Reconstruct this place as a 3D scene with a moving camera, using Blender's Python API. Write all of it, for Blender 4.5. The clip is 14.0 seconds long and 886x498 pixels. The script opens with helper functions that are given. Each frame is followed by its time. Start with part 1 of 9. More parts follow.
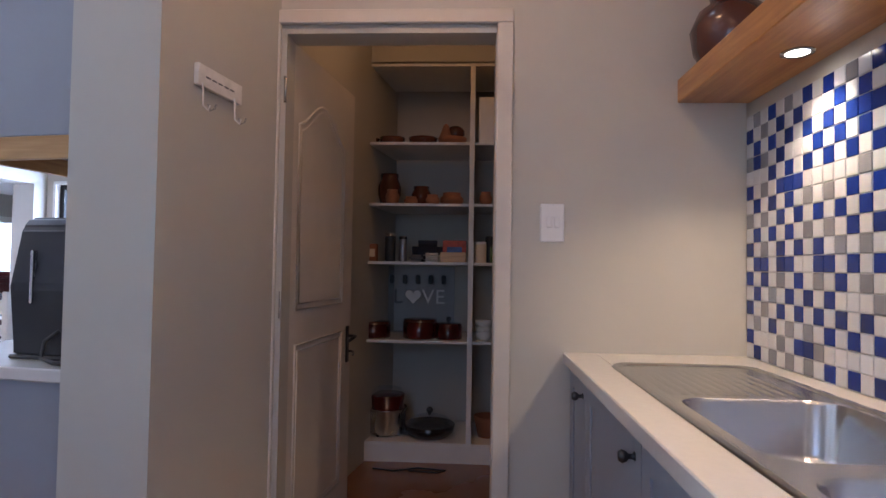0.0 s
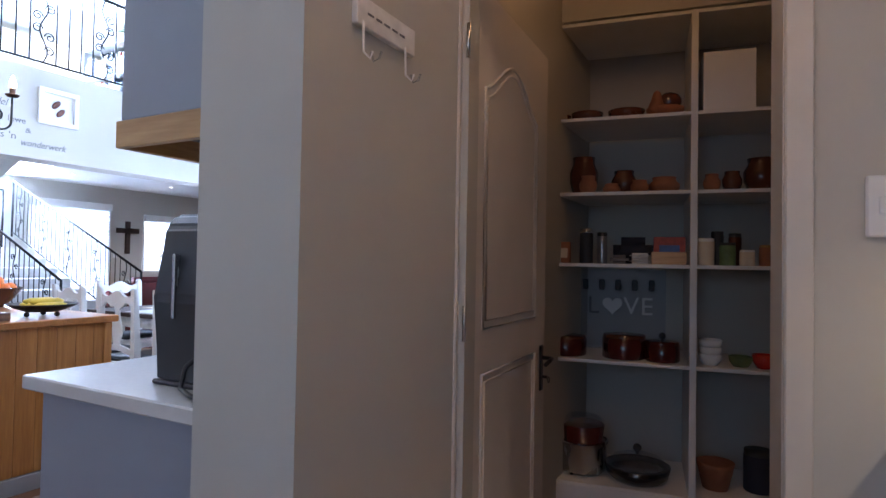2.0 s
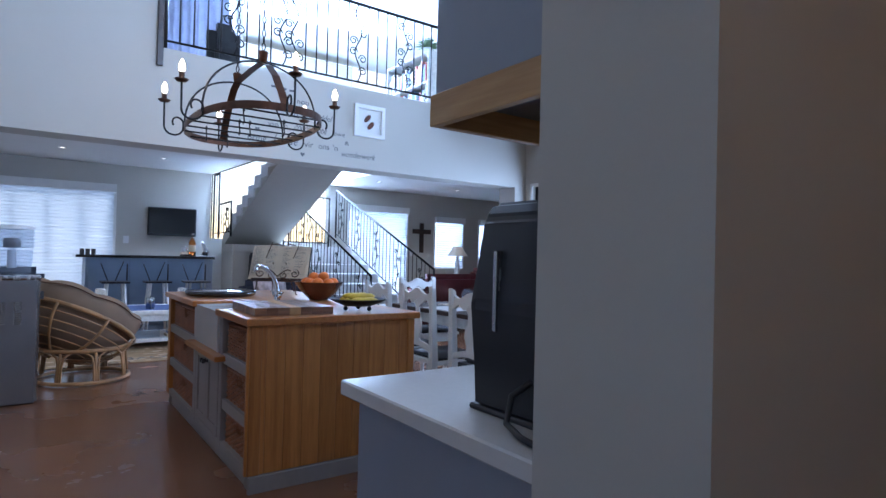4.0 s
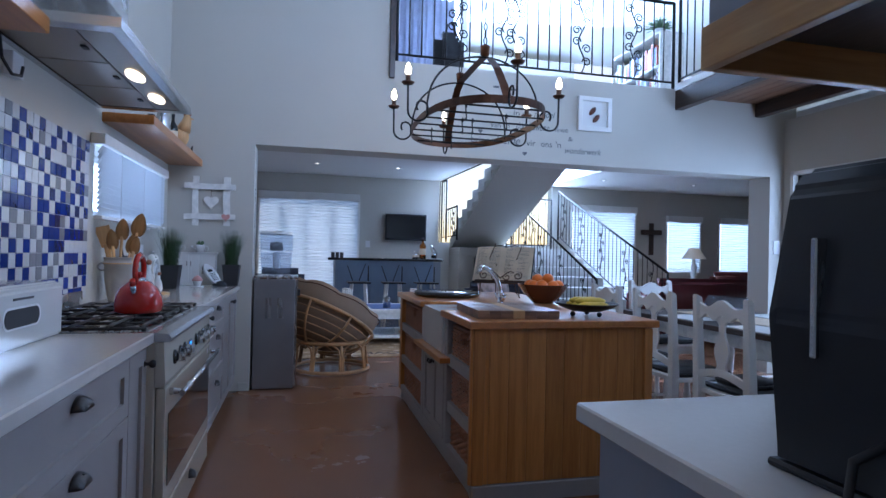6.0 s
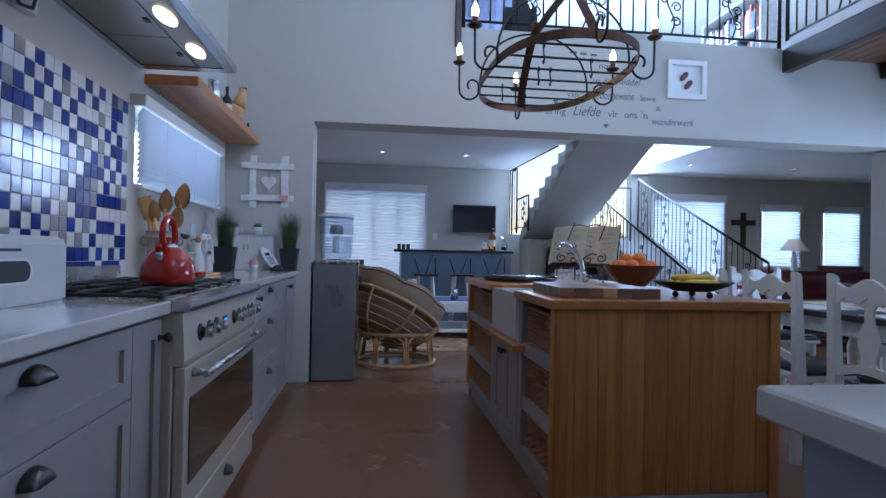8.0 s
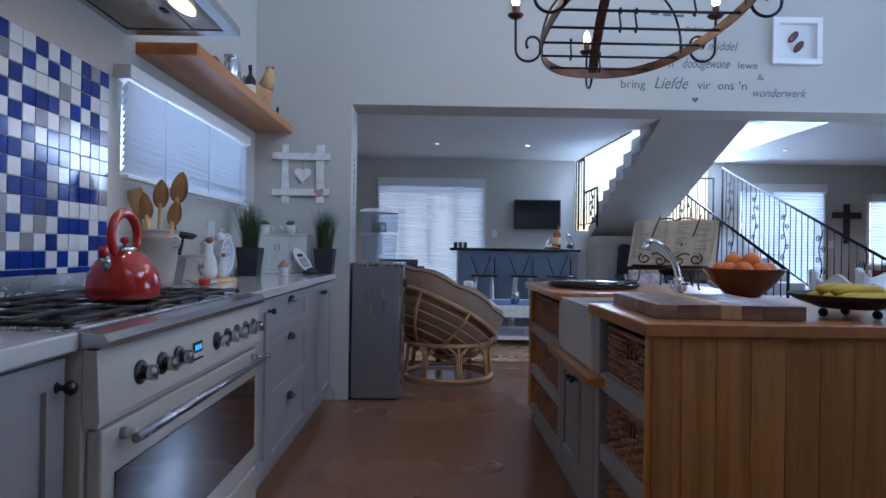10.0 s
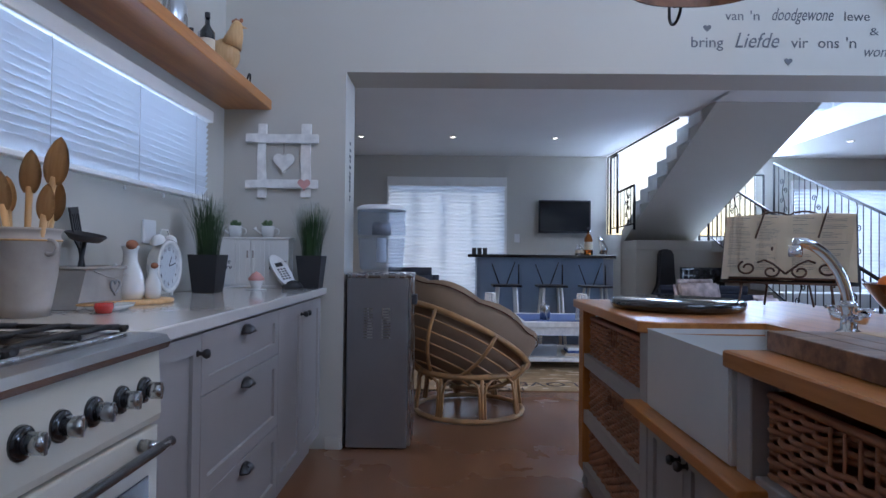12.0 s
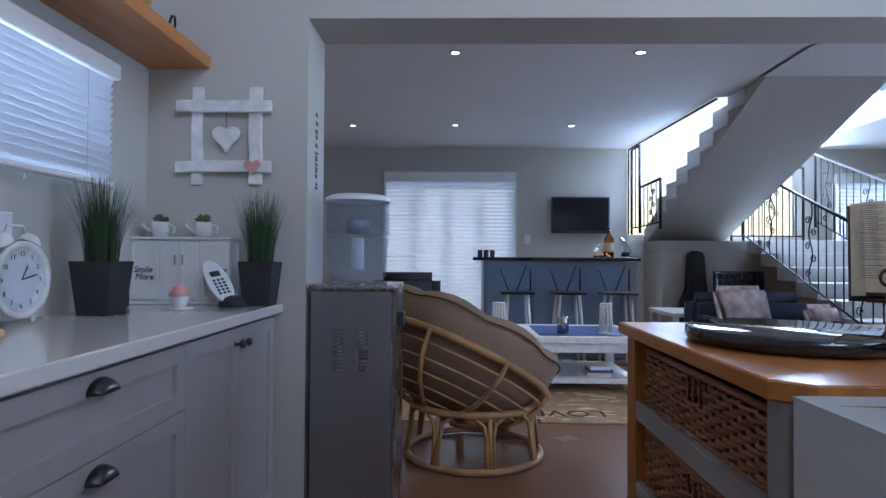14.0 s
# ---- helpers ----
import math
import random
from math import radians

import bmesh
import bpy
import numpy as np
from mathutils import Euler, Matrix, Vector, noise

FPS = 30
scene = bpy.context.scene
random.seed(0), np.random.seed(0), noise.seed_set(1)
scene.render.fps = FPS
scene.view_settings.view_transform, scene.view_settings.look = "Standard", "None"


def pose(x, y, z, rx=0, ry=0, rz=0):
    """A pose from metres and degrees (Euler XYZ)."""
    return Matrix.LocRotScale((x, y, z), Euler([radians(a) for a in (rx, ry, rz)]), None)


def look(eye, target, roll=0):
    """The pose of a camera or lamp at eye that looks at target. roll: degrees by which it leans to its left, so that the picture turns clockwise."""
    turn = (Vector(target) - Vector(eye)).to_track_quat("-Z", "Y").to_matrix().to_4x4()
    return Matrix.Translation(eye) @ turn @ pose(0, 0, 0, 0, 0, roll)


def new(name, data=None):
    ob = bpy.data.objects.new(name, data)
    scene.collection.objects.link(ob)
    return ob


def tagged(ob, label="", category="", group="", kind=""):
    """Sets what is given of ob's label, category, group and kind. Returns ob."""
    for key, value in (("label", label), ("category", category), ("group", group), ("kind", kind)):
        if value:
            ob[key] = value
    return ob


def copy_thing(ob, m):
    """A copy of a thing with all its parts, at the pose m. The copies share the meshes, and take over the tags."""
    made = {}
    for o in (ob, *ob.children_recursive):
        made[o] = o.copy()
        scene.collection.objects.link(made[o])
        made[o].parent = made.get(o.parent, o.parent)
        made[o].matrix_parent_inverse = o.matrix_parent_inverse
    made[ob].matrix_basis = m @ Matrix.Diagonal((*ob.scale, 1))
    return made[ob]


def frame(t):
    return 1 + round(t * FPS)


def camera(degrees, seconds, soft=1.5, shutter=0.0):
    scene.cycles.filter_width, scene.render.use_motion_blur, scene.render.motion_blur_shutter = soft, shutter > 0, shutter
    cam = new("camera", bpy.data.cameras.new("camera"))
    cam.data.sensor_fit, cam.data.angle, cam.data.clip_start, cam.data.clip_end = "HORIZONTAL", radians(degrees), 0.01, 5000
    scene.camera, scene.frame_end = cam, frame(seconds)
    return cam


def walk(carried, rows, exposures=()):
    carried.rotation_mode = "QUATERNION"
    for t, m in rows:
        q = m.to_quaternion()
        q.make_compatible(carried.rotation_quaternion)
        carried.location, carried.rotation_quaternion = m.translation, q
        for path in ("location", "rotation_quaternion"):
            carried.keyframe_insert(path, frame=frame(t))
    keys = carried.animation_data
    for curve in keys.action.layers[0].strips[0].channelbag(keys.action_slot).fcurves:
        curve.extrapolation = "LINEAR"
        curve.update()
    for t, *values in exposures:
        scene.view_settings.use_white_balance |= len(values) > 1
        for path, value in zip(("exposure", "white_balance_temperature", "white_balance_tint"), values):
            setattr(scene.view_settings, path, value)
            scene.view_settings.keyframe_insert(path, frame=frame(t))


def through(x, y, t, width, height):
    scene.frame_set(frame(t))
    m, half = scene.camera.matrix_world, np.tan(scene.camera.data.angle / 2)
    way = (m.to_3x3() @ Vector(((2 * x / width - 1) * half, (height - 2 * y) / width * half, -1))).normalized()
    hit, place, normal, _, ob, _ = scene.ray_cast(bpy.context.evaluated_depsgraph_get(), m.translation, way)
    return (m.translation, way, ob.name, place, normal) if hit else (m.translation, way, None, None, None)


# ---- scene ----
cam = camera(74.8, 14.0)
PATH = [
    (0, (0.703, 1.891, 1.199), (0.289, 3.846, 1.261), 0.9),
    (0.5, (0.591, 2.017, 1.205), (0.128, 3.962, 1.268), 1.3),
    (1, (0.505, 2.135, 1.204), (-0.043, 4.057, 1.265), 1.0),
    (1.5, (0.467, 2.309, 1.223), (-0.258, 4.172, 1.276), 0.8),
    (2, (0.394, 2.4, 1.221), (-0.556, 4.159, 1.267), 1.0),
    (2.5, (0.326, 2.462, 1.214), (-0.851, 4.078, 1.252), 1.0),
    (3, (0.211, 2.492, 1.213), (-1.139, 3.966, 1.251), 1.3),
    (3.5, (0.13, 2.525, 1.227), (-1.355, 3.865, 1.255), 1.4),
    (4, (0.003, 2.595, 1.218), (-1.627, 3.754, 1.242), 1.4),
    (4.2, (-0.052, 2.626, 1.214), (-1.741, 3.696, 1.238), 1.5),
    (6.3, (-0.293, 2.686, 1.188), (-2.247, 3.115, 1.205), 1.2),
    (6.5, (-0.338, 2.689, 1.163), (-2.297, 3.093, 1.178), 1.2),
    (7, (-0.46, 2.71, 1.107), (-2.431, 3.049, 1.123), 1.2),
    (7.5, (-0.566, 2.737, 1.066), (-2.546, 3.022, 1.082), 1.2),
    (8, (-0.68, 2.773, 1.052), (-2.665, 3.016, 1.07), 1.1),
    (8.5, (-0.847, 2.823, 1.048), (-2.838, 3.009, 1.068), 1.0),
    (8.7, (-0.887, 2.838, 1.057), (-2.88, 2.995, 1.076), 1.0),
    (10.8, (-1.675, 2.902, 1.072), (-3.675, 2.893, 1.088), 0.7),
    (11, (-1.77, 2.883, 1.063), (-3.77, 2.873, 1.089), 0.7),
    (11.5, (-1.999, 2.861, 1.065), (-3.999, 2.842, 1.091), 0.7),
    (12, (-2.22, 2.877, 1.076), (-4.22, 2.853, 1.104), 0.6),
    (12.5, (-2.399, 2.895, 1.081), (-4.398, 2.865, 1.109), 0.6),
    (13, (-2.624, 2.881, 1.07), (-4.623, 2.841, 1.102), 0.5),
    (13.5, (-2.811, 2.878, 1.081), (-4.81, 2.836, 1.113), 0.5),
    (14, (-3.024, 2.919, 1.091), (-5.023, 2.872, 1.126), 0.4),
]
walk(cam, [(t, look(eye, target, roll)) for t, eye, target, roll in PATH], [(0.0, 1.1, 6400, 17), (1.5, 1.05, 6250, 15), (2.0, 0.9, 6300, 13), (2.5, 0.6, 6200, 12), (3.0, 0.35, 6000, 11), (3.5, 0.1, 5900, 10), (4.2, -0.15, 5750, 10), (6.3, -0.5, 5700, 10), (8.5, -0.55, 5750, 10), (12.0, -0.45, 6250, 12), (14.0, -0.45, 6250, 12)])

# ---- world, sun, large lights ----
world = bpy.data.worlds.new("sky")
scene.world = world
world.use_nodes = True
wn = world.node_tree
for n_ in list(wn.nodes):
    wn.nodes.remove(n_)
sky = wn.nodes.new("ShaderNodeTexSky")
sky.sky_type, sky.sun_disc = "NISHITA", False
sky.sun_elevation, sky.sun_rotation = radians(38), radians(290)
bg = wn.nodes.new("ShaderNodeBackground")
bg.inputs["Strength"].default_value = 0.15
wout = wn.nodes.new("ShaderNodeOutputWorld")
wn.links.new(sky.outputs[0], bg.inputs[0])
wn.links.new(bg.outputs[0], wout.inputs[0])

sun = bpy.data.lights.new("sun", "SUN")
sun.energy, sun.angle, sun.color = 3.0, radians(0.5), (1.0, 0.95, 0.87)
sun_ob = new("sun", sun)
sun_ob.matrix_basis = look((-30, 10, 24), (0, 0, 0))


def window_light(name, centre, target, w, h, watts, colour, spread=180):
    """An area lamp standing in for the sky seen through an opening, or serving as added fill."""
    d = bpy.data.lights.new(name, "AREA")
    d.shape, d.size, d.size_y, d.energy, d.color = "RECTANGLE", w, h, watts, colour
    d.spread = radians(spread)
    o = new(name, d)
    o.matrix_basis = look(centre, target)
    return o


def spot(name, at, to, watts, colour, angle=90, blend=0.6, radius=0.03):
    d = bpy.data.lights.new(name, "SPOT")
    d.energy, d.color, d.spot_size, d.spot_blend, d.shadow_soft_size = watts, colour, radians(angle), blend, radius
    o = new(name, d)
    o.matrix_basis = look(at, to)
    return o


SKY = (0.465, 0.635, 0.96)
window_light("loft_window_light", (-9.9, 6.1, 4.5), (-6.5, 5.4, 3.2), 3.4, 1.6, 1250, SKY)
window_light("stair_window_light", (-10.60, 6.6, 2.75), (-7, 6.0, 2.0), 2.0, 1.7, 380, SKY)
window_light("patio_door_light", (-4.4, 7.93, 1.15), (-4.4, 4.0, 0.9), 1.7, 1.9, 115, SKY)
window_light("lounge_door_light", (-10.85, 2.83, 1.15), (-7, 2.83, 1.0), 1.6, 2.0, 27, SKY)
window_light("lounge_glass_light", (-10.85, 8.5, 1.15), (-7, 8.5, 1.0), 1.3, 2.0, 95, SKY)
window_light("lounge_window_light_a", (-10.85, 10.34, 1.5), (-7, 10.3, 1.0), 0.75, 1.0, 42, SKY)
window_light("lounge_window_light_b", (-10.85, 11.58, 1.5), (-7, 11.5, 1.0), 0.75, 1.0, 42, SKY)
window_light("kitchen_window_light", (-4.38, 1.36, 1.56), (-4.38, 4, 1.3), 1.3, 0.4, 24, SKY)
window_light("gallery_window_light", (-3.4, 7.70, 4.15), (-4.4, 3.2, 2.0), 3.2, 1.1, 130, SKY)
# No window known here: added fill for the west wall, kept off the island.
window_light("high_fill_light", (-0.56, 4.7, 4.2), (-5.4, 3.4, 3.3), 2.2, 0.85, 65, SKY, 95)
window_light("scullery_window_light", (0.35, 0.52, 1.6), (0.2, 3.5, 1.2), 1.1, 1.0, 5, (0.34, 0.58, 1.0))
WARM = (1.0, 0.72, 0.42)

# ---- materials ----
def nodes_of(name):
    m = bpy.data.materials.new(name)
    m.use_nodes = True
    t = m.node_tree
    b = t.nodes["Principled BSDF"]
    return m, t, b


def mat(name, base, rough=0.5, metal=0.0, var=0.08, scale=5.0, bump=0.08, bscale=90.0, coat=0.0, stretch=(1, 1, 1), dist=0.002, rnd=0.0, rvar=0.08):
    """A surface with broad stains and a fine grain."""
    m, t, b = nodes_of(name)
    tc = t.nodes.new("ShaderNodeTexCoord")
    mp = t.nodes.new("ShaderNodeMapping")
    mp.inputs["Scale"].default_value = stretch
    t.links.new(tc.outputs["Object"], mp.inputs[0])
    big = t.nodes.new("ShaderNodeTexNoise")
    big.inputs["Scale"].default_value, big.inputs["Detail"].default_value = scale, 5
    t.links.new(mp.outputs[0], big.inputs["Vector"])
    ramp = t.nodes.new("ShaderNodeValToRGB")
    ramp.color_ramp.elements[0].position, ramp.color_ramp.elements[1].position = 0.3, 0.7
    ramp.color_ramp.elements[0].color = (*[c * (1 - var) for c in base], 1)
    ramp.color_ramp.elements[1].color = (*[min(1, c * (1 + var)) for c in base], 1)
    t.links.new(big.outputs[0], ramp.inputs[0])
    colour = ramp.outputs[0]
    if rnd:
        oi = t.nodes.new("ShaderNodeObjectInfo")
        mr = t.nodes.new("ShaderNodeMapRange")
        mr.inputs[3].default_value, mr.inputs[4].default_value = 1 - rnd, 1 + rnd
        hs = t.nodes.new("ShaderNodeHueSaturation")
        t.links.new(oi.outputs["Random"], mr.inputs[0])
        t.links.new(mr.outputs[0], hs.inputs["Value"])
        t.links.new(colour, hs.inputs["Color"])
        colour = hs.outputs[0]
    t.links.new(colour, b.inputs["Base Color"])
    fine = t.nodes.new("ShaderNodeTexNoise")
    fine.inputs["Scale"].default_value, fine.inputs["Detail"].default_value = bscale, 3
    t.links.new(mp.outputs[0], fine.inputs["Vector"])
    rr = t.nodes.new("ShaderNodeMapRange")
    rr.inputs[3].default_value, rr.inputs[4].default_value = max(0.02, rough - rvar), min(1, rough + rvar)
    t.links.new(big.outputs[0], rr.inputs[0])
    t.links.new(rr.outputs[0], b.inputs["Roughness"])
    if bump:
        bp = t.nodes.new("ShaderNodeBump")
        bp.inputs["Strength"].default_value, bp.inputs["Distance"].default_value = bump, dist
        t.links.new(fine.outputs[0], bp.inputs["Height"])
        t.links.new(bp.outputs[0], b.inputs["Normal"])
    b.inputs["Metallic"].default_value = metal
    b.inputs["Coat Weight"].default_value = coat
    b.inputs["Coat Roughness"].default_value = 0.08
    return m


def wood(name, light, dark, axis=0, rough=0.4, coat=0.15, grain=14.0, rnd=0.0):
    """Timber with long grain along one axis of the mesh, knots and fine pores."""
    m, t, b = nodes_of(name)
    tc = t.nodes.new("ShaderNodeTexCoord")
    mp = t.nodes.new("ShaderNodeMapping")
    s = [grain, grain, grain]
    s[axis] = grain * 0.07
    mp.inputs["Scale"].default_value = s
    oi = t.nodes.new("ShaderNodeObjectInfo")
    mul = t.nodes.new("ShaderNodeMath")
    mul.operation = "MULTIPLY"
    mul.inputs[1].default_value = 37.0
    add = t.nodes.new("ShaderNodeVectorMath")
    t.links.new(oi.outputs["Random"], mul.inputs[0])
    t.links.new(tc.outputs["Object"], mp.inputs[0])
    t.links.new(mp.outputs[0], add.inputs[0])
    t.links.new(mul.outputs[0], add.inputs[1])
    n1 = t.nodes.new("ShaderNodeTexNoise")
    n1.inputs["Scale"].default_value, n1.inputs["Detail"].default_value, n1.inputs["Distortion"].default_value = 1.0, 6, 0.8
    t.links.new(add.outputs[0], n1.inputs["Vector"])
    wv = t.nodes.new("ShaderNodeTexNoise")
    wv.inputs["Scale"].default_value, wv.inputs["Detail"].default_value = 7.0, 4
    t.links.new(add.outputs[0], wv.inputs["Vector"])
    mixf = t.nodes.new("ShaderNodeMath")
    mixf.operation = "MULTIPLY_ADD"
    mixf.inputs[1].default_value = 0.35
    t.links.new(wv.outputs[0], mixf.inputs[0])
    sc = t.nodes.new("ShaderNodeMath")
    sc.operation = "MULTIPLY"
    sc.inputs[1].default_value = 0.7
    t.links.new(n1.outputs[0], sc.inputs[0])
    t.links.new(sc.outputs[0], mixf.inputs[2])
    ramp = t.nodes.new("ShaderNodeValToRGB")
    ramp.color_ramp.elements[0].position, ramp.color_ramp.elements[1].position = 0.4, 0.64
    ramp.color_ramp.elements[0].color, ramp.color_ramp.elements[1].color = (*dark, 1), (*light, 1)
    t.links.new(mixf.outputs[0], ramp.inputs[0])
    colour = ramp.outputs[0]
    if rnd:
        mr = t.nodes.new("ShaderNodeMapRange")
        mr.inputs[3].default_value, mr.inputs[4].default_value = 1 - rnd, 1 + rnd
        hs = t.nodes.new("ShaderNodeHueSaturation")
        t.links.new(oi.outputs["Random"], mr.inputs[0])
        t.links.new(mr.outputs[0], hs.inputs["Value"])
        t.links.new(colour, hs.inputs["Color"])
        colour = hs.outputs[0]
    t.links.new(colour, b.inputs["Base Color"])
    bp = t.nodes.new("ShaderNodeBump")
    bp.inputs["Strength"].default_value, bp.inputs["Distance"].default_value = 0.15, 0.002
    t.links.new(wv.outputs[0], bp.inputs["Height"])
    t.links.new(bp.outputs[0], b.inputs["Normal"])
    b.inputs["Roughness"].default_value = rough
    b.inputs["Coat Weight"].default_value = coat
    b.inputs["Coat Roughness"].default_value = 0.15
    return m


def glass(name, tint=(1, 1, 1), rough=0.0, ior=1.45):
    m, t, b = nodes_of(name)
    b.inputs["Base Color"].default_value = (*tint, 1)
    b.inputs["Transmission Weight"].default_value, b.inputs["Roughness"].default_value = 1.0, rough
    b.inputs["IOR"].default_value = ior
    return m


def thin_clear(name, tint, body):
    """Thin clear moulded plastic: mostly see-through, with gloss and a little milkiness."""
    m, t, b = nodes_of(name)
    b.inputs["Base Color"].default_value = (*[c * 0.75 for c in tint], 1)
    b.inputs["Roughness"].default_value = 0.08
    tr = t.nodes.new("ShaderNodeBsdfTransparent")
    tr.inputs[0].default_value = (*tint, 1)
    mx = t.nodes.new("ShaderNodeMixShader")
    mx.inputs[0].default_value = body
    t.links.new(tr.outputs[0], mx.inputs[1])
    t.links.new(b.outputs[0], mx.inputs[2])
    t.links.new(mx.outputs[0], t.nodes["Material Output"].inputs[0])
    return m


def glow(name, colour, strength):
    m, t, b = nodes_of(name)
    b.inputs["Base Color"].default_value = (*colour, 1)
    b.inputs["Emission Color"].default_value = (*colour, 1)
    b.inputs["Emission Strength"].default_value = strength
    return m


def sheer(name, colour, through=0.55, open_weave=0.0):
    """Thin slats or cloth that pass part of the daylight."""
    m, t, b = nodes_of(name)
    b.inputs["Base Color"].default_value = (*colour, 1)
    b.inputs["Roughness"].default_value = 0.55
    tr = t.nodes.new("ShaderNodeBsdfTranslucent")
    tr.inputs[0].default_value = (*colour, 1)
    mx = t.nodes.new("ShaderNodeMixShader")
    mx.inputs[0].default_value = through
    t.links.new(b.outputs[0], mx.inputs[1])
    t.links.new(tr.outputs[0], mx.inputs[2])
    last = mx
    if open_weave:
        gap = t.nodes.new("ShaderNodeBsdfTransparent")
        last = t.nodes.new("ShaderNodeMixShader")
        last.inputs[0].default_value = open_weave
        t.links.new(mx.outputs[0], last.inputs[1])
        t.links.new(gap.outputs[0], last.inputs[2])
    t.links.new(last.outputs[0], t.nodes["Material Output"].inputs[0])
    return m


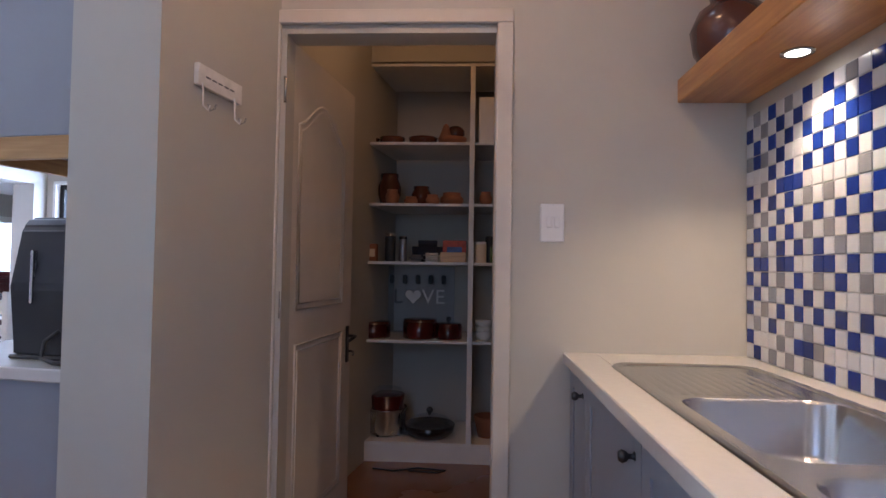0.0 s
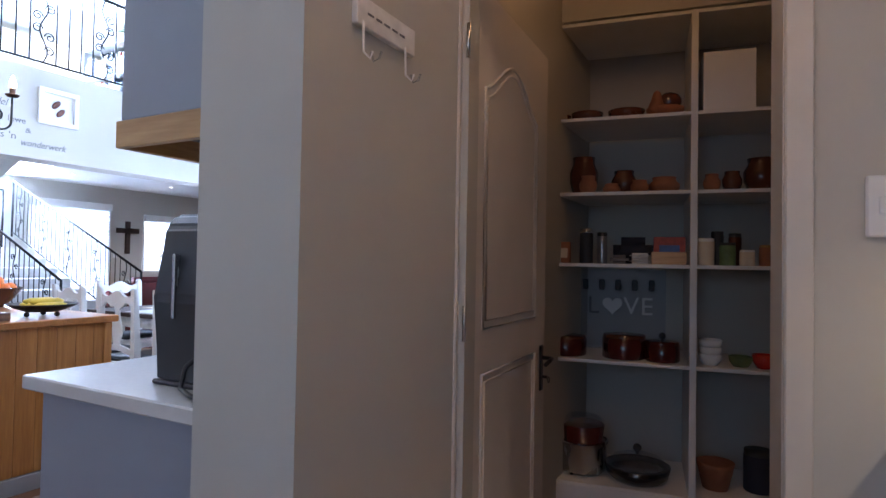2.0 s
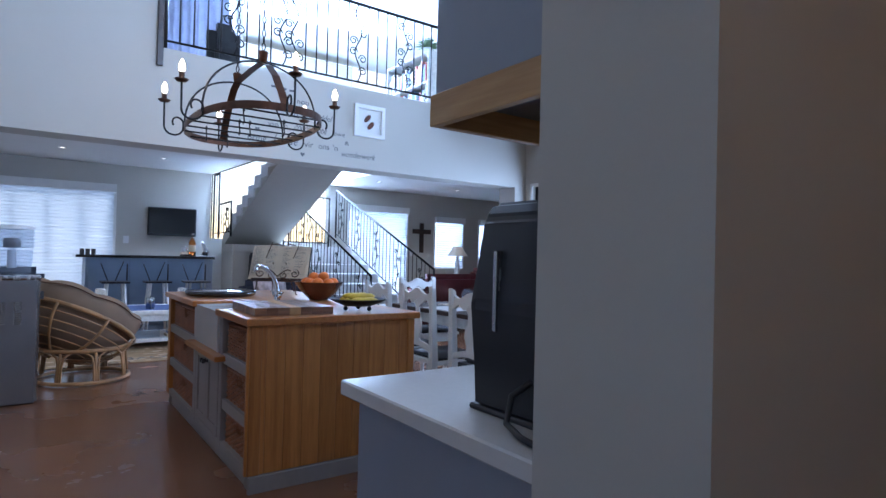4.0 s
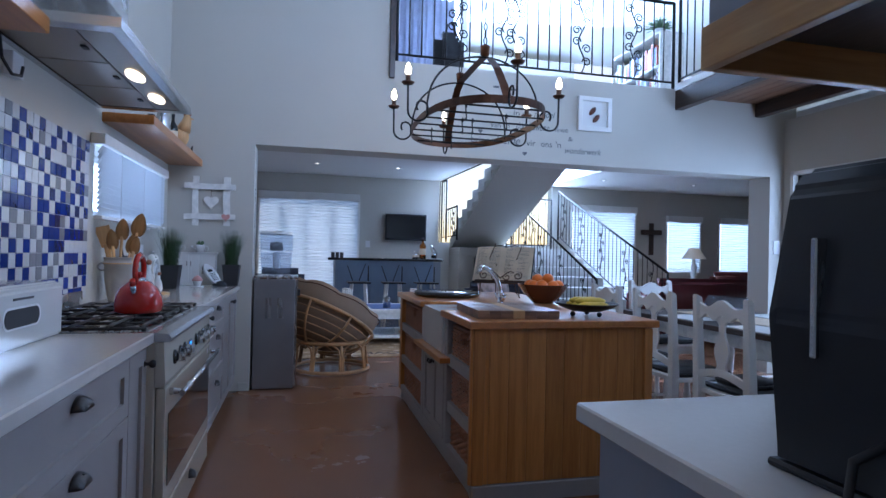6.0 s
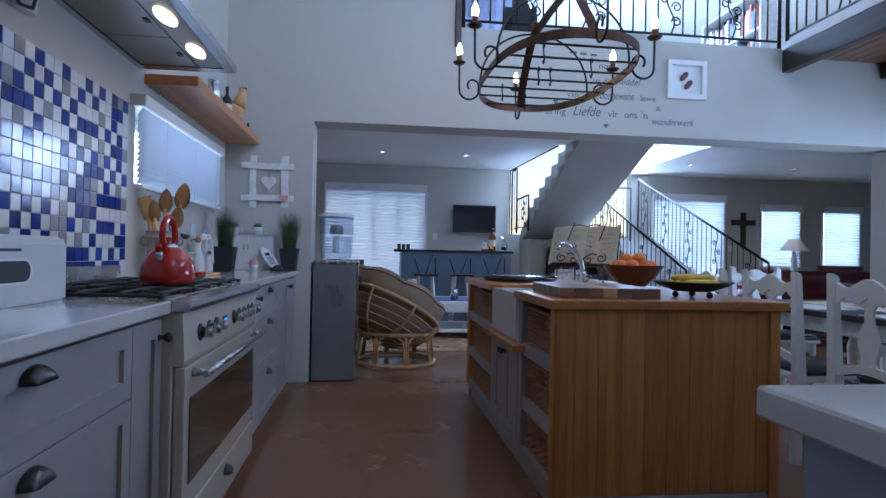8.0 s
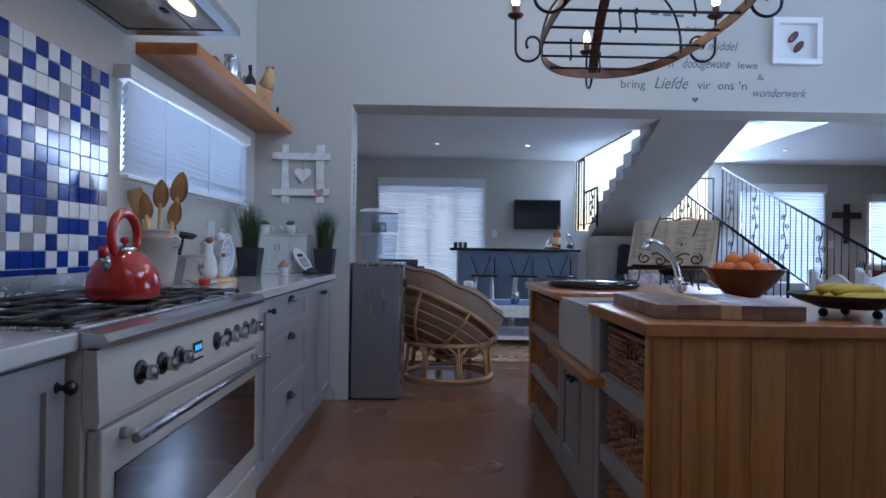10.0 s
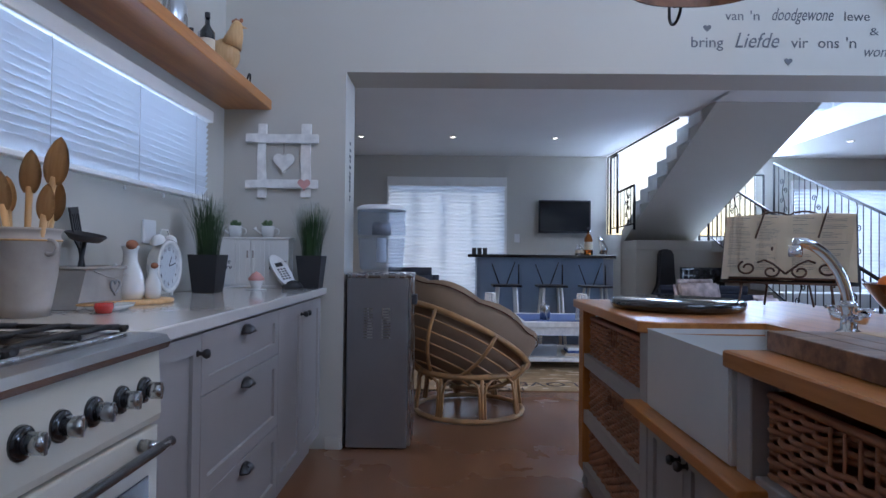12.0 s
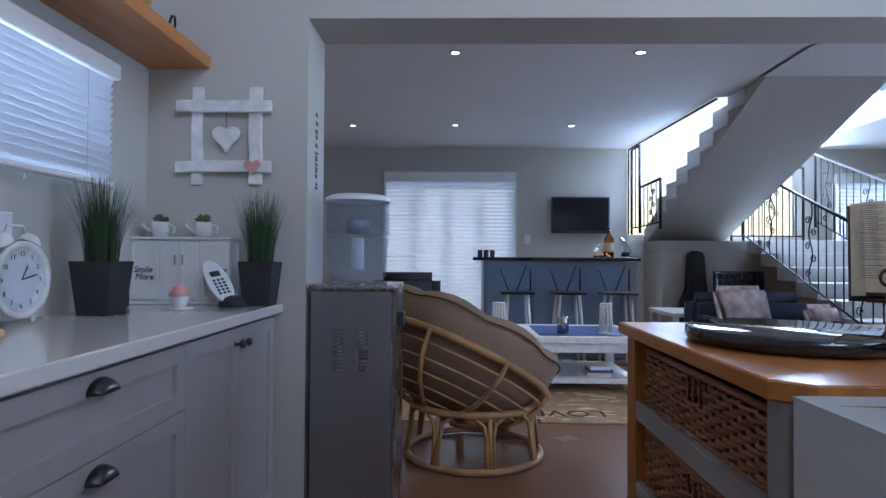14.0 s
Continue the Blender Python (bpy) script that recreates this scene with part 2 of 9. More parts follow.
M = dict(
    wall=mat("wall_paint", (0.50, 0.475, 0.42), 0.75, var=0.03, scale=1.3, bump=0.12, bscale=160),
    ceil=mat("ceiling_paint", (0.74, 0.74, 0.72), 0.8, var=0.02, scale=2, bump=0.06),
    white=mat("white_paint", (0.76, 0.75, 0.72), 0.42, var=0.03, scale=7, bump=0.05),
    oldwhite=mat("worn_white_paint", (0.74, 0.72, 0.68), 0.6, var=0.13, scale=22, bump=0.35, bscale=60, stretch=(1, 1, 1)),
    floor=mat("screed_floor", (0.245, 0.110, 0.055), 0.27, var=0.045, scale=1.6, bump=0.05, bscale=18, coat=0.2, rvar=0.03),
    cab=mat("cabinet_paint", (0.34, 0.315, 0.30), 0.45, var=0.04, scale=4, bump=0.10, bscale=50, stretch=(3, 3, 0.5)),
    cabdark=mat("cabinet_paint_grey", (0.29, 0.31, 0.35), 0.45, var=0.04, scale=4, bump=0.08, bscale=50),
    quartz=mat("quartz_top", (0.66, 0.63, 0.59), 0.13, var=0.015, scale=60, bump=0.0, coat=0.3, rvar=0.04),
    pine=wood("oiled_pine", (0.55, 0.21, 0.05), (0.40, 0.14, 0.027), 0, 0.32, 0.3),
    piney=wood("oiled_pine_y", (0.56, 0.27, 0.085), (0.36, 0.145, 0.035), 1, 0.32, 0.3),
    board=wood("clear_pine", (0.58, 0.245, 0.06), (0.41, 0.15, 0.032), 2, 0.38, 0.2, rnd=0.10),
    palepine=wood("pale_pine", (0.60, 0.36, 0.15), (0.40, 0.21, 0.07), 0, 0.45, 0.1),
    darkwood=wood("dark_beam_wood", (0.050, 0.024, 0.013), (0.020, 0.010, 0.006), 0, 0.45, 0.05),
    brownboard=wood("varnished_ceiling_boards", (0.15, 0.066, 0.030), (0.085, 0.036, 0.016), 0, 0.4, 0.15, rnd=0.15),
    walnut=wood("butcher_block_wood", (0.33, 0.18, 0.10), (0.10, 0.045, 0.025), 1, 0.35, 0.2, grain=9),
    spoon=wood("spoon_wood", (0.70, 0.43, 0.20), (0.54, 0.30, 0.12), 2, 0.5, 0.0, rnd=0.2),
    iron=mat("wrought_iron", (0.018, 0.017, 0.018), 0.42, 0.6, var=0.3, scale=30, bump=0.3, bscale=120),
    rust=mat("rusted_iron_band", (0.085, 0.042, 0.026), 0.45, 0.65, var=0.4, scale=14, bump=0.3, bscale=90),
    steel=mat("brushed_steel", (0.50, 0.50, 0.50), 0.27, 1.0, var=0.04, scale=5, bump=0.015, bscale=200, stretch=(1, 6, 1), rvar=0.04),
    chrome=mat("chrome", (0.75, 0.75, 0.76), 0.08, 1.0, var=0.03, bump=0, rvar=0.03),
    sinksteel=mat("sink_steel", (0.52, 0.52, 0.53), 0.24, 1.0, var=0.02, scale=3, bump=0, rvar=0.03),
    hoodsteel=mat("hood_steel", (0.30, 0.255, 0.22), 0.38, 1.0, var=0.03, scale=3, bump=0, rvar=0.03),
    greysteel=mat("grey_coated_steel", (0.30, 0.30, 0.31), 0.38, 0.75, var=0.06, scale=5, bump=0.08),
    pewter=mat("dark_pewter", (0.07, 0.068, 0.07), 0.3, 0.9, var=0.3, scale=40, bump=0.1),
    cream=mat("cream_enamel", (0.66, 0.62, 0.52), 0.16, var=0.02, scale=3, bump=0.0, coat=0.5, rvar=0.04),
    castiron=mat("cast_iron", (0.022, 0.020, 0.020), 0.5, 0.3, var=0.2, scale=20, bump=0.3),
    blackgloss=mat("black_gloss", (0.012, 0.012, 0.014), 0.08, var=0.1, bump=0, coat=0.6, rvar=0.03),
    blackglass=mat("oven_glass", (0.012, 0.015, 0.02), 0.06, var=0.1, bump=0, coat=1.0, rvar=0.02),
    doorpaint=mat("cream_door_paint", (0.60, 0.545, 0.475), 0.45, var=0.04, scale=6, bump=0.06),
    curtaincloth=mat("lavender_grey_curtain", (0.30, 0.31, 0.37), 0.9, var=0.1, scale=8, bump=0.2),
    satinblack=mat("satin_black_casing", (0.010, 0.011, 0.014), 0.38, var=0.1, bump=0.05, bscale=200),
    blackmat=mat("matt_black", (0.025, 0.025, 0.028), 0.55, var=0.15, bump=0.1),
    porcelain=mat("white_porcelain", (0.70, 0.70, 0.68), 0.12, var=0.02, bump=0, coat=0.5, rvar=0.03),
    plasticw=mat("white_plastic", (0.72, 0.72, 0.72), 0.3, var=0.02, bump=0),
    red=mat("red_enamel", (0.48, 0.015, 0.008), 0.14, var=0.12, scale=4, bump=0, coat=0.6, rvar=0.04),
    darkred=mat("dark_red_enamel", (0.07, 0.006, 0.006), 0.2, var=0.15, bump=0, coat=0.4),
    orange=mat("orange_peel", (0.75, 0.17, 0.012), 0.42, var=0.15, scale=18, bump=0.35, bscale=260),
    banana=mat("banana_skin", (0.72, 0.50, 0.05), 0.45, var=0.22, scale=12, bump=0.1),
    clay=mat("terracotta", (0.32, 0.12, 0.06), 0.7, var=0.18, scale=12, bump=0.2),
    browngl=mat("brown_bowl_glaze", (0.09, 0.025, 0.015), 0.25, var=0.2, bump=0, coat=0.3),
    rattan=mat("rattan_cane", (0.42, 0.22, 0.085), 0.38, var=0.3, scale=9, bump=0.2, bscale=60, coat=0.2),
    wicker=mat("wicker", (0.36, 0.145, 0.065), 0.5, var=0.22, scale=14, bump=0.15, bscale=90, coat=0.1),
    cushion=mat("taupe_cushion_cloth", (0.27, 0.18, 0.115), 0.85, var=0.10, scale=5, bump=0.5, bscale=350),
    crock=mat("greywashed_pottery", (0.38, 0.345, 0.31), 0.75, var=0.16, scale=9, bump=0.3, bscale=50),
    bluetile=mat("blue_glass_tile", (0.006, 0.026, 0.20), 0.12, var=0.12, scale=20, bump=0, coat=0, rnd=0.25, rvar=0.03),
    whitetile=mat("white_glass_tile", (0.64, 0.65, 0.66), 0.16, var=0.04, scale=20, bump=0, coat=0, rnd=0.05, rvar=0.03),
    greytile=mat("grey_glass_tile", (0.24, 0.245, 0.27), 0.16, var=0.06, scale=20, bump=0, coat=0, rnd=0.10, rvar=0.03),
    grout=mat("tile_grout", (0.50, 0.50, 0.50), 0.85, var=0.08, scale=30, bump=0.2),
    navy=mat("navy_ribbed_cloth", (0.022, 0.026, 0.045), 0.85, var=0.2, bump=0.4, bscale=200),
    barblue=mat("blue_grey_paint", (0.22, 0.30, 0.42), 0.45, var=0.05, bump=0.06),
    redsofa=mat("oxblood_leather", (0.13, 0.018, 0.02), 0.38, var=0.2, scale=6, bump=0.3, bscale=120),
    leaf=mat("grass_blades", (0.026, 0.062, 0.018), 0.5, var=0.5, scale=9, bump=0, rnd=0.2),
    succ=mat("succulent_green", (0.10, 0.17, 0.07), 0.5, var=0.3, scale=20, bump=0),
    paper=mat("cream_paper", (0.72, 0.59, 0.43), 0.7, var=0.06, scale=10, bump=0.05),
    ink=mat("grey_print", (0.13, 0.13, 0.14), 0.7, var=0.1, bump=0),
    inkdark=mat("dark_print", (0.03, 0.03, 0.035), 0.6, var=0.1, bump=0),
    pink=mat("pink_icing", (0.62, 0.30, 0.27), 0.5, var=0.08, bump=0.1),
    rugm=mat("printed_rug", (0.36, 0.25, 0.14), 0.9, var=0.25, scale=10, bump=0.5, bscale=200),
    floral=mat("faded_floral_cloth", (0.46, 0.37, 0.35), 0.85, var=0.45, scale=13, bump=0.3, bscale=220),
    screen=mat("tv_screen", (0.006, 0.007, 0.01), 0.12, var=0.1, bump=0, coat=0.5, rvar=0.03),
    step=mat("step_stone", (0.55, 0.54, 0.52), 0.5, var=0.08, scale=8, bump=0.1),
    sheer=sheer("white_blind_slat", (0.80, 0.83, 0.86), 0.34),
    roller=sheer("pleated_blind", (0.80, 0.83, 0.86), 0.42, 0.08),
    shade=sheer("lampshade_cloth", (0.78, 0.74, 0.68), 0.35),
    glass=glass("clear_glass"), plastic=thin_clear("clear_plastic", (0.90, 0.93, 0.97), 0.09),
    bulb=glow("lit_bulb", (1.0, 0.74, 0.45), 22.0),
    led=glow("lit_downlight", (1.0, 0.93, 0.82), 9.0),
    spotglass=glow("lit_hood_lamp", (1.0, 0.80, 0.55), 4.0),
    clockblue=glow("lit_display", (0.05, 0.35, 1.0), 2.0),
    amber=glass("amber_spirit", (0.75, 0.25, 0.05), 0.02),
    ribbed=mat("ribbed_white_cladding", (0.70, 0.72, 0.74), 0.5, var=0.04, bump=0.05),
    garden=mat("garden_backdrop", (0.16, 0.20, 0.20), 0.9, var=0.4, scale=0.7, bump=0),
    jarlid=mat("jar_lid_gold", (0.35, 0.22, 0.08), 0.35, 0.8, var=0.1, bump=0),
    dimblue=mat("printed_blue_box", (0.05, 0.10, 0.28), 0.5, var=0.3, scale=30, bump=0),
    dimred=mat("printed_red_box", (0.40, 0.06, 0.03), 0.5, var=0.3, scale=30, bump=0),
)

# ---- building helpers ----
def box(bm, x0, x1, y0, y1, z0, z1, bevel=0.0, m=None):
    xs, ys, zs = sorted((x0, x1)), sorted((y0, y1)), sorted((z0, z1))
    v = [bm.verts.new((x, y, z)) for x in xs for y in ys for z in zs]
    fs = [bm.faces.new([v[i] for i in q]) for q in ((0, 1, 3, 2), (4, 6, 7, 5), (0, 4, 5, 1), (2, 3, 7, 6), (0, 2, 6, 4), (1, 5, 7, 3))]
    if m is not None:
        bmesh.ops.transform(bm, matrix=m, verts=v)
    if bevel:
        es = list({e for f in fs for e in f.edges})
        bmesh.ops.bevel(bm, geom=es, offset=bevel, segments=2 if bevel > 0.004 else 1, affect="EDGES", profile=0.6)
    return bm


def prism(bm, pts, a, b, axis=2):
    """Extrudes a polygon between a and b along an axis; pts are the other two coordinates in order."""
    def place(p, h):
        q = list(p)
        q.insert(axis, h)
        return q
    lo = [bm.verts.new(place(p, a)) for p in pts]
    hi = [bm.verts.new(place(p, b)) for p in pts]
    n = len(pts)
    bm.faces.new(lo[::-1])
    bm.faces.new(hi)
    for i in range(n):
        bm.faces.new((lo[i], lo[(i + 1) % n], hi[(i + 1) % n], hi[i]))
    return bm


def tube(bm, pts, r, seg=8, closed=False, cap=True, flat=1.0):
    """A round bar along a path; r may be one number or one per point."""
    pts = [Vector(p) for p in pts]
    n = len(pts)
    rs = r if isinstance(r, (list, tuple)) else [r] * n
    rings, up = [], Vector((0, 0, 1))
    for i, p in enumerate(pts):
        a = pts[(i - 1) % n] if (closed or i > 0) else p
        c = pts[(i + 1) % n] if (closed or i < n - 1) else p
        d = (c - a).normalized() if (c - a).length > 1e-9 else Vector((0, 0, 1))
        if abs(d.dot(up)) > 0.97:
            up = Vector((1, 0, 0)) if abs(d.x) < 0.9 else Vector((0, 1, 0))
        s = d.cross(up).normalized()
        u = s.cross(d).normalized()
        up = u
        rings.append([bm.verts.new(p + (s * math.cos(k * 2 * math.pi / seg) * flat + u * math.sin(k * 2 * math.pi / seg)) * rs[i]) for k in range(seg)])
    for i in range(n if closed else n - 1):
        a, b = rings[i], rings[(i + 1) % n]
        for k in range(seg):
            f = bm.faces.new((a[k], a[(k + 1) % seg], b[(k + 1) % seg], b[k]))
            f.smooth = True
    if cap and not closed:
        bm.faces.new(rings[0][::-1])
        bm.faces.new(rings[-1])
    return bm


def lathe(bm, profile, at=(0, 0, 0), seg=24, sx=1.0, sy=1.0):
    """Turns (radius, height) points round a vertical axis."""
    rings = []
    for r, z in profile:
        if r < 1e-5:
            rings.append([bm.verts.new((at[0], at[1], at[2] + z))])
        else:
            rings.append([bm.verts.new((at[0] + sx * r * math.cos(k * 2 * math.pi / seg), at[1] + sy * r * math.sin(k * 2 * math.pi / seg), at[2] + z)) for k in range(seg)])
    for a, b in zip(rings, rings[1:]):
        for k in range(seg):
            k2 = (k + 1) % seg
            q = [a[0]] if len(a) == 1 else [a[k], a[k2]]
            q += [b[0]] if len(b) == 1 else [b[k2], b[k]]
            if len(q) > 2:
                f = bm.faces.new(q)
                f.smooth = True
    return bm


def ball(bm, at, r, seg=16, sx=1, sy=1, sz=1):
    n = max(6, seg // 2)
    return lathe(bm, [(r * math.sin(math.pi * i / n), -r * sz * math.cos(math.pi * i / n)) for i in range(n + 1)], at, seg, sx, sy)


def arc(c, r, a0, a1, n, plane="xz"):
    out = []
    for i in range(n + 1):
        a = radians(a0 + (a1 - a0) * i / n)
        u, v = r * math.cos(a), r * math.sin(a)
        out.append({"xz": (c[0] + u, c[1], c[2] + v), "yz": (c[0], c[1] + u, c[2] + v), "xy": (c[0] + u, c[1] + v, c[2])}[plane])
    return out


def spiral(c, r0, r1, a0, a1, n, plane="xz"):
    out = []
    for i in range(n + 1):
        f = i / n
        out.append(arc(c, r0 + (r1 - r0) * f, a0 + (a1 - a0) * f, a0, 1, plane)[0])
    return out


def world_of(ob):
    m = ob.matrix_basis.copy()
    while ob.parent:
        ob = ob.parent
        m = ob.matrix_basis @ m
    return m


def finish(bm):
    bmesh.ops.recalc_face_normals(bm, faces=bm.faces)
    return bm


def part(name, bm, material, parent=None, label="", kind="", local=False):
    """Links a bmesh as one mesh under a thing. Its points are in the room's metres, or in the thing's own if local."""
    if parent is not None and not local:
        bm.transform(world_of(parent).inverted())
    finish(bm)
    me = bpy.data.meshes.new(name)
    bm.to_mesh(me)
    bm.free()
    me.materials.append(M[material] if isinstance(material, str) else material)
    ob = new(name, me)
    ob.parent = parent
    return tagged(ob, label, kind=kind)


def thing(name, label, category, at=(0, 0, 0), rz=0.0, group="", m=None):
    ob = new(name)
    ob.empty_display_size = 0.05
    ob.matrix_basis = m if m is not None else pose(*at, 0, 0, rz)
    return tagged(ob, label, category, group)


def single(name, bm, material, label, category, at=(0, 0, 0), group="", kind="", m=None):
    """A thing of one mesh."""
    mm = m if m is not None else pose(*at)
    bm.transform(mm.inverted())
    ob = part(name, bm, material, None, label, kind, True)
    ob.matrix_basis = mm
    return tagged(ob, label, category, group)


def B():
    return bmesh.new()


def letters(text, size, extrude=0.0015, shear=0.0):
    """Letters as a mesh, in the x, y plane, starting at 0, 0."""
    c = bpy.data.curves.new("letters", "FONT")
    c.body, c.size, c.extrude, c.shear, c.resolution_u = text, size, extrude, shear, 3
    o = bpy.data.objects.new("letters", c)
    scene.collection.objects.link(o)
    bpy.context.view_layer.update()
    me = bpy.data.meshes.new_from_object(o)
    bm = B()
    bm.from_mesh(me)
    bpy.data.objects.remove(o)
    bpy.data.meshes.remove(me)
    bpy.data.curves.remove(c)
    return bm


def structure(name, bm, material, label=""):
    return single(name, bm, material, label, "", kind="structure")


# The scullery's own frame: u along its back wall, v into it, from the hinge of its door.
S = pose(-0.31, 3.86, 0, 0, 0, 9.0)


def in_s(bm):
    bm.transform(S)
    return bm

# ---- large structure ----
WX, WB = -5.455, -5.755          # faces of the wall with the wide opening
BX = -10.667                     # far wall of the lounge
KY, NY = 1.6, 7.75               # kitchen's side walls
LC = 2.56                        # lounge ceiling
LF = 2.95                        # loft kerb

structure("ground", box(B(), -60, 50, -50, 60, -0.35, -0.16), "garden", "sandy garden ground round the house")
structure("floor", box(B(), -10.67, 3.0, 0.0, 12.25, -0.15, 0.0), "floor", "polished red-brown screed floor")

bm = B()
box(bm, -5.09, -3.70, KY - 0.28, KY, -0.15, 1.37)
box(bm, -5.09, -3.70, KY - 0.28, KY, 1.76, 5.2)
box(bm, WX, -5.09, KY - 0.28, KY, -0.15, 5.2)
box(bm, -3.70, -0.62, KY - 0.28, KY, -0.15, 5.2)
structure("wall_south", bm, "wall", "greige painted kitchen wall")

bm = B()
box(bm, WB, WX, 0.35, 2.285, -0.15, 5.2)
box(bm, WB, WX, 2.285, 3.446, 2.11, 5.2)
box(bm, WB, WX, 3.446, 6.40, 2.11, LF)
box(bm, WB, WX, 6.40, 7.57, 2.11, 2.95)
box(bm, WB, WX, 7.57, 7.90, -0.15, 2.95)
structure("wall_opening", bm, "wall", "greige painted wall with a wide opening to the lounge")

bm = B()
box(bm, WX, -5.32, NY, NY + 0.25, -0.15, 2.73)
box(bm, -5.32, -3.45, NY, NY + 0.25, 2.12, 2.73)
box(bm, -3.45, -0.30, NY, NY + 0.25, -0.15, 2.73)
box(bm, WX, 3.0, NY, NY + 0.25, 2.95, 5.2)
structure("wall_north", bm, "wall", "greige painted dining wall")

bm = B()
box(bm, -0.62, -0.344, 3.21, 3.90, -0.15, 5.2)
# The gap at 3.75 to 4.65 is invented to hold the high fill lamp.
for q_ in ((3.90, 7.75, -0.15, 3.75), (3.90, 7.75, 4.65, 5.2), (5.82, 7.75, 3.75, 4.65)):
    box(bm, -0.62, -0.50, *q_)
structure("wall_divider", bm, "wall", "greige painted dividing wall beside the pantry")

# scullery wall with the pantry door
bm = B()
box(bm, -0.05, -0.01, 0.0, 0.12, -0.15, 2.06)
box(bm, -0.05, 0.775, 0.0, 0.12, 2.06, 3.0)
box(bm, 0.775, 1.66, 0.0, 0.12, -0.15, 3.0)
structure("wall_pantry", in_s(bm), "wall", "greige painted scullery wall round the pantry door")
bm = B()
box(bm, 1.672, 1.85, -3.6, 0.12, -0.15, 3.0)
structure("wall_scullery", in_s(bm), "wall", "greige painted scullery side wall")
bm = B()
box(bm, -0.62, -0.2, 0.30, 0.45, -0.15, 3.0)
box(bm, 0.9, 3.0, 0.30, 0.45, -0.15, 3.0)
box(bm, -0.2, 0.9, 0.30, 0.45, -0.15, 1.1)
box(bm, -0.2, 0.9, 0.30, 0.45, 2.1, 3.0)
box(bm, -0.74, -0.62, 0.30, 1.32, -0.15, 3.0)
structure("wall_scullery_end", bm, "wall", "greige painted scullery end wall")
structure("ceiling_scullery", box(B(), -0.344, 2.9, 0.3, 3.75, 3.0, 3.1), "ceil", "white scullery ceiling")
for q_ in ((-0.19, -0.09, 0.12, 2.2), (-0.09, 1.66, 2.05, 2.2), (1.66, 1.78, 0.12, 2.2)):
    structure("wall_pantry_inside", in_s(box(B(), *q_, -0.15, 3.1)), "wall", "greige painted pantry wall")
structure("ceiling_pantry", in_s(box(B(), -0.09, 1.66, 0.12, 2.05, 2.72, 2.8)), "ceil", "white pantry ceiling")
structure("wall_dining_end", box(B(), -0.50, 3.0, 7.75, 8.0, -0.15, 5.2), "wall", "greige painted end wall")

# lounge
bm = B()
box(bm, BX - 0.2, BX, 0.35, 1.964, -0.15, LC)
box(bm, BX - 0.2, BX, 1.964, 3.69, 2.20, LC)
box(bm, BX - 0.2, BX, 3.69, 5.15, -0.15, 5.0)
box(bm, BX - 0.2, BX, 5.15, 7.4, -0.15, 1.43)
box(bm, BX - 0.2, BX, 5.15, 7.4, 3.75, 5.0)
box(bm, BX - 0.2, BX, 7.4, 7.82, -0.15, 5.0)
box(bm, BX - 0.2, BX, 7.82, 9.21, 2.21, LC)
for y0, y1 in ((9.21, 9.95), (10.72, 11.20), (11.95, 12.4)):
    box(bm, BX - 0.2, BX, y0, y1, -0.15, LC)
for y0, y1 in ((9.95, 10.72), (11.20, 11.95)):
    box(bm, BX - 0.2, BX, y0, y1, -0.15, 0.95)
    box(bm, BX - 0.2, BX, y0, y1, 2.07, LC)
structure("wall_west", bm, "wall", "greige painted lounge wall with blinds over its openings")
bm = B()
box(bm, BX, WB, 0.35, 0.5, -0.15, LC)
structure("wall_lounge_south", bm, "wall", "greige painted lounge side wall")
bm = B()
box(bm, BX, -3.0, 12.25, 12.4, -0.15, LC)
box(bm, -3.15, -3.0, 8.0, 12.25, -0.15, LC)
box(bm, WB, -3.15, 8.0, 8.12, -0.15, LC)
structure("wall_lounge_north", bm, "wall", "greige painted lounge side wall")
bm = B()
prism(bm, [(BX, 0.35), (WB, 0.35), (WB, 5.30), (-7.66, 5.342), (-8.24, 5.342), (-8.26, 5.235), (BX, 5.145)], LC, LC + 0.28, 2)
structure("ceiling_lounge", bm, "ceil", "smooth white lounge ceiling beside the stair opening")
structure("ceiling_lounge", box(B(), -7.66, WB, 5.302, 7.25, LC, LC + 0.28), "ceil", "smooth white ceiling before the stairs")
structure("ceiling_lounge", box(B(), BX, WB, 7.252, 12.4, LC, LC + 0.28), "ceil", "smooth white lounge ceiling beyond the stairs")
structure("ceiling_dining", box(B(), WB, -3.0, 7.9, 12.4, LC + 0.2, LC + 0.28), "ceil", "white ceiling over the side room")
structure("ceiling", box(B(), -11.2, 3.1, 0.2, 12.5, 5.2, 5.3), "ceil", "white high ceiling")
bm = B()
box(bm, -11.1, WB, 0.3, 0.45, LC + 0.28, 5.2)
box(bm, -11.1, WB, 12.3, 12.45, LC + 0.28, 5.2)
box(bm, 3.0, 3.1, 0.2, 8.0, -0.15, 5.2)
box(bm, -0.62, 3.1, 0.2, 0.3, 3.0, 5.2)
structure("wall_upper", bm, "wall", "greige painted outer walls")

# loft back: ribbed sheeting with a bright window over it
bm = B()
x = -9.0
y = 3.0
box(bm, x - 0.12, x - 0.02, 0.45, 12.3, LC + 0.28, 3.7)
while y < 9.4:
    box(bm, x - 0.02, x + 0.02, y, y + 0.09, LC + 0.28, 3.7)
    y += 0.18
structure("wall_loft", bm, "ribbed", "white ribbed sheeting behind the loft")

# skirtings
bm = B()
box(bm, BX, BX + 0.015, 3.75, 5.3, 0, 0.09, 0.003)
box(bm, WX, WX + 0.012, 2.19, 2.28, 0, 0.07, 0.003)
structure("baseboard", bm, "wall")

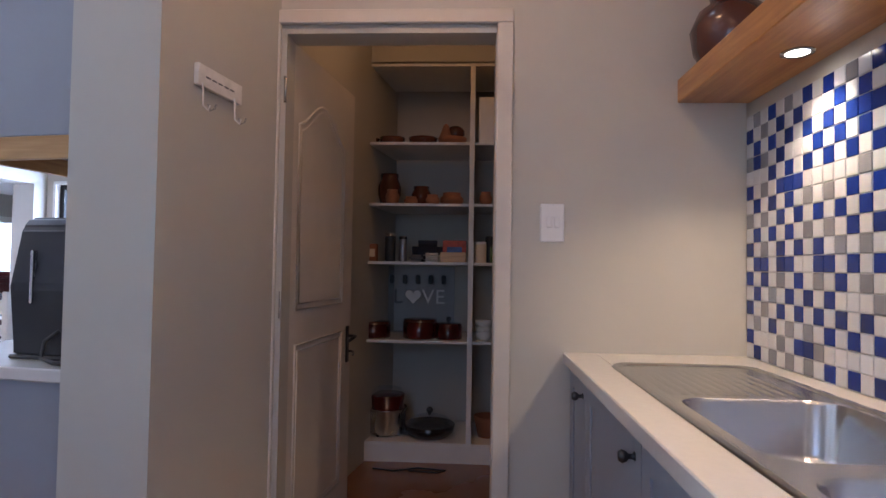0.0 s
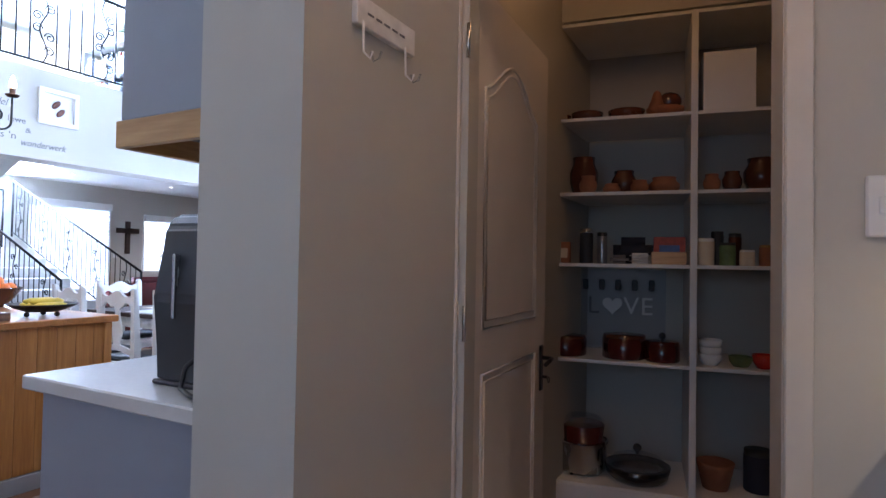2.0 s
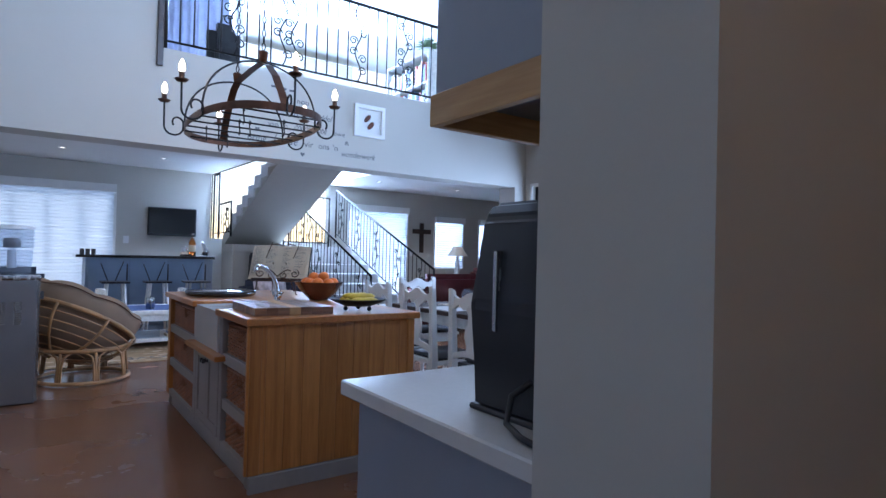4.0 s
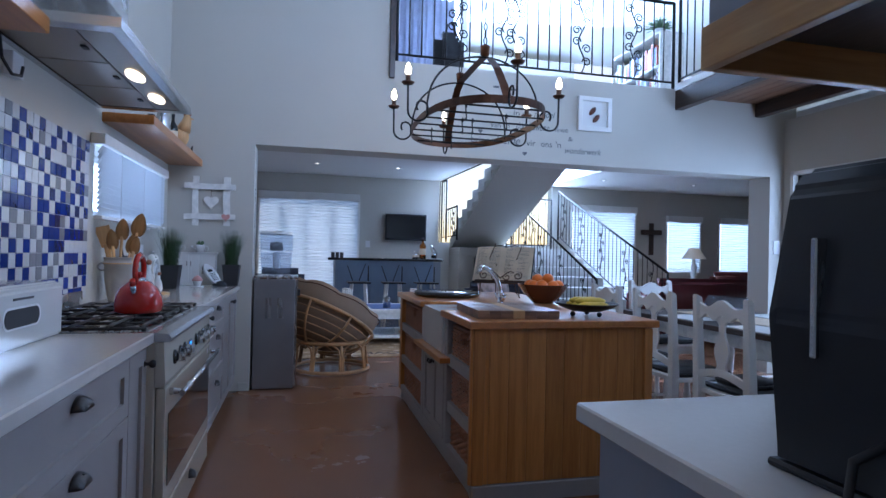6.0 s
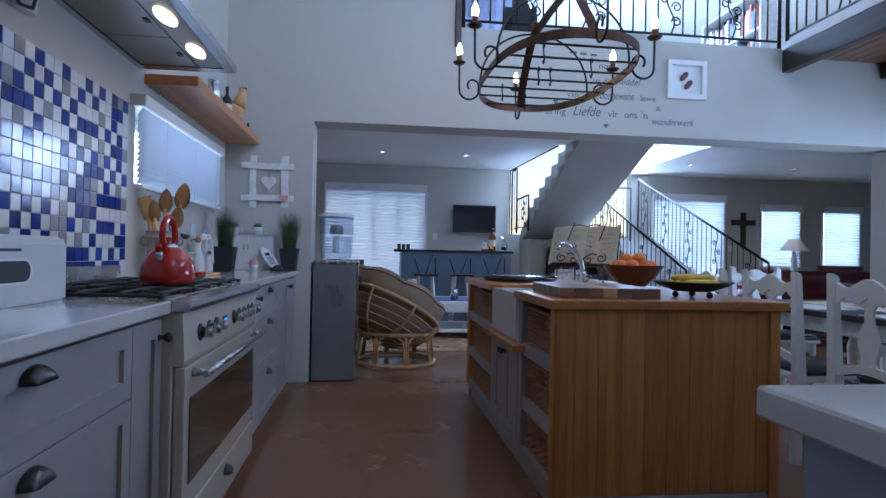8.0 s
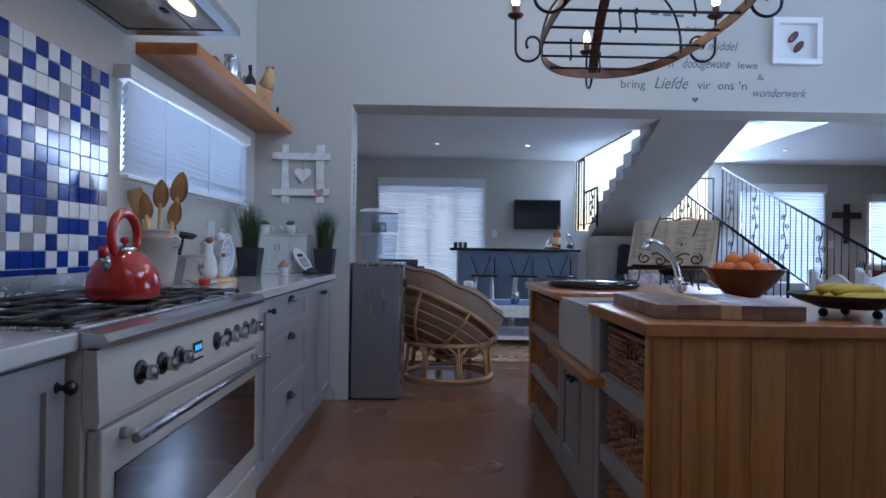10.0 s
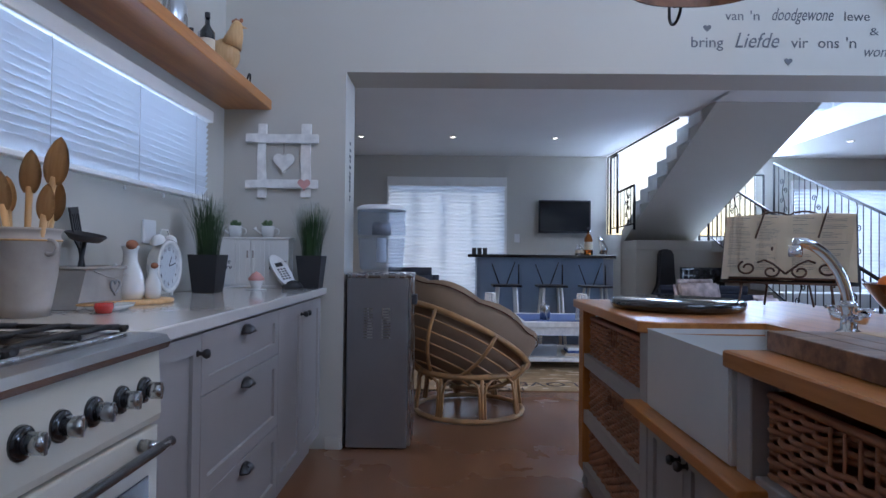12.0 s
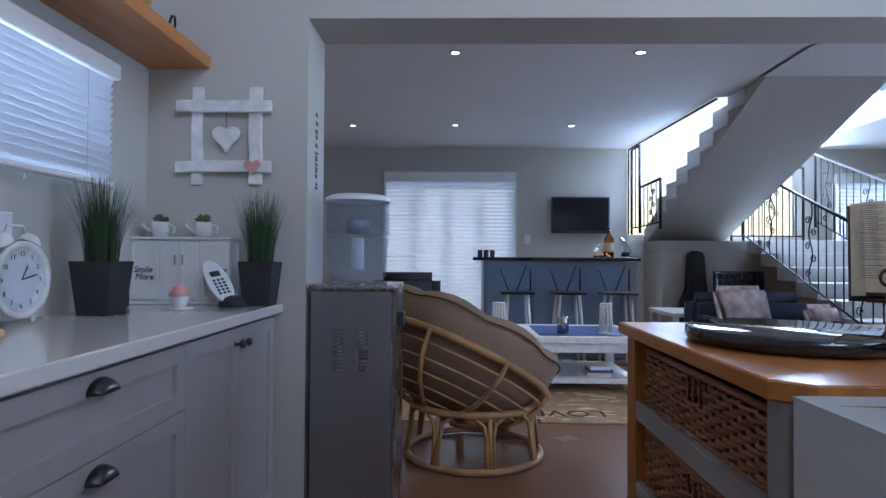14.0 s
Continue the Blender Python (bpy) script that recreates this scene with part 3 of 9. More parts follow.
# ---- south run of cabinets ----
FY = 2.17   # cabinet fronts


def shaker(bm, x0, x1, z0, z1, y, rail=0.055, t=0.018):
    """A framed front with a sunk panel, facing +y."""
    g = 0.0015
    rings = []
    for inset, depth in ((g, t), (g, 0.0012), (g + 0.0012, 0.0), (rail, 0.0), (rail + 0.0015, 0.010)):
        a, b, c, d = x0 + inset, x1 - inset, z0 + inset, z1 - inset
        rings.append([bm.verts.new(p) for p in ((a, y - depth, c), (a, y - depth, d), (b, y - depth, d), (b, y - depth, c))])
    bm.faces.new(rings[0][::-1])
    bm.faces.new(rings[-1])
    for r0, r1 in zip(rings, rings[1:]):
        for k in range(4):
            bm.faces.new((r0[k], r0[(k + 1) % 4], r1[(k + 1) % 4], r1[k]))
    bmesh.ops.recalc_face_normals(bm, faces=bm.faces[:])
    return bm


def cup_pull(parent, x, z, y, w=0.085):
    bm = B()
    n = 10
    for i in range(n):
        a0, a1 = math.pi * i / n, math.pi * (i + 1) / n
        rows = []
        for a in (a0, a1):
            row = []
            for k in range(6):
                b = math.pi / 2 * k / 5
                row.append((x + math.cos(a) * w / 2 * math.cos(b * 0.55), y + 0.028 * math.sin(b) + 0.002, z - 0.012 + math.sin(a) * 0.030 * math.cos(b) + 0.004))
            rows.append([bm.verts.new(p) for p in row])
        for k in range(5):
            bm.faces.new((rows[0][k], rows[1][k], rows[1][k + 1], rows[0][k + 1])).smooth = True
    bmesh.ops.remove_doubles(bm, verts=bm.verts[:], dist=0.0002)
    bmesh.ops.solidify(bm, geom=bm.faces, thickness=0.0015)
    return part("handle", bm, "pewter", parent, "dark pewter cup handle")


def knob(parent, x, z, y, r=0.015):
    bm = B()
    prof = [(0.0, 0.036), (r * 0.7, 0.035), (r, 0.027), (r * 0.8, 0.018), (0.006, 0.013), (0.006, 0.004), (0.011, 0.0), (0, 0)]
    lathe(bm, prof, (0, 0, 0), 14)
    bm.transform(Matrix.Translation((x, y, z)) @ Matrix.Rotation(-math.pi / 2, 4, "X"))
    return part("knob", bm, "pewter", parent, "dark pewter knob")


def base_unit(x0, x1, kind, label, body="cab", y=FY, rows=(0.0, 0.335, 0.66, 1.0), knobs=()):
    """A floor cabinet under the worktop. kind: doors or drawers."""
    t = thing("base_cabinet", label, "kitchen cabinet", ((x0 + x1) / 2, 1.9, 0))
    bm = B()
    box(bm, x0, x1, KY, y - 0.02, 0.09, 0.858)
    part("body", bm, body, t)
    part("plinth", box(B(), x0, x1, KY + 0.05, y - 0.055, 0.0, 0.09), body, t)
    z0, z1 = 0.10, 0.852
    if kind == "drawers":
        cuts = (z0, 0.373, 0.668, z1)
        for a, b in zip(cuts, cuts[1:]):
            d = part("drawer", shaker(B(), x0, x1, a, b, y, 0.05), body, t)
            cup_pull(d, (x0 + x1) / 2 + 0.02, b - 0.036, y)
    else:
        n = 2 if x1 - x0 > 0.5 else 1
        for i in range(n):
            a, b = x0 + (x1 - x0) * i / n, x0 + (x1 - x0) * (i + 1) / n
            d = part("door", shaker(B(), a, b, z0, z1, y, 0.055), body, t)
            kx = (b - 0.03 if i == 0 else a + 0.03) if n == 2 else (a + 0.025 if kind == "door_low" else b - 0.025)
            knob(d, kx, 0.797, y)
    return t


base_unit(-2.25, -1.405, "drawers", "greige shaker drawer unit with dark cup handles under the worktop")
base_unit(-1.405, -0.85, "door", "greige shaker cupboard at the worktop's end")
base_unit(-2.46, -2.25, "door_low", "narrow greige shaker cupboard beside the range cooker")
base_unit(-3.873, -3.54, "door_low", "slim greige pull-out cupboard beside the range cooker")
base_unit(-4.62, -3.873, "drawers", "greige three-drawer shaker unit with cup handles")
base_unit(-5.40, -4.62, "doors", "greige two-door shaker cupboard by the opening")

bm = box(B(), -2.47, -0.82, KY, 2.19, 0.862, 0.90, 0.004)
single("worktop", bm, "quartz", "polished pale quartz worktop beside the cooker", "worktop")
bm = box(B(), WX, -3.53, KY, 2.19, 0.862, 0.90, 0.004)
single("worktop", bm, "quartz", "polished pale quartz worktop under the kitchen window", "worktop")

# ---- range cooker ----
ck = thing("range_cooker", "cream range cooker with black glass oven door and steel hob", "cooker", (-3.0, 1.9, 0))
CX0, CX1, CY = -3.525, -2.475, 2.225
part("body", box(B(), CX0, CX1, KY + 0.01, CY - 0.03, 0.10, 0.865, 0.004), "cream", ck)
part("plinth", box(B(), CX0 + 0.02, CX1 - 0.02, KY + 0.05, CY - 0.08, 0.0, 0.10), "blackmat", ck)
bm = B()
prism(bm, [(CY - 0.03, 0.705), (CY, 0.705), (CY + 0.004, 0.72), (CY - 0.004, 0.862), (CY - 0.03, 0.865)], CX0, CX1, 0)
panel = part("control_panel", bm, "cream", ck, "cream control panel")
bm = B()
prism(bm, [(KY + 0.02, 0.868), (KY + 0.02, 0.892), (CY - 0.03, 0.900), (CY + 0.012, 0.895), (CY + 0.022, 0.880), (CY + 0.016, 0.866)], CX0 - 0.004, CX1 + 0.004, 0)
hob = part("hob", bm, "sinksteel", ck, "brushed steel hob with rounded front edge")
part("hob_plate", box(B(), CX0 + 0.04, CX1 - 0.04, KY + 0.05, CY - 0.06, 0.893, 0.9035, 0.003), "steel", ck)
part("upstand", box(B(), CX0, CX1, KY + 0.002, KY + 0.02, 0.868, 0.975, 0.003), "steel", ck, "steel splash upstand")
for gx in (-3.34, -3.0, -2.66):
    bm = B()
    for yy in (1.68, 1.79, 1.91, 2.03, 2.14):
        tube(bm, [(gx - 0.165, yy, 0.914), (gx - 0.12, yy, 0.918), (gx + 0.12, yy, 0.918), (gx + 0.165, yy, 0.914)], 0.0065, 6)
    for xx in (gx - 0.165, gx, gx + 0.165):
        tube(bm, [(xx, 1.66, 0.912), (xx, 2.16, 0.912)], 0.0065, 6)
    for xx in (gx - 0.165, gx + 0.165):
        for yy in (1.67, 2.15):
            tube(bm, [(xx, yy, 0.902), (xx, yy, 0.913)], 0.008, 6)
    part("pan_support", bm, "castiron", ck, "black cast-iron pan support")
    for yy in (1.78, 2.04):
        bm = B()
        lathe(bm, [(0.05, 0.0), (0.05, 0.004), (0.034, 0.005), (0.034, 0.008), (0, 0.009)], (gx, yy, 0.9025), 20)
        part("burner", bm, "castiron", ck, "black round burner")
od = part("oven_door", box(B(), CX0 + 0.01, CX1 - 0.01, CY - 0.028, CY + 0.004, 0.262, 0.698, 0.006), "cream", ck, "cream oven door")
part("oven_glass", box(B(), CX0 + 0.055, CX1 - 0.055, CY + 0.004, CY + 0.008, 0.335, 0.60, 0.002), "blackglass", od, "black glass oven window")
bm = B()
tube(bm, [(CX0 + 0.05, CY + 0.052, 0.672), (CX1 - 0.05, CY + 0.052, 0.672)], 0.011, 12)
for xx in (CX0 + 0.085, CX1 - 0.085):
    tube(bm, [(xx, CY + 0.003, 0.672), (xx, CY + 0.045, 0.672)], [0.014, 0.009], 10)
part("oven_handle", bm, "steel", od, "round steel towel-bar handle")
dr = part("storage_drawer", box(B(), CX0 + 0.01, CX1 - 0.01, CY - 0.028, CY + 0.004, 0.108, 0.252, 0.006), "cream", ck, "cream storage drawer")
cup_pull(dr, -3.0, 0.205, CY + 0.004, 0.06)
for i, kx in enumerate((-2.640, -2.745, -2.835, -3.10, -3.19, -3.28, -3.37, -3.455)):
    kb = B()
    lathe(kb, [(0, 0.04), (0.012, 0.04), (0.014, 0.036), (0.015, 0.010), (0, 0.010)], (0, 0, 0), 16)
    box(kb, -0.004, 0.004, -0.018, 0.018, 0.012, 0.042, 0.002)
    kb.transform(Matrix.Translation((kx, CY - 0.001, 0.785)) @ Matrix.Rotation(-math.pi / 2, 4, "X"))
    k_ = part("control_knob", kb, "steel", panel, "brushed steel control knob")
    rg = B()
    lathe(rg, [(0, 0.011), (0.020, 0.011), (0.027, 0.007), (0.029, 0), (0, 0)], (0, 0, 0), 20)
    rg.transform(Matrix.Translation((kx, CY - 0.001, 0.785)) @ Matrix.Rotation(-math.pi / 2, 4, "X"))
    part("knob_base", rg, "blackgloss", panel, "glossy black base of a knob")
part("clock_display", box(B(), -2.985, -2.925, CY + 0.001, CY + 0.004, 0.775, 0.806, 0.001), "blackgloss", panel, "black clock display")
bm = B()
for i in range(3):
    box(bm, -2.975 + i * 0.015, -2.966 + i * 0.015, CY + 0.004, CY + 0.005, 0.783, 0.797)
part("clock_figures", bm, "clockblue", panel, "blue lit clock figures")
bm = B()
for i in range(6):
    lathe(bm, [(0.0035, 0), (0.0035, 0.004), (0, 0.005)], (0, 0, 0), 8)
    bmesh.ops.transform(bm, matrix=Matrix.Translation((-0.012, 0, 0)), verts=bm.verts[:])
bm.transform(Matrix.Translation((-2.915, CY + 0.001, 0.758)) @ Matrix.Rotation(-math.pi / 2, 4, "X"))
part("clock_buttons", bm, "blackmat", panel)

# ---- cooker hood ----
hd = thing("cooker_hood", "stainless steel chimney cooker hood with two lit lamps", "cooker hood", (-3.08, 1.85, 1.95))
HX0, HX1, HY = -3.73, -2.43, 2.07
bm = B()
r0 = [bm.verts.new(p) for p in ((HX0, KY, 1.95), (HX1, KY, 1.95), (HX1, HY, 1.95), (HX0, HY, 1.95))]
r1 = [bm.verts.new(p) for p in ((HX0, KY, 1.985), (HX1, KY, 1.985), (HX1, HY, 1.985), (HX0, HY, 1.985))]
r2 = [bm.verts.new(p) for p in ((-3.24, KY, 2.24), (-2.92, KY, 2.24), (-2.92, KY + 0.27, 2.24), (-3.24, KY + 0.27, 2.24))]
for a, b in ((r0, r1), (r1, r2)):
    for i in range(4):
        bm.faces.new((a[i], a[(i + 1) % 4], b[(i + 1) % 4], b[i]))
bm.faces.new(r2)
q = [bm.verts.new(p) for p in ((HX0 + 0.06, KY + 0.03, 1.95), (HX1 - 0.06, KY + 0.03, 1.95), (HX1 - 0.06, HY - 0.045, 1.95), (HX0 + 0.06, HY - 0.045, 1.95))]
for i in range(4):
    bm.faces.new((r0[i], r0[(i + 1) % 4], q[(i + 1) % 4], q[i]))
q2 = [bm.verts.new((v.co.x, v.co.y, 1.972)) for v in q]
for i in range(4):
    bm.faces.new((q[i], q[(i + 1) % 4], q2[(i + 1) % 4], q2[i]))
bm.faces.new(q2)
part("canopy", bm, "sinksteel", hd)
part("chimney", box(B(), -3.24, -2.92, KY, KY + 0.27, 2.24, 3.6), "steel", hd, "steel chimney flue")
for i in range(3):
    a = HX0 + 0.07 + i * 0.392
    bm = box(B(), a, a + 0.382, KY + 0.035, HY - 0.17, 1.953, 1.967, 0.002)
    f_ = part("grease_filter", bm, "hoodsteel", hd, "steel mesh grease filter")
    part("latch", box(B(), a + 0.17, a + 0.21, HY - 0.205, HY - 0.185, 1.946, 1.953, 0.001), "blackmat", f_)
part("lamp_strip", box(B(), HX0 + 0.07, HX1 - 0.07, HY - 0.165, HY - 0.05, 1.953, 1.965, 0.002), "hoodsteel", hd)
for lx in (-3.03, -3.42):
    bm = B()
    prism(bm, [(lx + 0.075 * math.cos(a) * (1.25 if abs(math.cos(a)) > 0.5 else 1.1), HY - 0.108 + 0.034 * math.sin(a)) for a in [i * math.pi / 10 for i in range(20)]], 1.946, 1.953, 2)
    part("hood_lamp", bm, "spotglass", hd, "lit oval hood lamp")
    spot("hood_light", (lx, HY - 0.11, 1.935), (lx, HY - 0.15, 0.9), 5, (1.0, 0.82, 0.6), 110)
bm = B()
box(bm, -2.79, -2.70, KY, KY + 0.035, 1.83, 1.92, 0.005)
sk = single("wall_socket", bm, "plasticw", "white wall socket with a black plug lead under the hood", "socket")
bm = B()
tube(bm, [(-2.745, KY + 0.05, 1.87), (-2.72, KY + 0.055, 1.83), (-2.66, KY + 0.05, 1.82), (-2.63, KY + 0.03, 1.87), (-2.63, KY + 0.02, 1.96)], 0.006, 8)
part("lead", bm, "blackmat", sk, "black looped lead")

# ---- shelves of the south wall ----
single("floating_shelf", box(B(), WX, -3.80, KY, 1.866, 1.894, 1.948, 0.003), "pine", "thick orange pine floating shelf over the window", "shelf")
single("floating_shelf", box(B(), -2.40, -1.20, KY, 1.866, 1.894, 1.948, 0.003), "pine", "thick orange pine floating shelf beside the hood", "shelf")

# ---- window with slatted blind ----
win = thing("window_1", "white kitchen window behind a venetian blind", "", (-4.43, 1.5, 1.37))
win["kind"] = "structure"
bm = B()
for a, b, c, d in ((-5.09, -5.04, 1.37, 1.76), (-3.75, -3.70, 1.37, 1.76), (-5.04, -3.75, 1.37, 1.42), (-5.04, -3.75, 1.71, 1.76), (-4.45, -4.41, 1.42, 1.71)):
    box(bm, a, b, 1.40, 1.45, c, d, 0.003)
part("window_frame", bm, "white", win)
for a, b in ((-5.04, -4.45), (-4.41, -3.75)):
    pn = part("pane", box(B(), a, b, 1.418, 1.424, 1.42, 1.71), "glass", win)
    pn.visible_shadow = False
part("window_sill", box(B(), -5.09, -3.70, 1.45, KY, 1.352, 1.369), "white", win)
bl = thing("venetian_blind", "white wooden venetian blind closed over the kitchen window", "blind", (-4.45, KY, 1.35))
part("pelmet", box(B(), -5.13, -3.63, KY + 0.001, KY + 0.075, 1.742, 1.80, 0.004), "white", bl, "white blind pelmet")
for i in range(13):
    z = 1.716 - i * 0.0272
    bm = box(B(), -5.115, -3.645, -0.0215, 0.0235, -0.0014, 0.0014)
    bm.transform(Matrix.Translation((0, KY + 0.042, z)) @ Matrix.Rotation(radians(58), 4, "X"))
    part("slat", bm, "sheer", bl)
part("bottom_rail", box(B(), -5.115, -3.645, KY + 0.022, KY + 0.062, 1.345, 1.363, 0.003), "white", bl)
for xx in (-4.95, -4.45, -3.95):
    for yy in (0.068, 0.016):
        part("ladder_cord", tube(B(), [(xx, KY + yy, 1.74), (xx, KY + yy, 1.36)], 0.0014, 4), "plasticw", bl)
for xx in (-5.0, -4.7, -4.4):
    part("cord_tassel", lathe(B(), [(0, 0), (0.006, 0.004), (0.004, 0.018), (0, 0.02)], (xx, KY + 0.04, 1.318), 8), "plasticw", bl)

# ---- upper cabinet and peninsula ----
uc = thing("wall_cabinet", "grey painted wall cabinet with a pine pelmet beside the pillar", "kitchen cabinet", (-0.83, 3.8, 1.5))
part("body", box(B(), -1.032, -0.62, 3.30, 4.9, 1.566, 2.75, 0.003), "cabdark", uc)
part("pelmet", box(B(), -1.036, -0.62, 3.29, 3.31, 1.496, 1.564, 0.002), "palepine", uc, "pale pine pelmet")
part("side_pelmet", box(B(), -1.036, -1.016, 3.31, 4.9, 1.496, 1.564, 0.002), "piney", uc, "pine side pelmet")
part("underside", box(B(), -1.014, -0.622, 3.312, 4.9, 1.552, 1.565), "darkwood", uc, "dark wooden underside")
pu = thing("base_cabinet", "grey painted cabinet under the white worktop by the pillar", "kitchen cabinet", (-0.95, 4.0, 0))
part("body", box(B(), -1.30, -0.622, 3.275, 5.6, 0.09, 0.86, 0.003), "cabdark", pu)
part("plinth", box(B(), -1.25, -0.622, 3.33, 5.6, 0, 0.09), "cabdark", pu)
single("worktop", box(B(), -1.337, -0.622, 3.24, 5.62, 0.862, 0.90, 0.004), "quartz", "white quartz worktop beside the pillar", "worktop")

# black coffee machine
cm = thing("coffee_machine", "tall glossy black coffee machine on the white worktop", "appliance", (-0.80, 3.5, 0.90))
bm = B()
prism(bm, [(3.36, 0.905), (3.62, 0.905), (3.62, 1.335), (3.405, 1.335), (3.375, 1.30), (3.352, 1.12)], -0.955, -0.66, 0)
bmesh.ops.bevel(bm, geom=bm.edges[:], offset=0.012, segments=3, affect="EDGES")
part("body", bm, "satinblack", cm)
part("water_gauge", box(B(), -0.881, -0.871, 3.346, 3.366, 1.07, 1.23, 0.002), "steel", cm, "thin silver water gauge")
bm = B()
tube(bm, [(-0.77, 3.35, 0.99), (-0.80, 3.33, 0.96), (-0.79, 3.31, 0.915), (-0.73, 3.29, 0.908), (-0.68, 3.28, 0.908)], 0.006, 8)
part("lead", bm, "blackmat", cm, "black power lead")
part("base", box(B(), -0.96, -0.655, 3.355, 3.625, 0.90, 0.912, 0.004), "blackmat", cm)

# ---- island ----
IX0, IX1, IY0, IY1 = -5.036, -2.895, 3.477, 4.50
isl = thing("kitchen_island", "pine and grey kitchen island with basket drawers and a butler sink", "kitchen island", ((IX0 + IX1) / 2, 4.0, 0))
bm = B()   # top with the sink's notch
t0, t1 = 0.842, 0.880
prism(bm, [(IX0, IY0), (-4.08, IY0), (-4.03, IY0 + 0.06), (-4.03, 3.86), (-3.50, 3.86), (-3.50, IY0), (IX1, IY0), (IX1, IY1), (IX0, IY1)], t0, t1, 2)
bmesh.ops.bevel(bm, geom=[e for e in bm.edges if abs(e.verts[0].co.z - e.verts[1].co.z) < 1e-6], offset=0.004, segments=1, affect="EDGES")
part("top", bm, "pine", isl, "orange oiled pine top")
FYI = IY0 + 0.025
for x0, x1 in ((IX0 + 0.02, -4.935), (-4.13, -4.06), (-3.49, -3.43), (-2.93, IX1 - 0.015)):
    part("post", box(B(), x0, x1, FYI, FYI + 0.06, 0.09, t0, 0.003), "board" if x0 > -3.0 or x0 < -5 else "cab", isl)
part("back_body", box(B(), IX0 + 0.02, IX1 - 0.045, 4.02, IY1 - 0.03, 0.09, t0), "cab", isl)
part("carcass_floor", box(B(), IX0 + 0.02, IX1 - 0.045, FYI + 0.002, 4.02, 0.09, 0.13), "cab", isl)
part("skirting", box(B(), IX0 + 0.06, IX1 - 0.03, FYI + 0.03, IY1 - 0.05, 0.0, 0.09), "cab", isl)
for x0, x1 in ((-4.14, -4.12), (-3.44, -3.42)):
    part("divider", box(B(), x0, x1, FYI + 0.06, 4.02, 0.13, t0), "cab", isl)
for x0, x1 in ((-4.935, -4.14), (-3.42, -2.93)):
    for zz in (0.345, 0.605):
        part("rail", box(B(), x0, x1, FYI + 0.004, FYI + 0.03, zz - 0.03, zz + 0.03, 0.002), "cab", isl, "grey rail between baskets")
        part("shelf", box(B(), x0, x1, FYI + 0.03, 4.0, zz - 0.03, zz - 0.015), "cab", isl)
# sink cupboard
for x0, nm in ((-4.05, 0), (-3.775, 1)):
    d = B()
    shaker(d, 0, 0.275, 0.135, 0.585, 0.018, 0.05)
    d.transform(Matrix.Translation((x0 + 0.275, FYI + 0.018, 0)) @ Matrix.Rotation(math.pi, 4, "Z"))
    dp = part("door", d, "cab", isl, "grey framed door")
    kb = B()
    lathe(kb, [(0.0, 0.036), (0.010, 0.035), (0.015, 0.027), (0.012, 0.018), (0.006, 0.013), (0.006, 0.004), (0.011, 0.0), (0, 0)], (0, 0, 0), 14)
    kb.transform(Matrix.Translation((-3.80 if nm == 0 else -3.75, FYI, 0.535)) @ Matrix.Rotation(math.pi / 2, 4, "X"))
    part("knob", kb, "pewter", dp, "dark pewter knob")
part("low_ledge", box(B(), -4.12, -3.37, IY0 - 0.03, FYI + 0.10, 0.592, 0.622, 0.005), "pine", isl, "orange pine ledge under the sink")
bm = B()
box(bm, -4.03, -3.50, IY0 + 0.015, 3.86, 0.624, 0.862)
rim_ = max(bm.faces, key=lambda f: f.calc_center_median().z)
bmesh.ops.inset_region(bm, faces=[rim_], thickness=0.026, use_even_offset=True)
bmesh.ops.inset_region(bm, faces=[rim_], thickness=0.002, use_even_offset=True)
for v in rim_.verts:
    v.co.z -= 0.205
bmesh.ops.bevel(bm, geom=bm.edges[:], offset=0.005, segments=2, affect="EDGES")
part("butler_sink", bm, "porcelain", isl, "white porcelain butler sink")
# tongue-and-groove end
y = IY0 + 0.012
while y < IY1 - 0.06:
    w_ = 0.098
    bm = box(B(), IX1 - 0.045, IX1 - 0.025, y + 0.0005, min(y + w_, IY1 - 0.045) - 0.0005, 0.09, t0 - 0.002, 0.0018)
    part("plank", bm, "board", isl, "pale pine tongue-and-groove board")
    y += w_
bm = B()
box(bm, IX1 - 0.065, IX1 - 0.01, IY1 - 0.075, IY1 - 0.03, 0.0, t0 - 0.002, 0.006)
part("corner_post", bm, "board", isl, "pine corner post")
part("end_skirting", box(B(), IX1 - 0.03, IX1 - 0.012, IY0 + 0.03, IY1 - 0.08, 0.0, 0.085, 0.003), "cab", isl)
for x0 in (-4.98, -3.0):
    bm = B()
    lathe(bm, [(0.02, 0), (0.03, 0.03), (0.022, 0.06), (0.03, 0.09)], (x0, FYI + 0.04, 0), 12)
    part("foot", bm, "cab", isl, "turned foot")


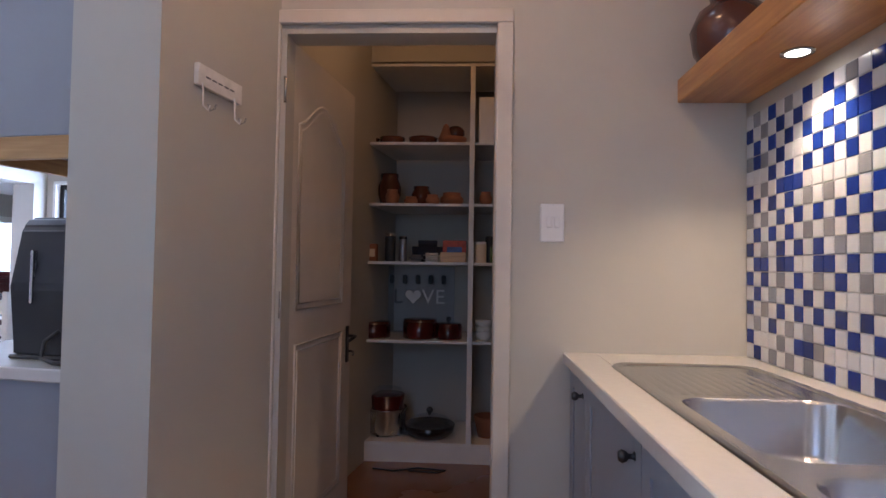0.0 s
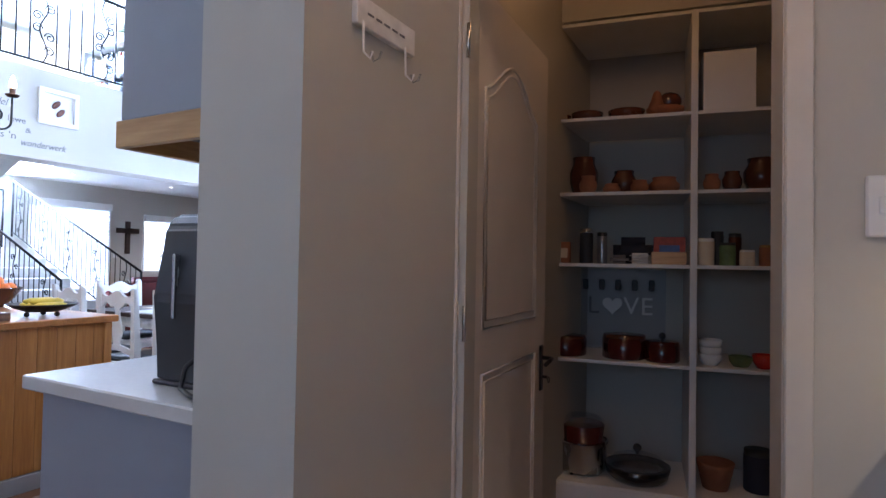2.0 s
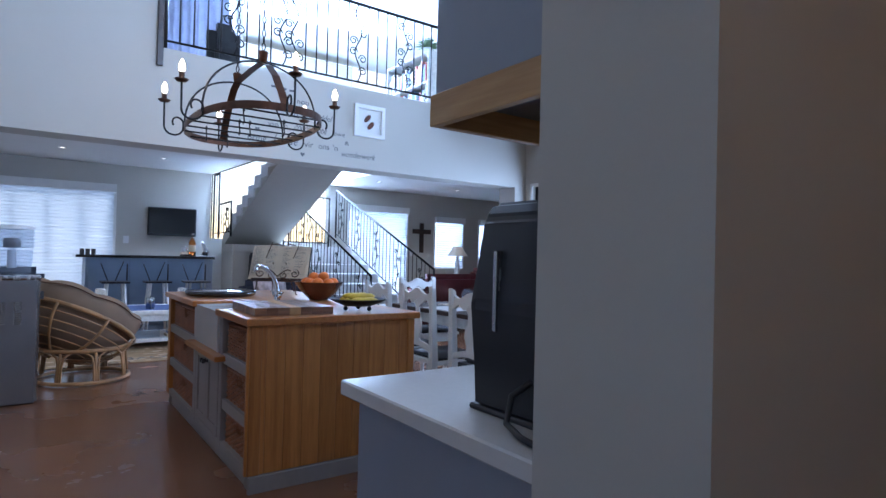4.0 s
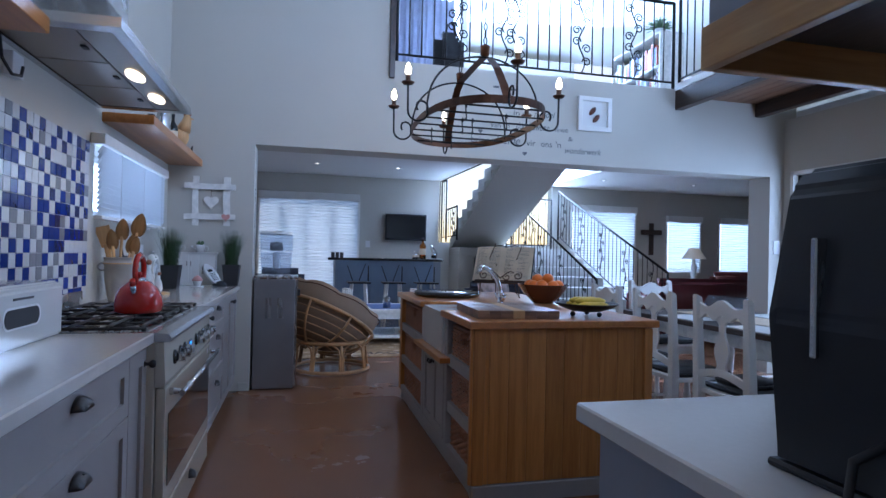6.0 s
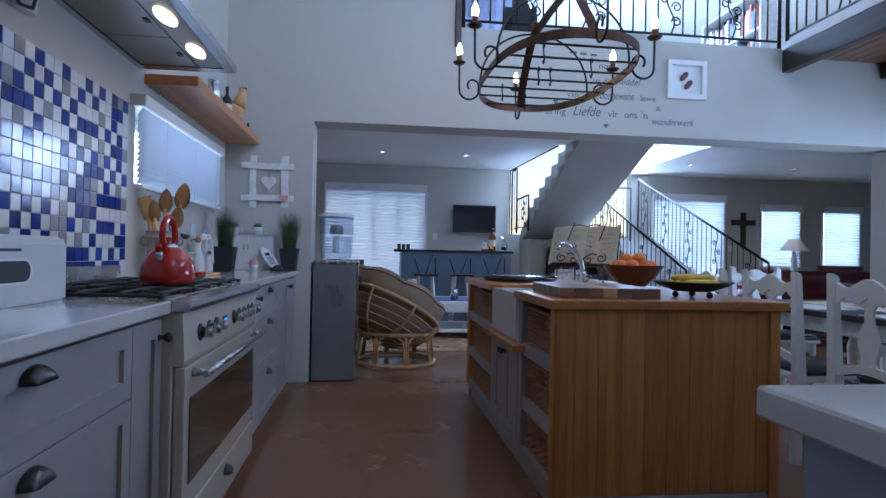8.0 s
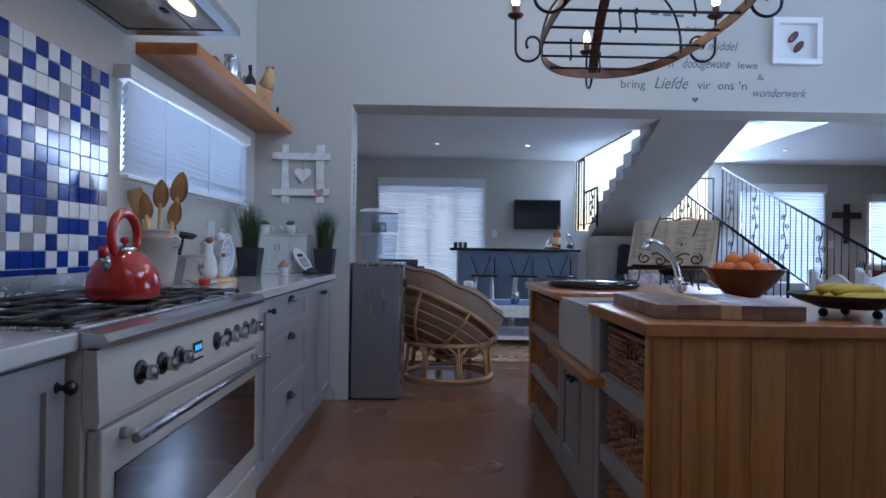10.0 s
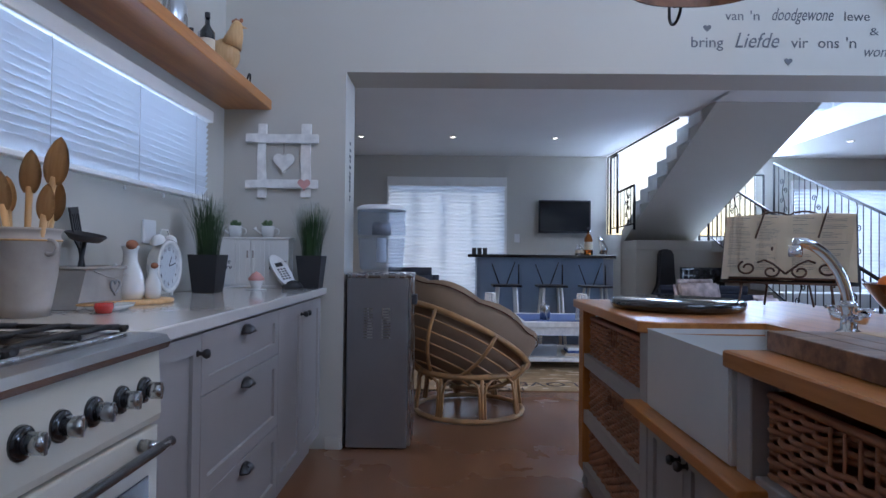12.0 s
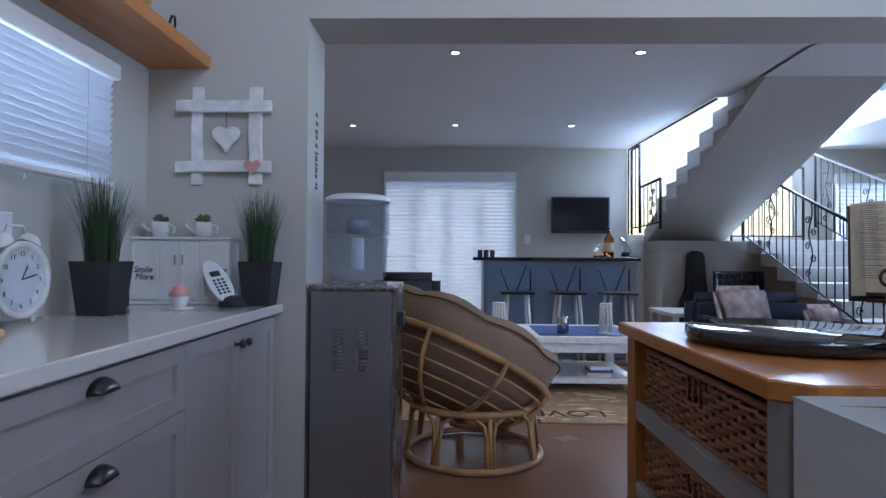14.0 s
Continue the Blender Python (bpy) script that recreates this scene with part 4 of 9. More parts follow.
def basket(x0, x1, z0, z1):
    """A woven drawer basket seen from its front and rim."""
    t = thing("basket", "red-brown wicker basket in an open compartment of the island", "basket", ((x0 + x1) / 2, 3.75, z0), group="baskets of the island")
    y0, y1 = FYI + 0.034, FYI + 0.40
    bm = B()
    rows = int((z1 - z0) / 0.0155)
    cols = int((x1 - x0) / 0.036)
    for r in range(rows):
        z = z0 + 0.008 + r * 0.0155
        pts = []
        for c in range(cols * 4 + 1):
            xx = x0 + (x1 - x0) * c / (cols * 4)
            ph = math.sin(math.pi * (c / 4 + r % 2)) * 2.0
            hx = abs(xx - (x0 + x1) / 2) < 0.060 and z > z1 - 0.070 and z < z1 - 0.018
            pts.append((xx, y0 + (0.030 if hx else 0.0) - 0.0036 * ph, z + 0.0008 * math.sin(c * 0.9 + r)))
        tube(bm, pts, 0.0068, 5)
    for c in range(cols + 1):
        xx = x0 + (x1 - x0) * c / cols
        tube(bm, [(xx, y0, z0), (xx, y0, z1)], 0.0035, 5)
    part("woven_front", bm, "wicker", t, "woven wicker front")
    bm = B()
    tube(bm, [(x0, y0, z1), (x1, y0, z1), (x1, y1, z1), (x0, y1, z1)], 0.009, 6, True)
    tube(bm, [(x0, y0, z0 + 0.006), (x1, y0, z0 + 0.006)], 0.008, 6)
    part("rim", bm, "wicker", t, "thick wicker rim")
    bm = B()
    box(bm, x0, x0 + 0.008, y0, y1, z0, z1)
    box(bm, x1 - 0.008, x1, y0, y1, z0, z1)
    box(bm, x0, x1, y1 - 0.008, y1, z0, z1)
    box(bm, x0, x1, y0 + 0.03, y1, z0, z0 + 0.01)
    part("sides", bm, "wicker", t)
    return t


for x0, x1 in ((-4.97, -4.56), (-4.55, -4.15), (-3.415, -2.935)):
    if x0 == -4.97:
        continue
    for z0, z1 in ((0.632, 0.80), (0.372, 0.545), (0.132, 0.29)):
        basket(x0 - (0.365 if x0 == -4.55 else 0.0), x1, z0, z1)

# ---- water dispenser ----
wd = thing("water_dispenser", "grey steel water cooler with a clear filter tank on top", "water dispenser", (-5.60, 2.47, 0))
DX0, DX1, DY0, DY1 = -5.80, -5.45, 2.305, 2.645
part("cabinet", box(B(), DX0, DX1, DY0, DY1, 0.01, 0.955, 0.008), "greysteel", wd)
part("front_trim", box(B(), DX0, DX1 - 0.01, DY1, DY1 + 0.02, 0.02, 0.955, 0.006), "steel", wd)
part("top_cover", box(B(), DX0, DX1 + 0.01, DY0 - 0.005, DY1 + 0.025, 0.955, 0.982, 0.01), "steel", wd)
for cx in (2.40, 2.50):
    bm = B()
    for i in range(11):
        box(bm, DX1, DX1 + 0.003, cx, cx + 0.05, 0.62 + i * 0.016, 0.627 + i * 0.016)
    part("vent", bm, "steel", wd, "louvred vent slots")
part("tap", box(B(), -5.64, -5.56, DY1 + 0.02, DY1 + 0.045, 0.80, 0.86, 0.006), "blackmat", wd, "black tap")
bm = B()
c_ = (-5.62, 2.475, 0.985)
lathe(bm, [(0.10, 0.0), (0.118, 0.012), (0.128, 0.03), (0.138, 0.20), (0.135, 0.20), (0.124, 0.03), (0.112, 0.016), (0, 0.014)], c_, 32)
part("lower_tank", bm, "plastic", wd, "clear plastic lower tank")
bm = B()
lathe(bm, [(0, 0.20), (0.130, 0.205), (0.142, 0.215), (0.142, 0.365), (0.138, 0.365), (0.138, 0.22), (0, 0.215)], c_, 32)
part("upper_tank", bm, "plastic", wd, "clear plastic upper tank")
bm = B()
lathe(bm, [(0.146, 0.360), (0.146, 0.375), (0.12, 0.388), (0.02, 0.392), (0, 0.40)], c_, 32)
part("lid", bm, "plasticw", wd, "pale plastic lid")
bm = B()
lathe(bm, [(0, 0.215), (0.055, 0.218), (0.058, 0.26), (0.05, 0.29), (0, 0.295)], c_, 20)
part("filter_dome", bm, "greysteel", wd, "grey ceramic filter dome")
bm = B()
lathe(bm, [(0, 0.20), (0.028, 0.198), (0.03, 0.06), (0, 0.055)], c_, 16)
part("filter_candle", bm, "plasticw", wd)

# ---- stairs ----
st = thing("staircase", "two-flight painted staircase with a plastered grey underside", "staircase", (-9, 6.3, 0))
def nosing1(x):
    return 0.9 + (-9.1 - x) * 0.44
n1 = 9
bm = B()
rise = 1.33 / n1
run = (9.98 - 6.95) / n1
for i in range(n1):
    xa = -6.95 - i * run
    part("step", box(B(), xa - run - 0.02, xa, 6.36, 7.40, i * rise + (0 if i == 0 else 0.0), (i + 1) * rise, 0.004), "step", st, "pale stone step")
part("landing", box(B(), BX, -9.97, 5.36, 7.40, 1.20, 1.33, 0.004), "wall", st)
bm = B()
box(bm, -9.97, -9.90, 6.36, 7.4, 0, 1.19)
bm2 = B()
prism(bm2, [(-10.64, 1.283), (-7.66, 2.55), (-7.66, 2.76), (-10.64, 1.49)], 5.36, 6.34, 1)
part("flight_slab", bm2, "wall", st, "grey plastered sloping stair underside")
bm.free()
n2 = 8
for i in range(n2):
    x0 = -10.1 + i * 0.305
    zt = 1.85 + i * 0.130
    part("step", box(B(), x0, x0 + 0.32, 5.345, 6.33, zt - 0.19, zt, 0.003), "step", st)
single("wall_under_stairs", box(B(), BX, -9.978, 5.362, 7.398, 0, 1.20), "wall", "greige wall under the landing", "", kind="structure")

def rail(parent_label, p0, p1, height, name="stair_railing", step=0.115, orn=6, base=None, cat="railing", group=""):
    """Upright bars between a sloping foot rail and hand rail, with scrolled bars set in."""
    t = thing(name, parent_label, cat, p0, group=group)
    p0, p1 = Vector(p0), Vector(p1)
    up = Vector((0, 0, height))
    L = (Vector((p1.x, p1.y, 0)) - Vector((p0.x, p0.y, 0))).length
    bm = B()
    tube(bm, [p0 + up, p1 + up], 0.016, 6)
    part("handrail", bm, "iron", t, "black iron handrail")
    bm = B()
    tube(bm, [p0 + Vector((0, 0, 0.08)), p1 + Vector((0, 0, 0.08))], 0.010, 6)
    part("foot_rail", bm, "iron", t)
    n = int(L / step)
    d = (p1 - p0) / n
    flat = Vector((d.x, d.y, 0)).normalized()
    for i in range(n + 1):
        q = p0 + d * i
        bm = B()
        if i % orn == orn // 2:
            pts = []
            for k in range(25):
                f = k / 24
                pts.append(q + Vector((0, 0, 0.08 + (height - 0.08) * f)) + flat * 0.028 * math.sin(f * math.pi * 4))
            tube(bm, pts, 0.007, 5)
            for c, s in ((0.22, 1), (0.38, -1), (0.52, 1), (0.66, -1), (0.80, 1)):
                o = q + Vector((0, 0, height * c))
                pts = []
                for k in range(15):
                    a = k / 14 * math.pi * 2.6
                    rr = 0.042 * (1 - k / 14 * 0.72)
                    pts.append(o + flat * s * (0.045 - rr * math.cos(a)) + Vector((0, 0, rr * math.sin(a))))
                tube(bm, pts, 0.006, 5)
            part("scroll_baluster", bm, "iron", t, "scrolled wrought-iron baluster")
        else:
            r_ = 0.017 if i in (0, n) else 0.007
            tube(bm, [q + Vector((0, 0, 0.0 if i in (0, n) else 0.08)), q + up], r_, 6 if r_ > 0.01 else 4)
            part("baluster", bm, "iron", t)
    return t


rail("black wrought-iron stair railing with scrolls on the lower flight", (-6.90, 6.33, 0.02), (-10.0, 6.33, 1.33), 0.90)
rail("black wrought-iron railing with scrolls on the stair's outer side", (-7.0, 7.42, 0.10), (-10.40, 7.42, 1.52), 0.92)
rail("tall black wrought-iron panel with scrolls beside the bright opening", (-10.60, 5.19, 1.43), (-10.30, 5.20, 1.43), 1.10)
rail("low black iron railing at the foot of the bright opening", (-10.28, 5.20, 1.43), (-9.62, 5.22, 1.45), 0.57)
rail("black wrought-iron railing across the stair landing", (-10.45, 7.3, 1.33), (-10.45, 6.4, 1.33), 0.95)

# ---- sliding door blind, tall blinds, windows of the far wall ----
def tall_blind(y0, y1, z0, z1, label, slat=0.025, name="pleated_blind"):
    t = thing(name, label, "blind", (BX, (y0 + y1) / 2, z0))
    part("pelmet", box(B(), BX, BX + 0.09, y0 - 0.03, y1 + 0.03, z1 - 0.13, z1, 0.004), "white", t, "white pelmet box")
    bm = B()
    z, i = z1 - 0.13, 0
    while z > z0:
        zz = max(z0, z - slat)
        a, b = (0.030, 0.042) if i % 2 else (0.042, 0.030)
        vs = [bm.verts.new(p) for p in ((BX + a, y0, z), (BX + a, y1, z), (BX + b, y1, zz), (BX + b, y0, zz))]
        bm.faces.new(vs)
        z, i = zz, i + 1
    bmesh.ops.remove_doubles(bm, verts=bm.verts[:], dist=0.0005)
    bmesh.ops.solidify(bm, geom=bm.faces[:], thickness=0.001)
    part("pleats", bm, "roller", t, "translucent white pleats")
    part("bottom_rail", box(B(), BX + 0.02, BX + 0.05, y0, y1, z0 - 0.02, z0, 0.003), "white", t)
    for yy in (y0 - 0.02, y1 + 0.02):
        part("side_trim", box(B(), BX, BX + 0.03, yy - 0.02, yy + 0.02, z0 - 0.02 if z0 > 0.5 else 0.0, z1 - 0.13, 0.002), "white", t)
    return t


def window(name, y0, y1, z0, z1, bars, label, door=False):
    w = thing(name, label, "", (BX - 0.1, (y0 + y1) / 2, z0))
    w["kind"] = "structure"
    bm = B()
    e = 0.05
    box(bm, BX - 0.13, BX - 0.08, y0, y0 + e, z0, z1)
    box(bm, BX - 0.13, BX - 0.08, y1 - e, y1, z0, z1)
    box(bm, BX - 0.13, BX - 0.08, y0 + e, y1 - e, z0, z0 + e)
    box(bm, BX - 0.13, BX - 0.08, y0 + e, y1 - e, z1 - e, z1)
    for b in bars[0]:
        box(bm, BX - 0.125, BX - 0.085, b - 0.025, b + 0.025, z0 + e, z1 - e)
    for b in bars[1]:
        box(bm, BX - 0.122, BX - 0.088, y0 + e, y1 - e, b - 0.02, b + 0.02)
    part("window_frame", bm, "white", w)
    p = part("pane", box(B(), BX - 0.108, BX - 0.102, y0 + e, y1 - e, z0 + e, z1 - e), "glass", w)
    p.visible_shadow = False


window("window_2", 1.964, 3.69, 0.0, 2.20, ((2.40, 2.83, 3.26), ()), "white-framed sliding patio door behind a pleated blind")
window("window_3", 7.82, 9.21, 0.0, 2.21, ((8.5,), (1.2,)), "white-framed glazed door behind a pleated blind")
window("window_4", 9.95, 10.72, 0.95, 2.07, ((10.33,), (1.5,)), "white-framed lounge window with glazing bars")
window("window_5", 11.20, 11.95, 0.95, 2.07, ((11.57,), (1.5,)), "white-framed lounge window with glazing bars")
tall_blind(1.99, 3.66, 0.03, 2.235, "white pleated blind over the sliding patio door")
tall_blind(7.84, 9.19, 0.03, 2.23, "white pleated blind over the glazed lounge door")
tall_blind(9.96, 10.71, 0.95, 2.09, "white blind over a lounge window")
tall_blind(11.21, 11.94, 0.95, 2.09, "white blind over a lounge window")

# glass patio door of the dining side
w = thing("window_6", "dark-framed glass patio door of the dining side", "", (-4.4, NY, 0))
w["kind"] = "structure"
bm = B()
for a, b, c, d in ((-5.32, -5.26, 0, 2.12), (-3.51, -3.45, 0, 2.12), (-5.26, -3.51, 2.06, 2.12), (-5.26, -3.51, 0, 0.06), (-4.42, -4.36, 0.06, 2.06)):
    box(bm, a, b, NY + 0.05, NY + 0.11, c, d, 0.003)
part("window_frame", bm, "iron", w, "dark window frame")
for a, b in ((-5.26, -4.42), (-4.36, -3.51)):
    p = part("pane", box(B(), a, b, NY + 0.075, NY + 0.081, 0.06, 2.06), "glass", w)
    p.visible_shadow = False
bm = B()
box(bm, -5.36, -5.32, NY - 0.012, NY, 0, 2.16, 0.002)
box(bm, -5.36, -3.41, NY - 0.012, NY, 2.12, 2.16, 0.002)
structure("trim", bm, "white")

# ---- lounge things ----
tv = thing("television", "black flat television on the lounge wall", "television", (BX + 0.05, 4.53, 1.44))
part("case", box(B(), BX + 0.03, BX + 0.075, 4.155, 4.905, 1.44, 1.915, 0.006), "blackmat", tv)
part("screen", box(B(), BX + 0.075, BX + 0.078, 4.175, 4.885, 1.475, 1.895), "screen", tv, "glossy dark screen")
part("wall_bracket", box(B(), BX, BX + 0.03, 4.43, 4.63, 1.6, 1.75), "blackmat", tv)
single("light_switch", box(B(), BX, BX + 0.012, 3.81, 3.89, 1.30, 1.42, 0.003), "plasticw", "white light switch beside the patio door", "light switch")
single("light_switch", box(B(), BX, BX + 0.012, 9.30, 9.38, 1.20, 1.32, 0.003), "plasticw", "white light switch beside the lounge door", "light switch")
single("light_switch", box(B(), WX + 0.0, WX + 0.012, 7.62, 7.70, 1.28, 1.42, 0.003), "plasticw", "white light switch by the wide opening", "light switch")
cr = thing("cross", "dark wooden cross on the lounge wall", "cross", (BX, 9.585, 1.28))
part("upright", box(B(), BX + 0.002, BX + 0.03, 9.535, 9.635, 1.28, 1.925, 0.003), "darkwood", cr)
part("crossbar", box(B(), BX + 0.004, BX + 0.034, 9.35, 9.82, 1.69, 1.79, 0.003), "darkwood", cr)


def downlight(x, y, on=True):
    t = thing("downlight", "small round lit ceiling downlight", "downlight", (x, y, LC), group="lounge downlights")
    bm = B()
    lathe(bm, [(0.030, 0.0), (0.045, -0.001), (0.046, -0.006), (0.03, -0.008)], (x, y, LC), 20)
    part("ring", bm, "steel", t)
    bm = B()
    lathe(bm, [(0, -0.004), (0.030, -0.005)], (x, y, LC), 16)
    part("lamp", bm, "led", t, "lit lamp")
    if on:
        spot("downlight_lamp", (x, y, LC - 0.012), (x, y, 0), 26, (1, 0.9, 0.78), 110)


for x, y in ((-7.11, 2.9), (-7.11, 4.2), (-9.36, 1.767), (-9.34, 2.90), (-9.36, 4.16), (-9.4, 9.6), (-9.4, 7.8)):
    downlight(x, y)

# bar counter
br = thing("bar_counter", "blue-grey panelled bar counter with a dark top", "bar counter", (-9.9, 4.05, 0))
part("body", box(B(), -10.1, -9.5, 3.22, 4.80, 0.0, 1.08, 0.004), "barblue", br)
part("top", box(B(), -10.2, -9.42, 3.10, 4.94, 1.08, 1.118, 0.004), "blackgloss", br, "dark polished top")
for i in range(3):
    bm = box(B(), -9.5, -9.488, 3.25 + i * 0.52, 3.25 + i * 0.52 + 0.49, 0.08, 1.06, 0.003)
    part("front_panel", bm, "barblue", br)
part("side_cupboard", box(B(), -10.1, -9.52, 4.80, 4.93, 0, 1.07, 0.004), "cabdark", br, "grey side cupboard")
bm = B()
for sy in (3.55, 4.08, 4.60):
    s_ = thing("bar_stool", "white bar stool with a dark seat and crossed wire back", "bar stool", (-9.1, sy, 0), group="bar stools")
    part("seat", box(B(), -9.27, -8.95, sy - 0.17, sy + 0.17, 0.735, 0.76, 0.006), "iron", s_, "dark seat")
    for ax in (-1, 1):
        for ay in (-1, 1):
            bb = B()
            tube(bb, [(-9.11 + ax * 0.11, sy + ay * 0.10, 0.735), (-9.11 + ax * 0.15, sy + ay * 0.15, 0.0)], 0.018, 4)
            part("leg", bb, "white", s_)
    bb = B()
    tube(bb, [(-9.26, sy - 0.15, 0.25), (-8.96, sy - 0.15, 0.25), (-8.96, sy + 0.15, 0.25), (-9.26, sy + 0.15, 0.25)], 0.010, 5, True)
    part("footrest", bb, "white", s_)
    bb = B()
    tube(bb, [(-9.27, sy - 0.16, 1.0), (-9.27, sy - 0.07, 0.755)], 0.007, 5)
    tube(bb, [(-9.27, sy + 0.12, 1.03), (-9.27, sy + 0.02, 0.755)], 0.007, 5)
    tube(bb, [(-9.27, sy + 0.165, 1.0), (-9.27, sy + 0.165, 0.74)], 0.009, 5)
    part("back", bb, "iron", s_, "dark wire back")
bm.free()

# bottles and small things on the bar
def bottle(x, y, z, r, h, glassm, label, cap="inkdark"):
    t = thing("bottle", label, "bottle", (x, y, z))
    bm = B()
    lathe(bm, [(0, 0), (r, 0.003), (r, h * 0.62), (r * 0.35, h * 0.76), (r * 0.3, h * 0.93), (0, h * 0.93)], (x, y, z), 16)
    part("glass_body", bm, glassm, t)
    bm = B()
    lathe(bm, [(r * 0.36, h * 0.9), (r * 0.36, h), (0, h)], (x, y, z), 12)
    part("cap", bm, cap, t)
    bm = B()
    lathe(bm, [(r * 1.02, h * 0.2), (r * 1.02, h * 0.48)], (x, y, z), 16)
    part("bottle_label", bm, "paper", t)
    return t


bottle(-9.7, 4.66, 1.118, 0.055, 0.36, "amber", "tall amber spirit bottle on the bar")
for i, (yy, h) in enumerate(((4.50, 0.13), (4.55, 0.15), (4.58, 0.12))):
    bottle(-9.62 - 0.05 * i, yy, 1.118, 0.03, h, "chrome", "small silver flask on the bar", "chrome")
bm = B()
tube(bm, [(-9.75, 4.86, 1.13), (-9.75, 4.87, 1.2), (-9.75, 4.83, 1.3), (-9.75, 4.80, 1.36)], [0.05, 0.055, 0.035, 0.015], 12)
single("swan_jug", bm, "chrome", "curved chrome drinks jug on the bar", "jug")
for i in range(3):
    single("photo_cube", box(B(), -9.7, -9.66, 3.16 + i * 0.07, 3.215 + i * 0.07, 1.118, 1.20, 0.003), "blackmat", "small dark ornament on the bar's end", "ornament", group="ornaments on the bar")

# coffee table
ct = thing("coffee_table", "white two-tier wooden coffee table with books below", "coffee table", (-8.2, 3.85, 0))
part("top", box(B(), -8.65, -7.72, 3.15, 4.45, 0.42, 0.47, 0.005), "oldwhite", ct)
part("apron", box(B(), -8.6, -7.76, 3.2, 4.4, 0.34, 0.42), "oldwhite", ct)
part("lower_shelf", box(B(), -8.6, -7.76, 3.2, 4.4, 0.09, 0.13, 0.004), "oldwhite", ct)
for xx in (-8.6, -7.77):
    for yy in (3.2, 4.38):
        part("leg", box(B(), xx - 0.035, xx + 0.035, yy - 0.035, yy + 0.035, 0, 0.42, 0.004), "oldwhite", ct)
part("runner", box(B(), -8.5, -7.80, 3.6, 4.4, 0.471, 0.475), "dimblue", ct, "blue table runner")
for i, (yy, hh, cc, w_) in enumerate(((4.1, 0.03, "paper", 0.2), (4.12, 0.025, "dimblue", 0.19), (4.11, 0.03, "white", 0.17))):
    single("book", box(B(), -8.05, -7.84, yy - w_ / 2, yy + w_ / 2, 0.131 + sum((0.03, 0.025, 0.03)[:i]), 0.130 + sum((0.03, 0.025, 0.03)[:i + 1]), 0.002), cc, "flat book in a stack on the coffee table's lower shelf", "book", group="books under the coffee table")
single("plastic_box", box(B(), -8.1, -7.85, 3.62, 3.92, 0.131, 0.27, 0.008), "plastic", "clear plastic box on the coffee table's lower shelf", "box")
bm = B()
lathe(bm, [(0, 0), (0.05, 0), (0.05, 0.13), (0.047, 0.135), (0, 0.14)], (-7.95, 3.82, 0.475), 20)
ball(bm, (-7.95, 3.82, 0.625), 0.012, 8)
single("steel_canister", bm, "steel", "brushed steel canister with a lid on the coffee table", "canister")
for yy, r_ in ((4.18, 0.055), (3.28, 0.06)):
    t = thing("lantern", "white slatted candle lantern on the coffee table", "lantern", (-7.95, yy, 0.475))
    for k in range(14):
        a = k * 2 * math.pi / 14
        bb = B()
        tube(bb, [(-7.95 + r_ * math.cos(a), yy + r_ * math.sin(a), 0.48), (-7.95 + r_ * 0.8 * math.cos(a), yy + r_ * 0.8 * math.sin(a), 0.72)], 0.006, 4)
        part("slat", bb, "white", t)
    bb = B()
    lathe(bb, [(r_ * 1.1, 0), (r_ * 1.1, 0.012), (0, 0.012)], (-7.95, yy, 0.475), 16)
    lathe(bb, [(0, 0.24), (r_ * 0.86, 0.24), (r_ * 0.86, 0.255), (0, 0.255)], (-7.95, yy, 0.475), 16)
    part("rims", bb, "white", t)

# rug with printed words
rg = thing("rug", "brown and cream rug printed with words", "rug", (-7.6, 3.4, 0))
part("rug_body", box(B(), -9.0, -6.92, 2.5, 4.6, 0.001, 0.009, 0.002), "rugm", rg)
random.seed(5)
bm = B()
for i in range(150):
    x_, y_ = random.uniform(-8.9, -6.97), random.uniform(2.55, 4.5)
    w_, h_ = random.uniform(0.03, 0.16), random.choice((0.012, 0.02, 0.03))
    box(bm, x_, x_ + h_, y_, min(4.58, y_ + w_), 0.0091, 0.0101)
part("printed_bars", bm, "paper", rg, kind="stuff")
for wd_, sx_, sy_, sz_ in (("LOVE", -7.22, 3.98, 0.22), ("HOME", -7.0, 3.5, 0.15)):
    bm = letters(wd_, sz_, 0.0005)
    bm.transform(pose(sx_, sy_, 0.0108, 0, 0, -90) @ Matrix.Diagonal((1, 1, 1, 1)))
    part("printed_word", bm, "browngl", rg)

# armchairs and sofas
def padded(bm, x0, x1, y0, y1, z0, z1, r=0.06):
    b2 = B()
    box(b2, x0, x1, y0, y1, z0, z1)
    bmesh.ops.bevel(b2, geom=b2.edges[:], offset=r, segments=4, affect="EDGES")
    for f in b2.faces:
        f.smooth = True
    me = bpy.data.meshes.new("tmp")
    b2.to_mesh(me)
    b2.free()
    bm.from_mesh(me)
    bpy.data.meshes.remove(me)
    return bm


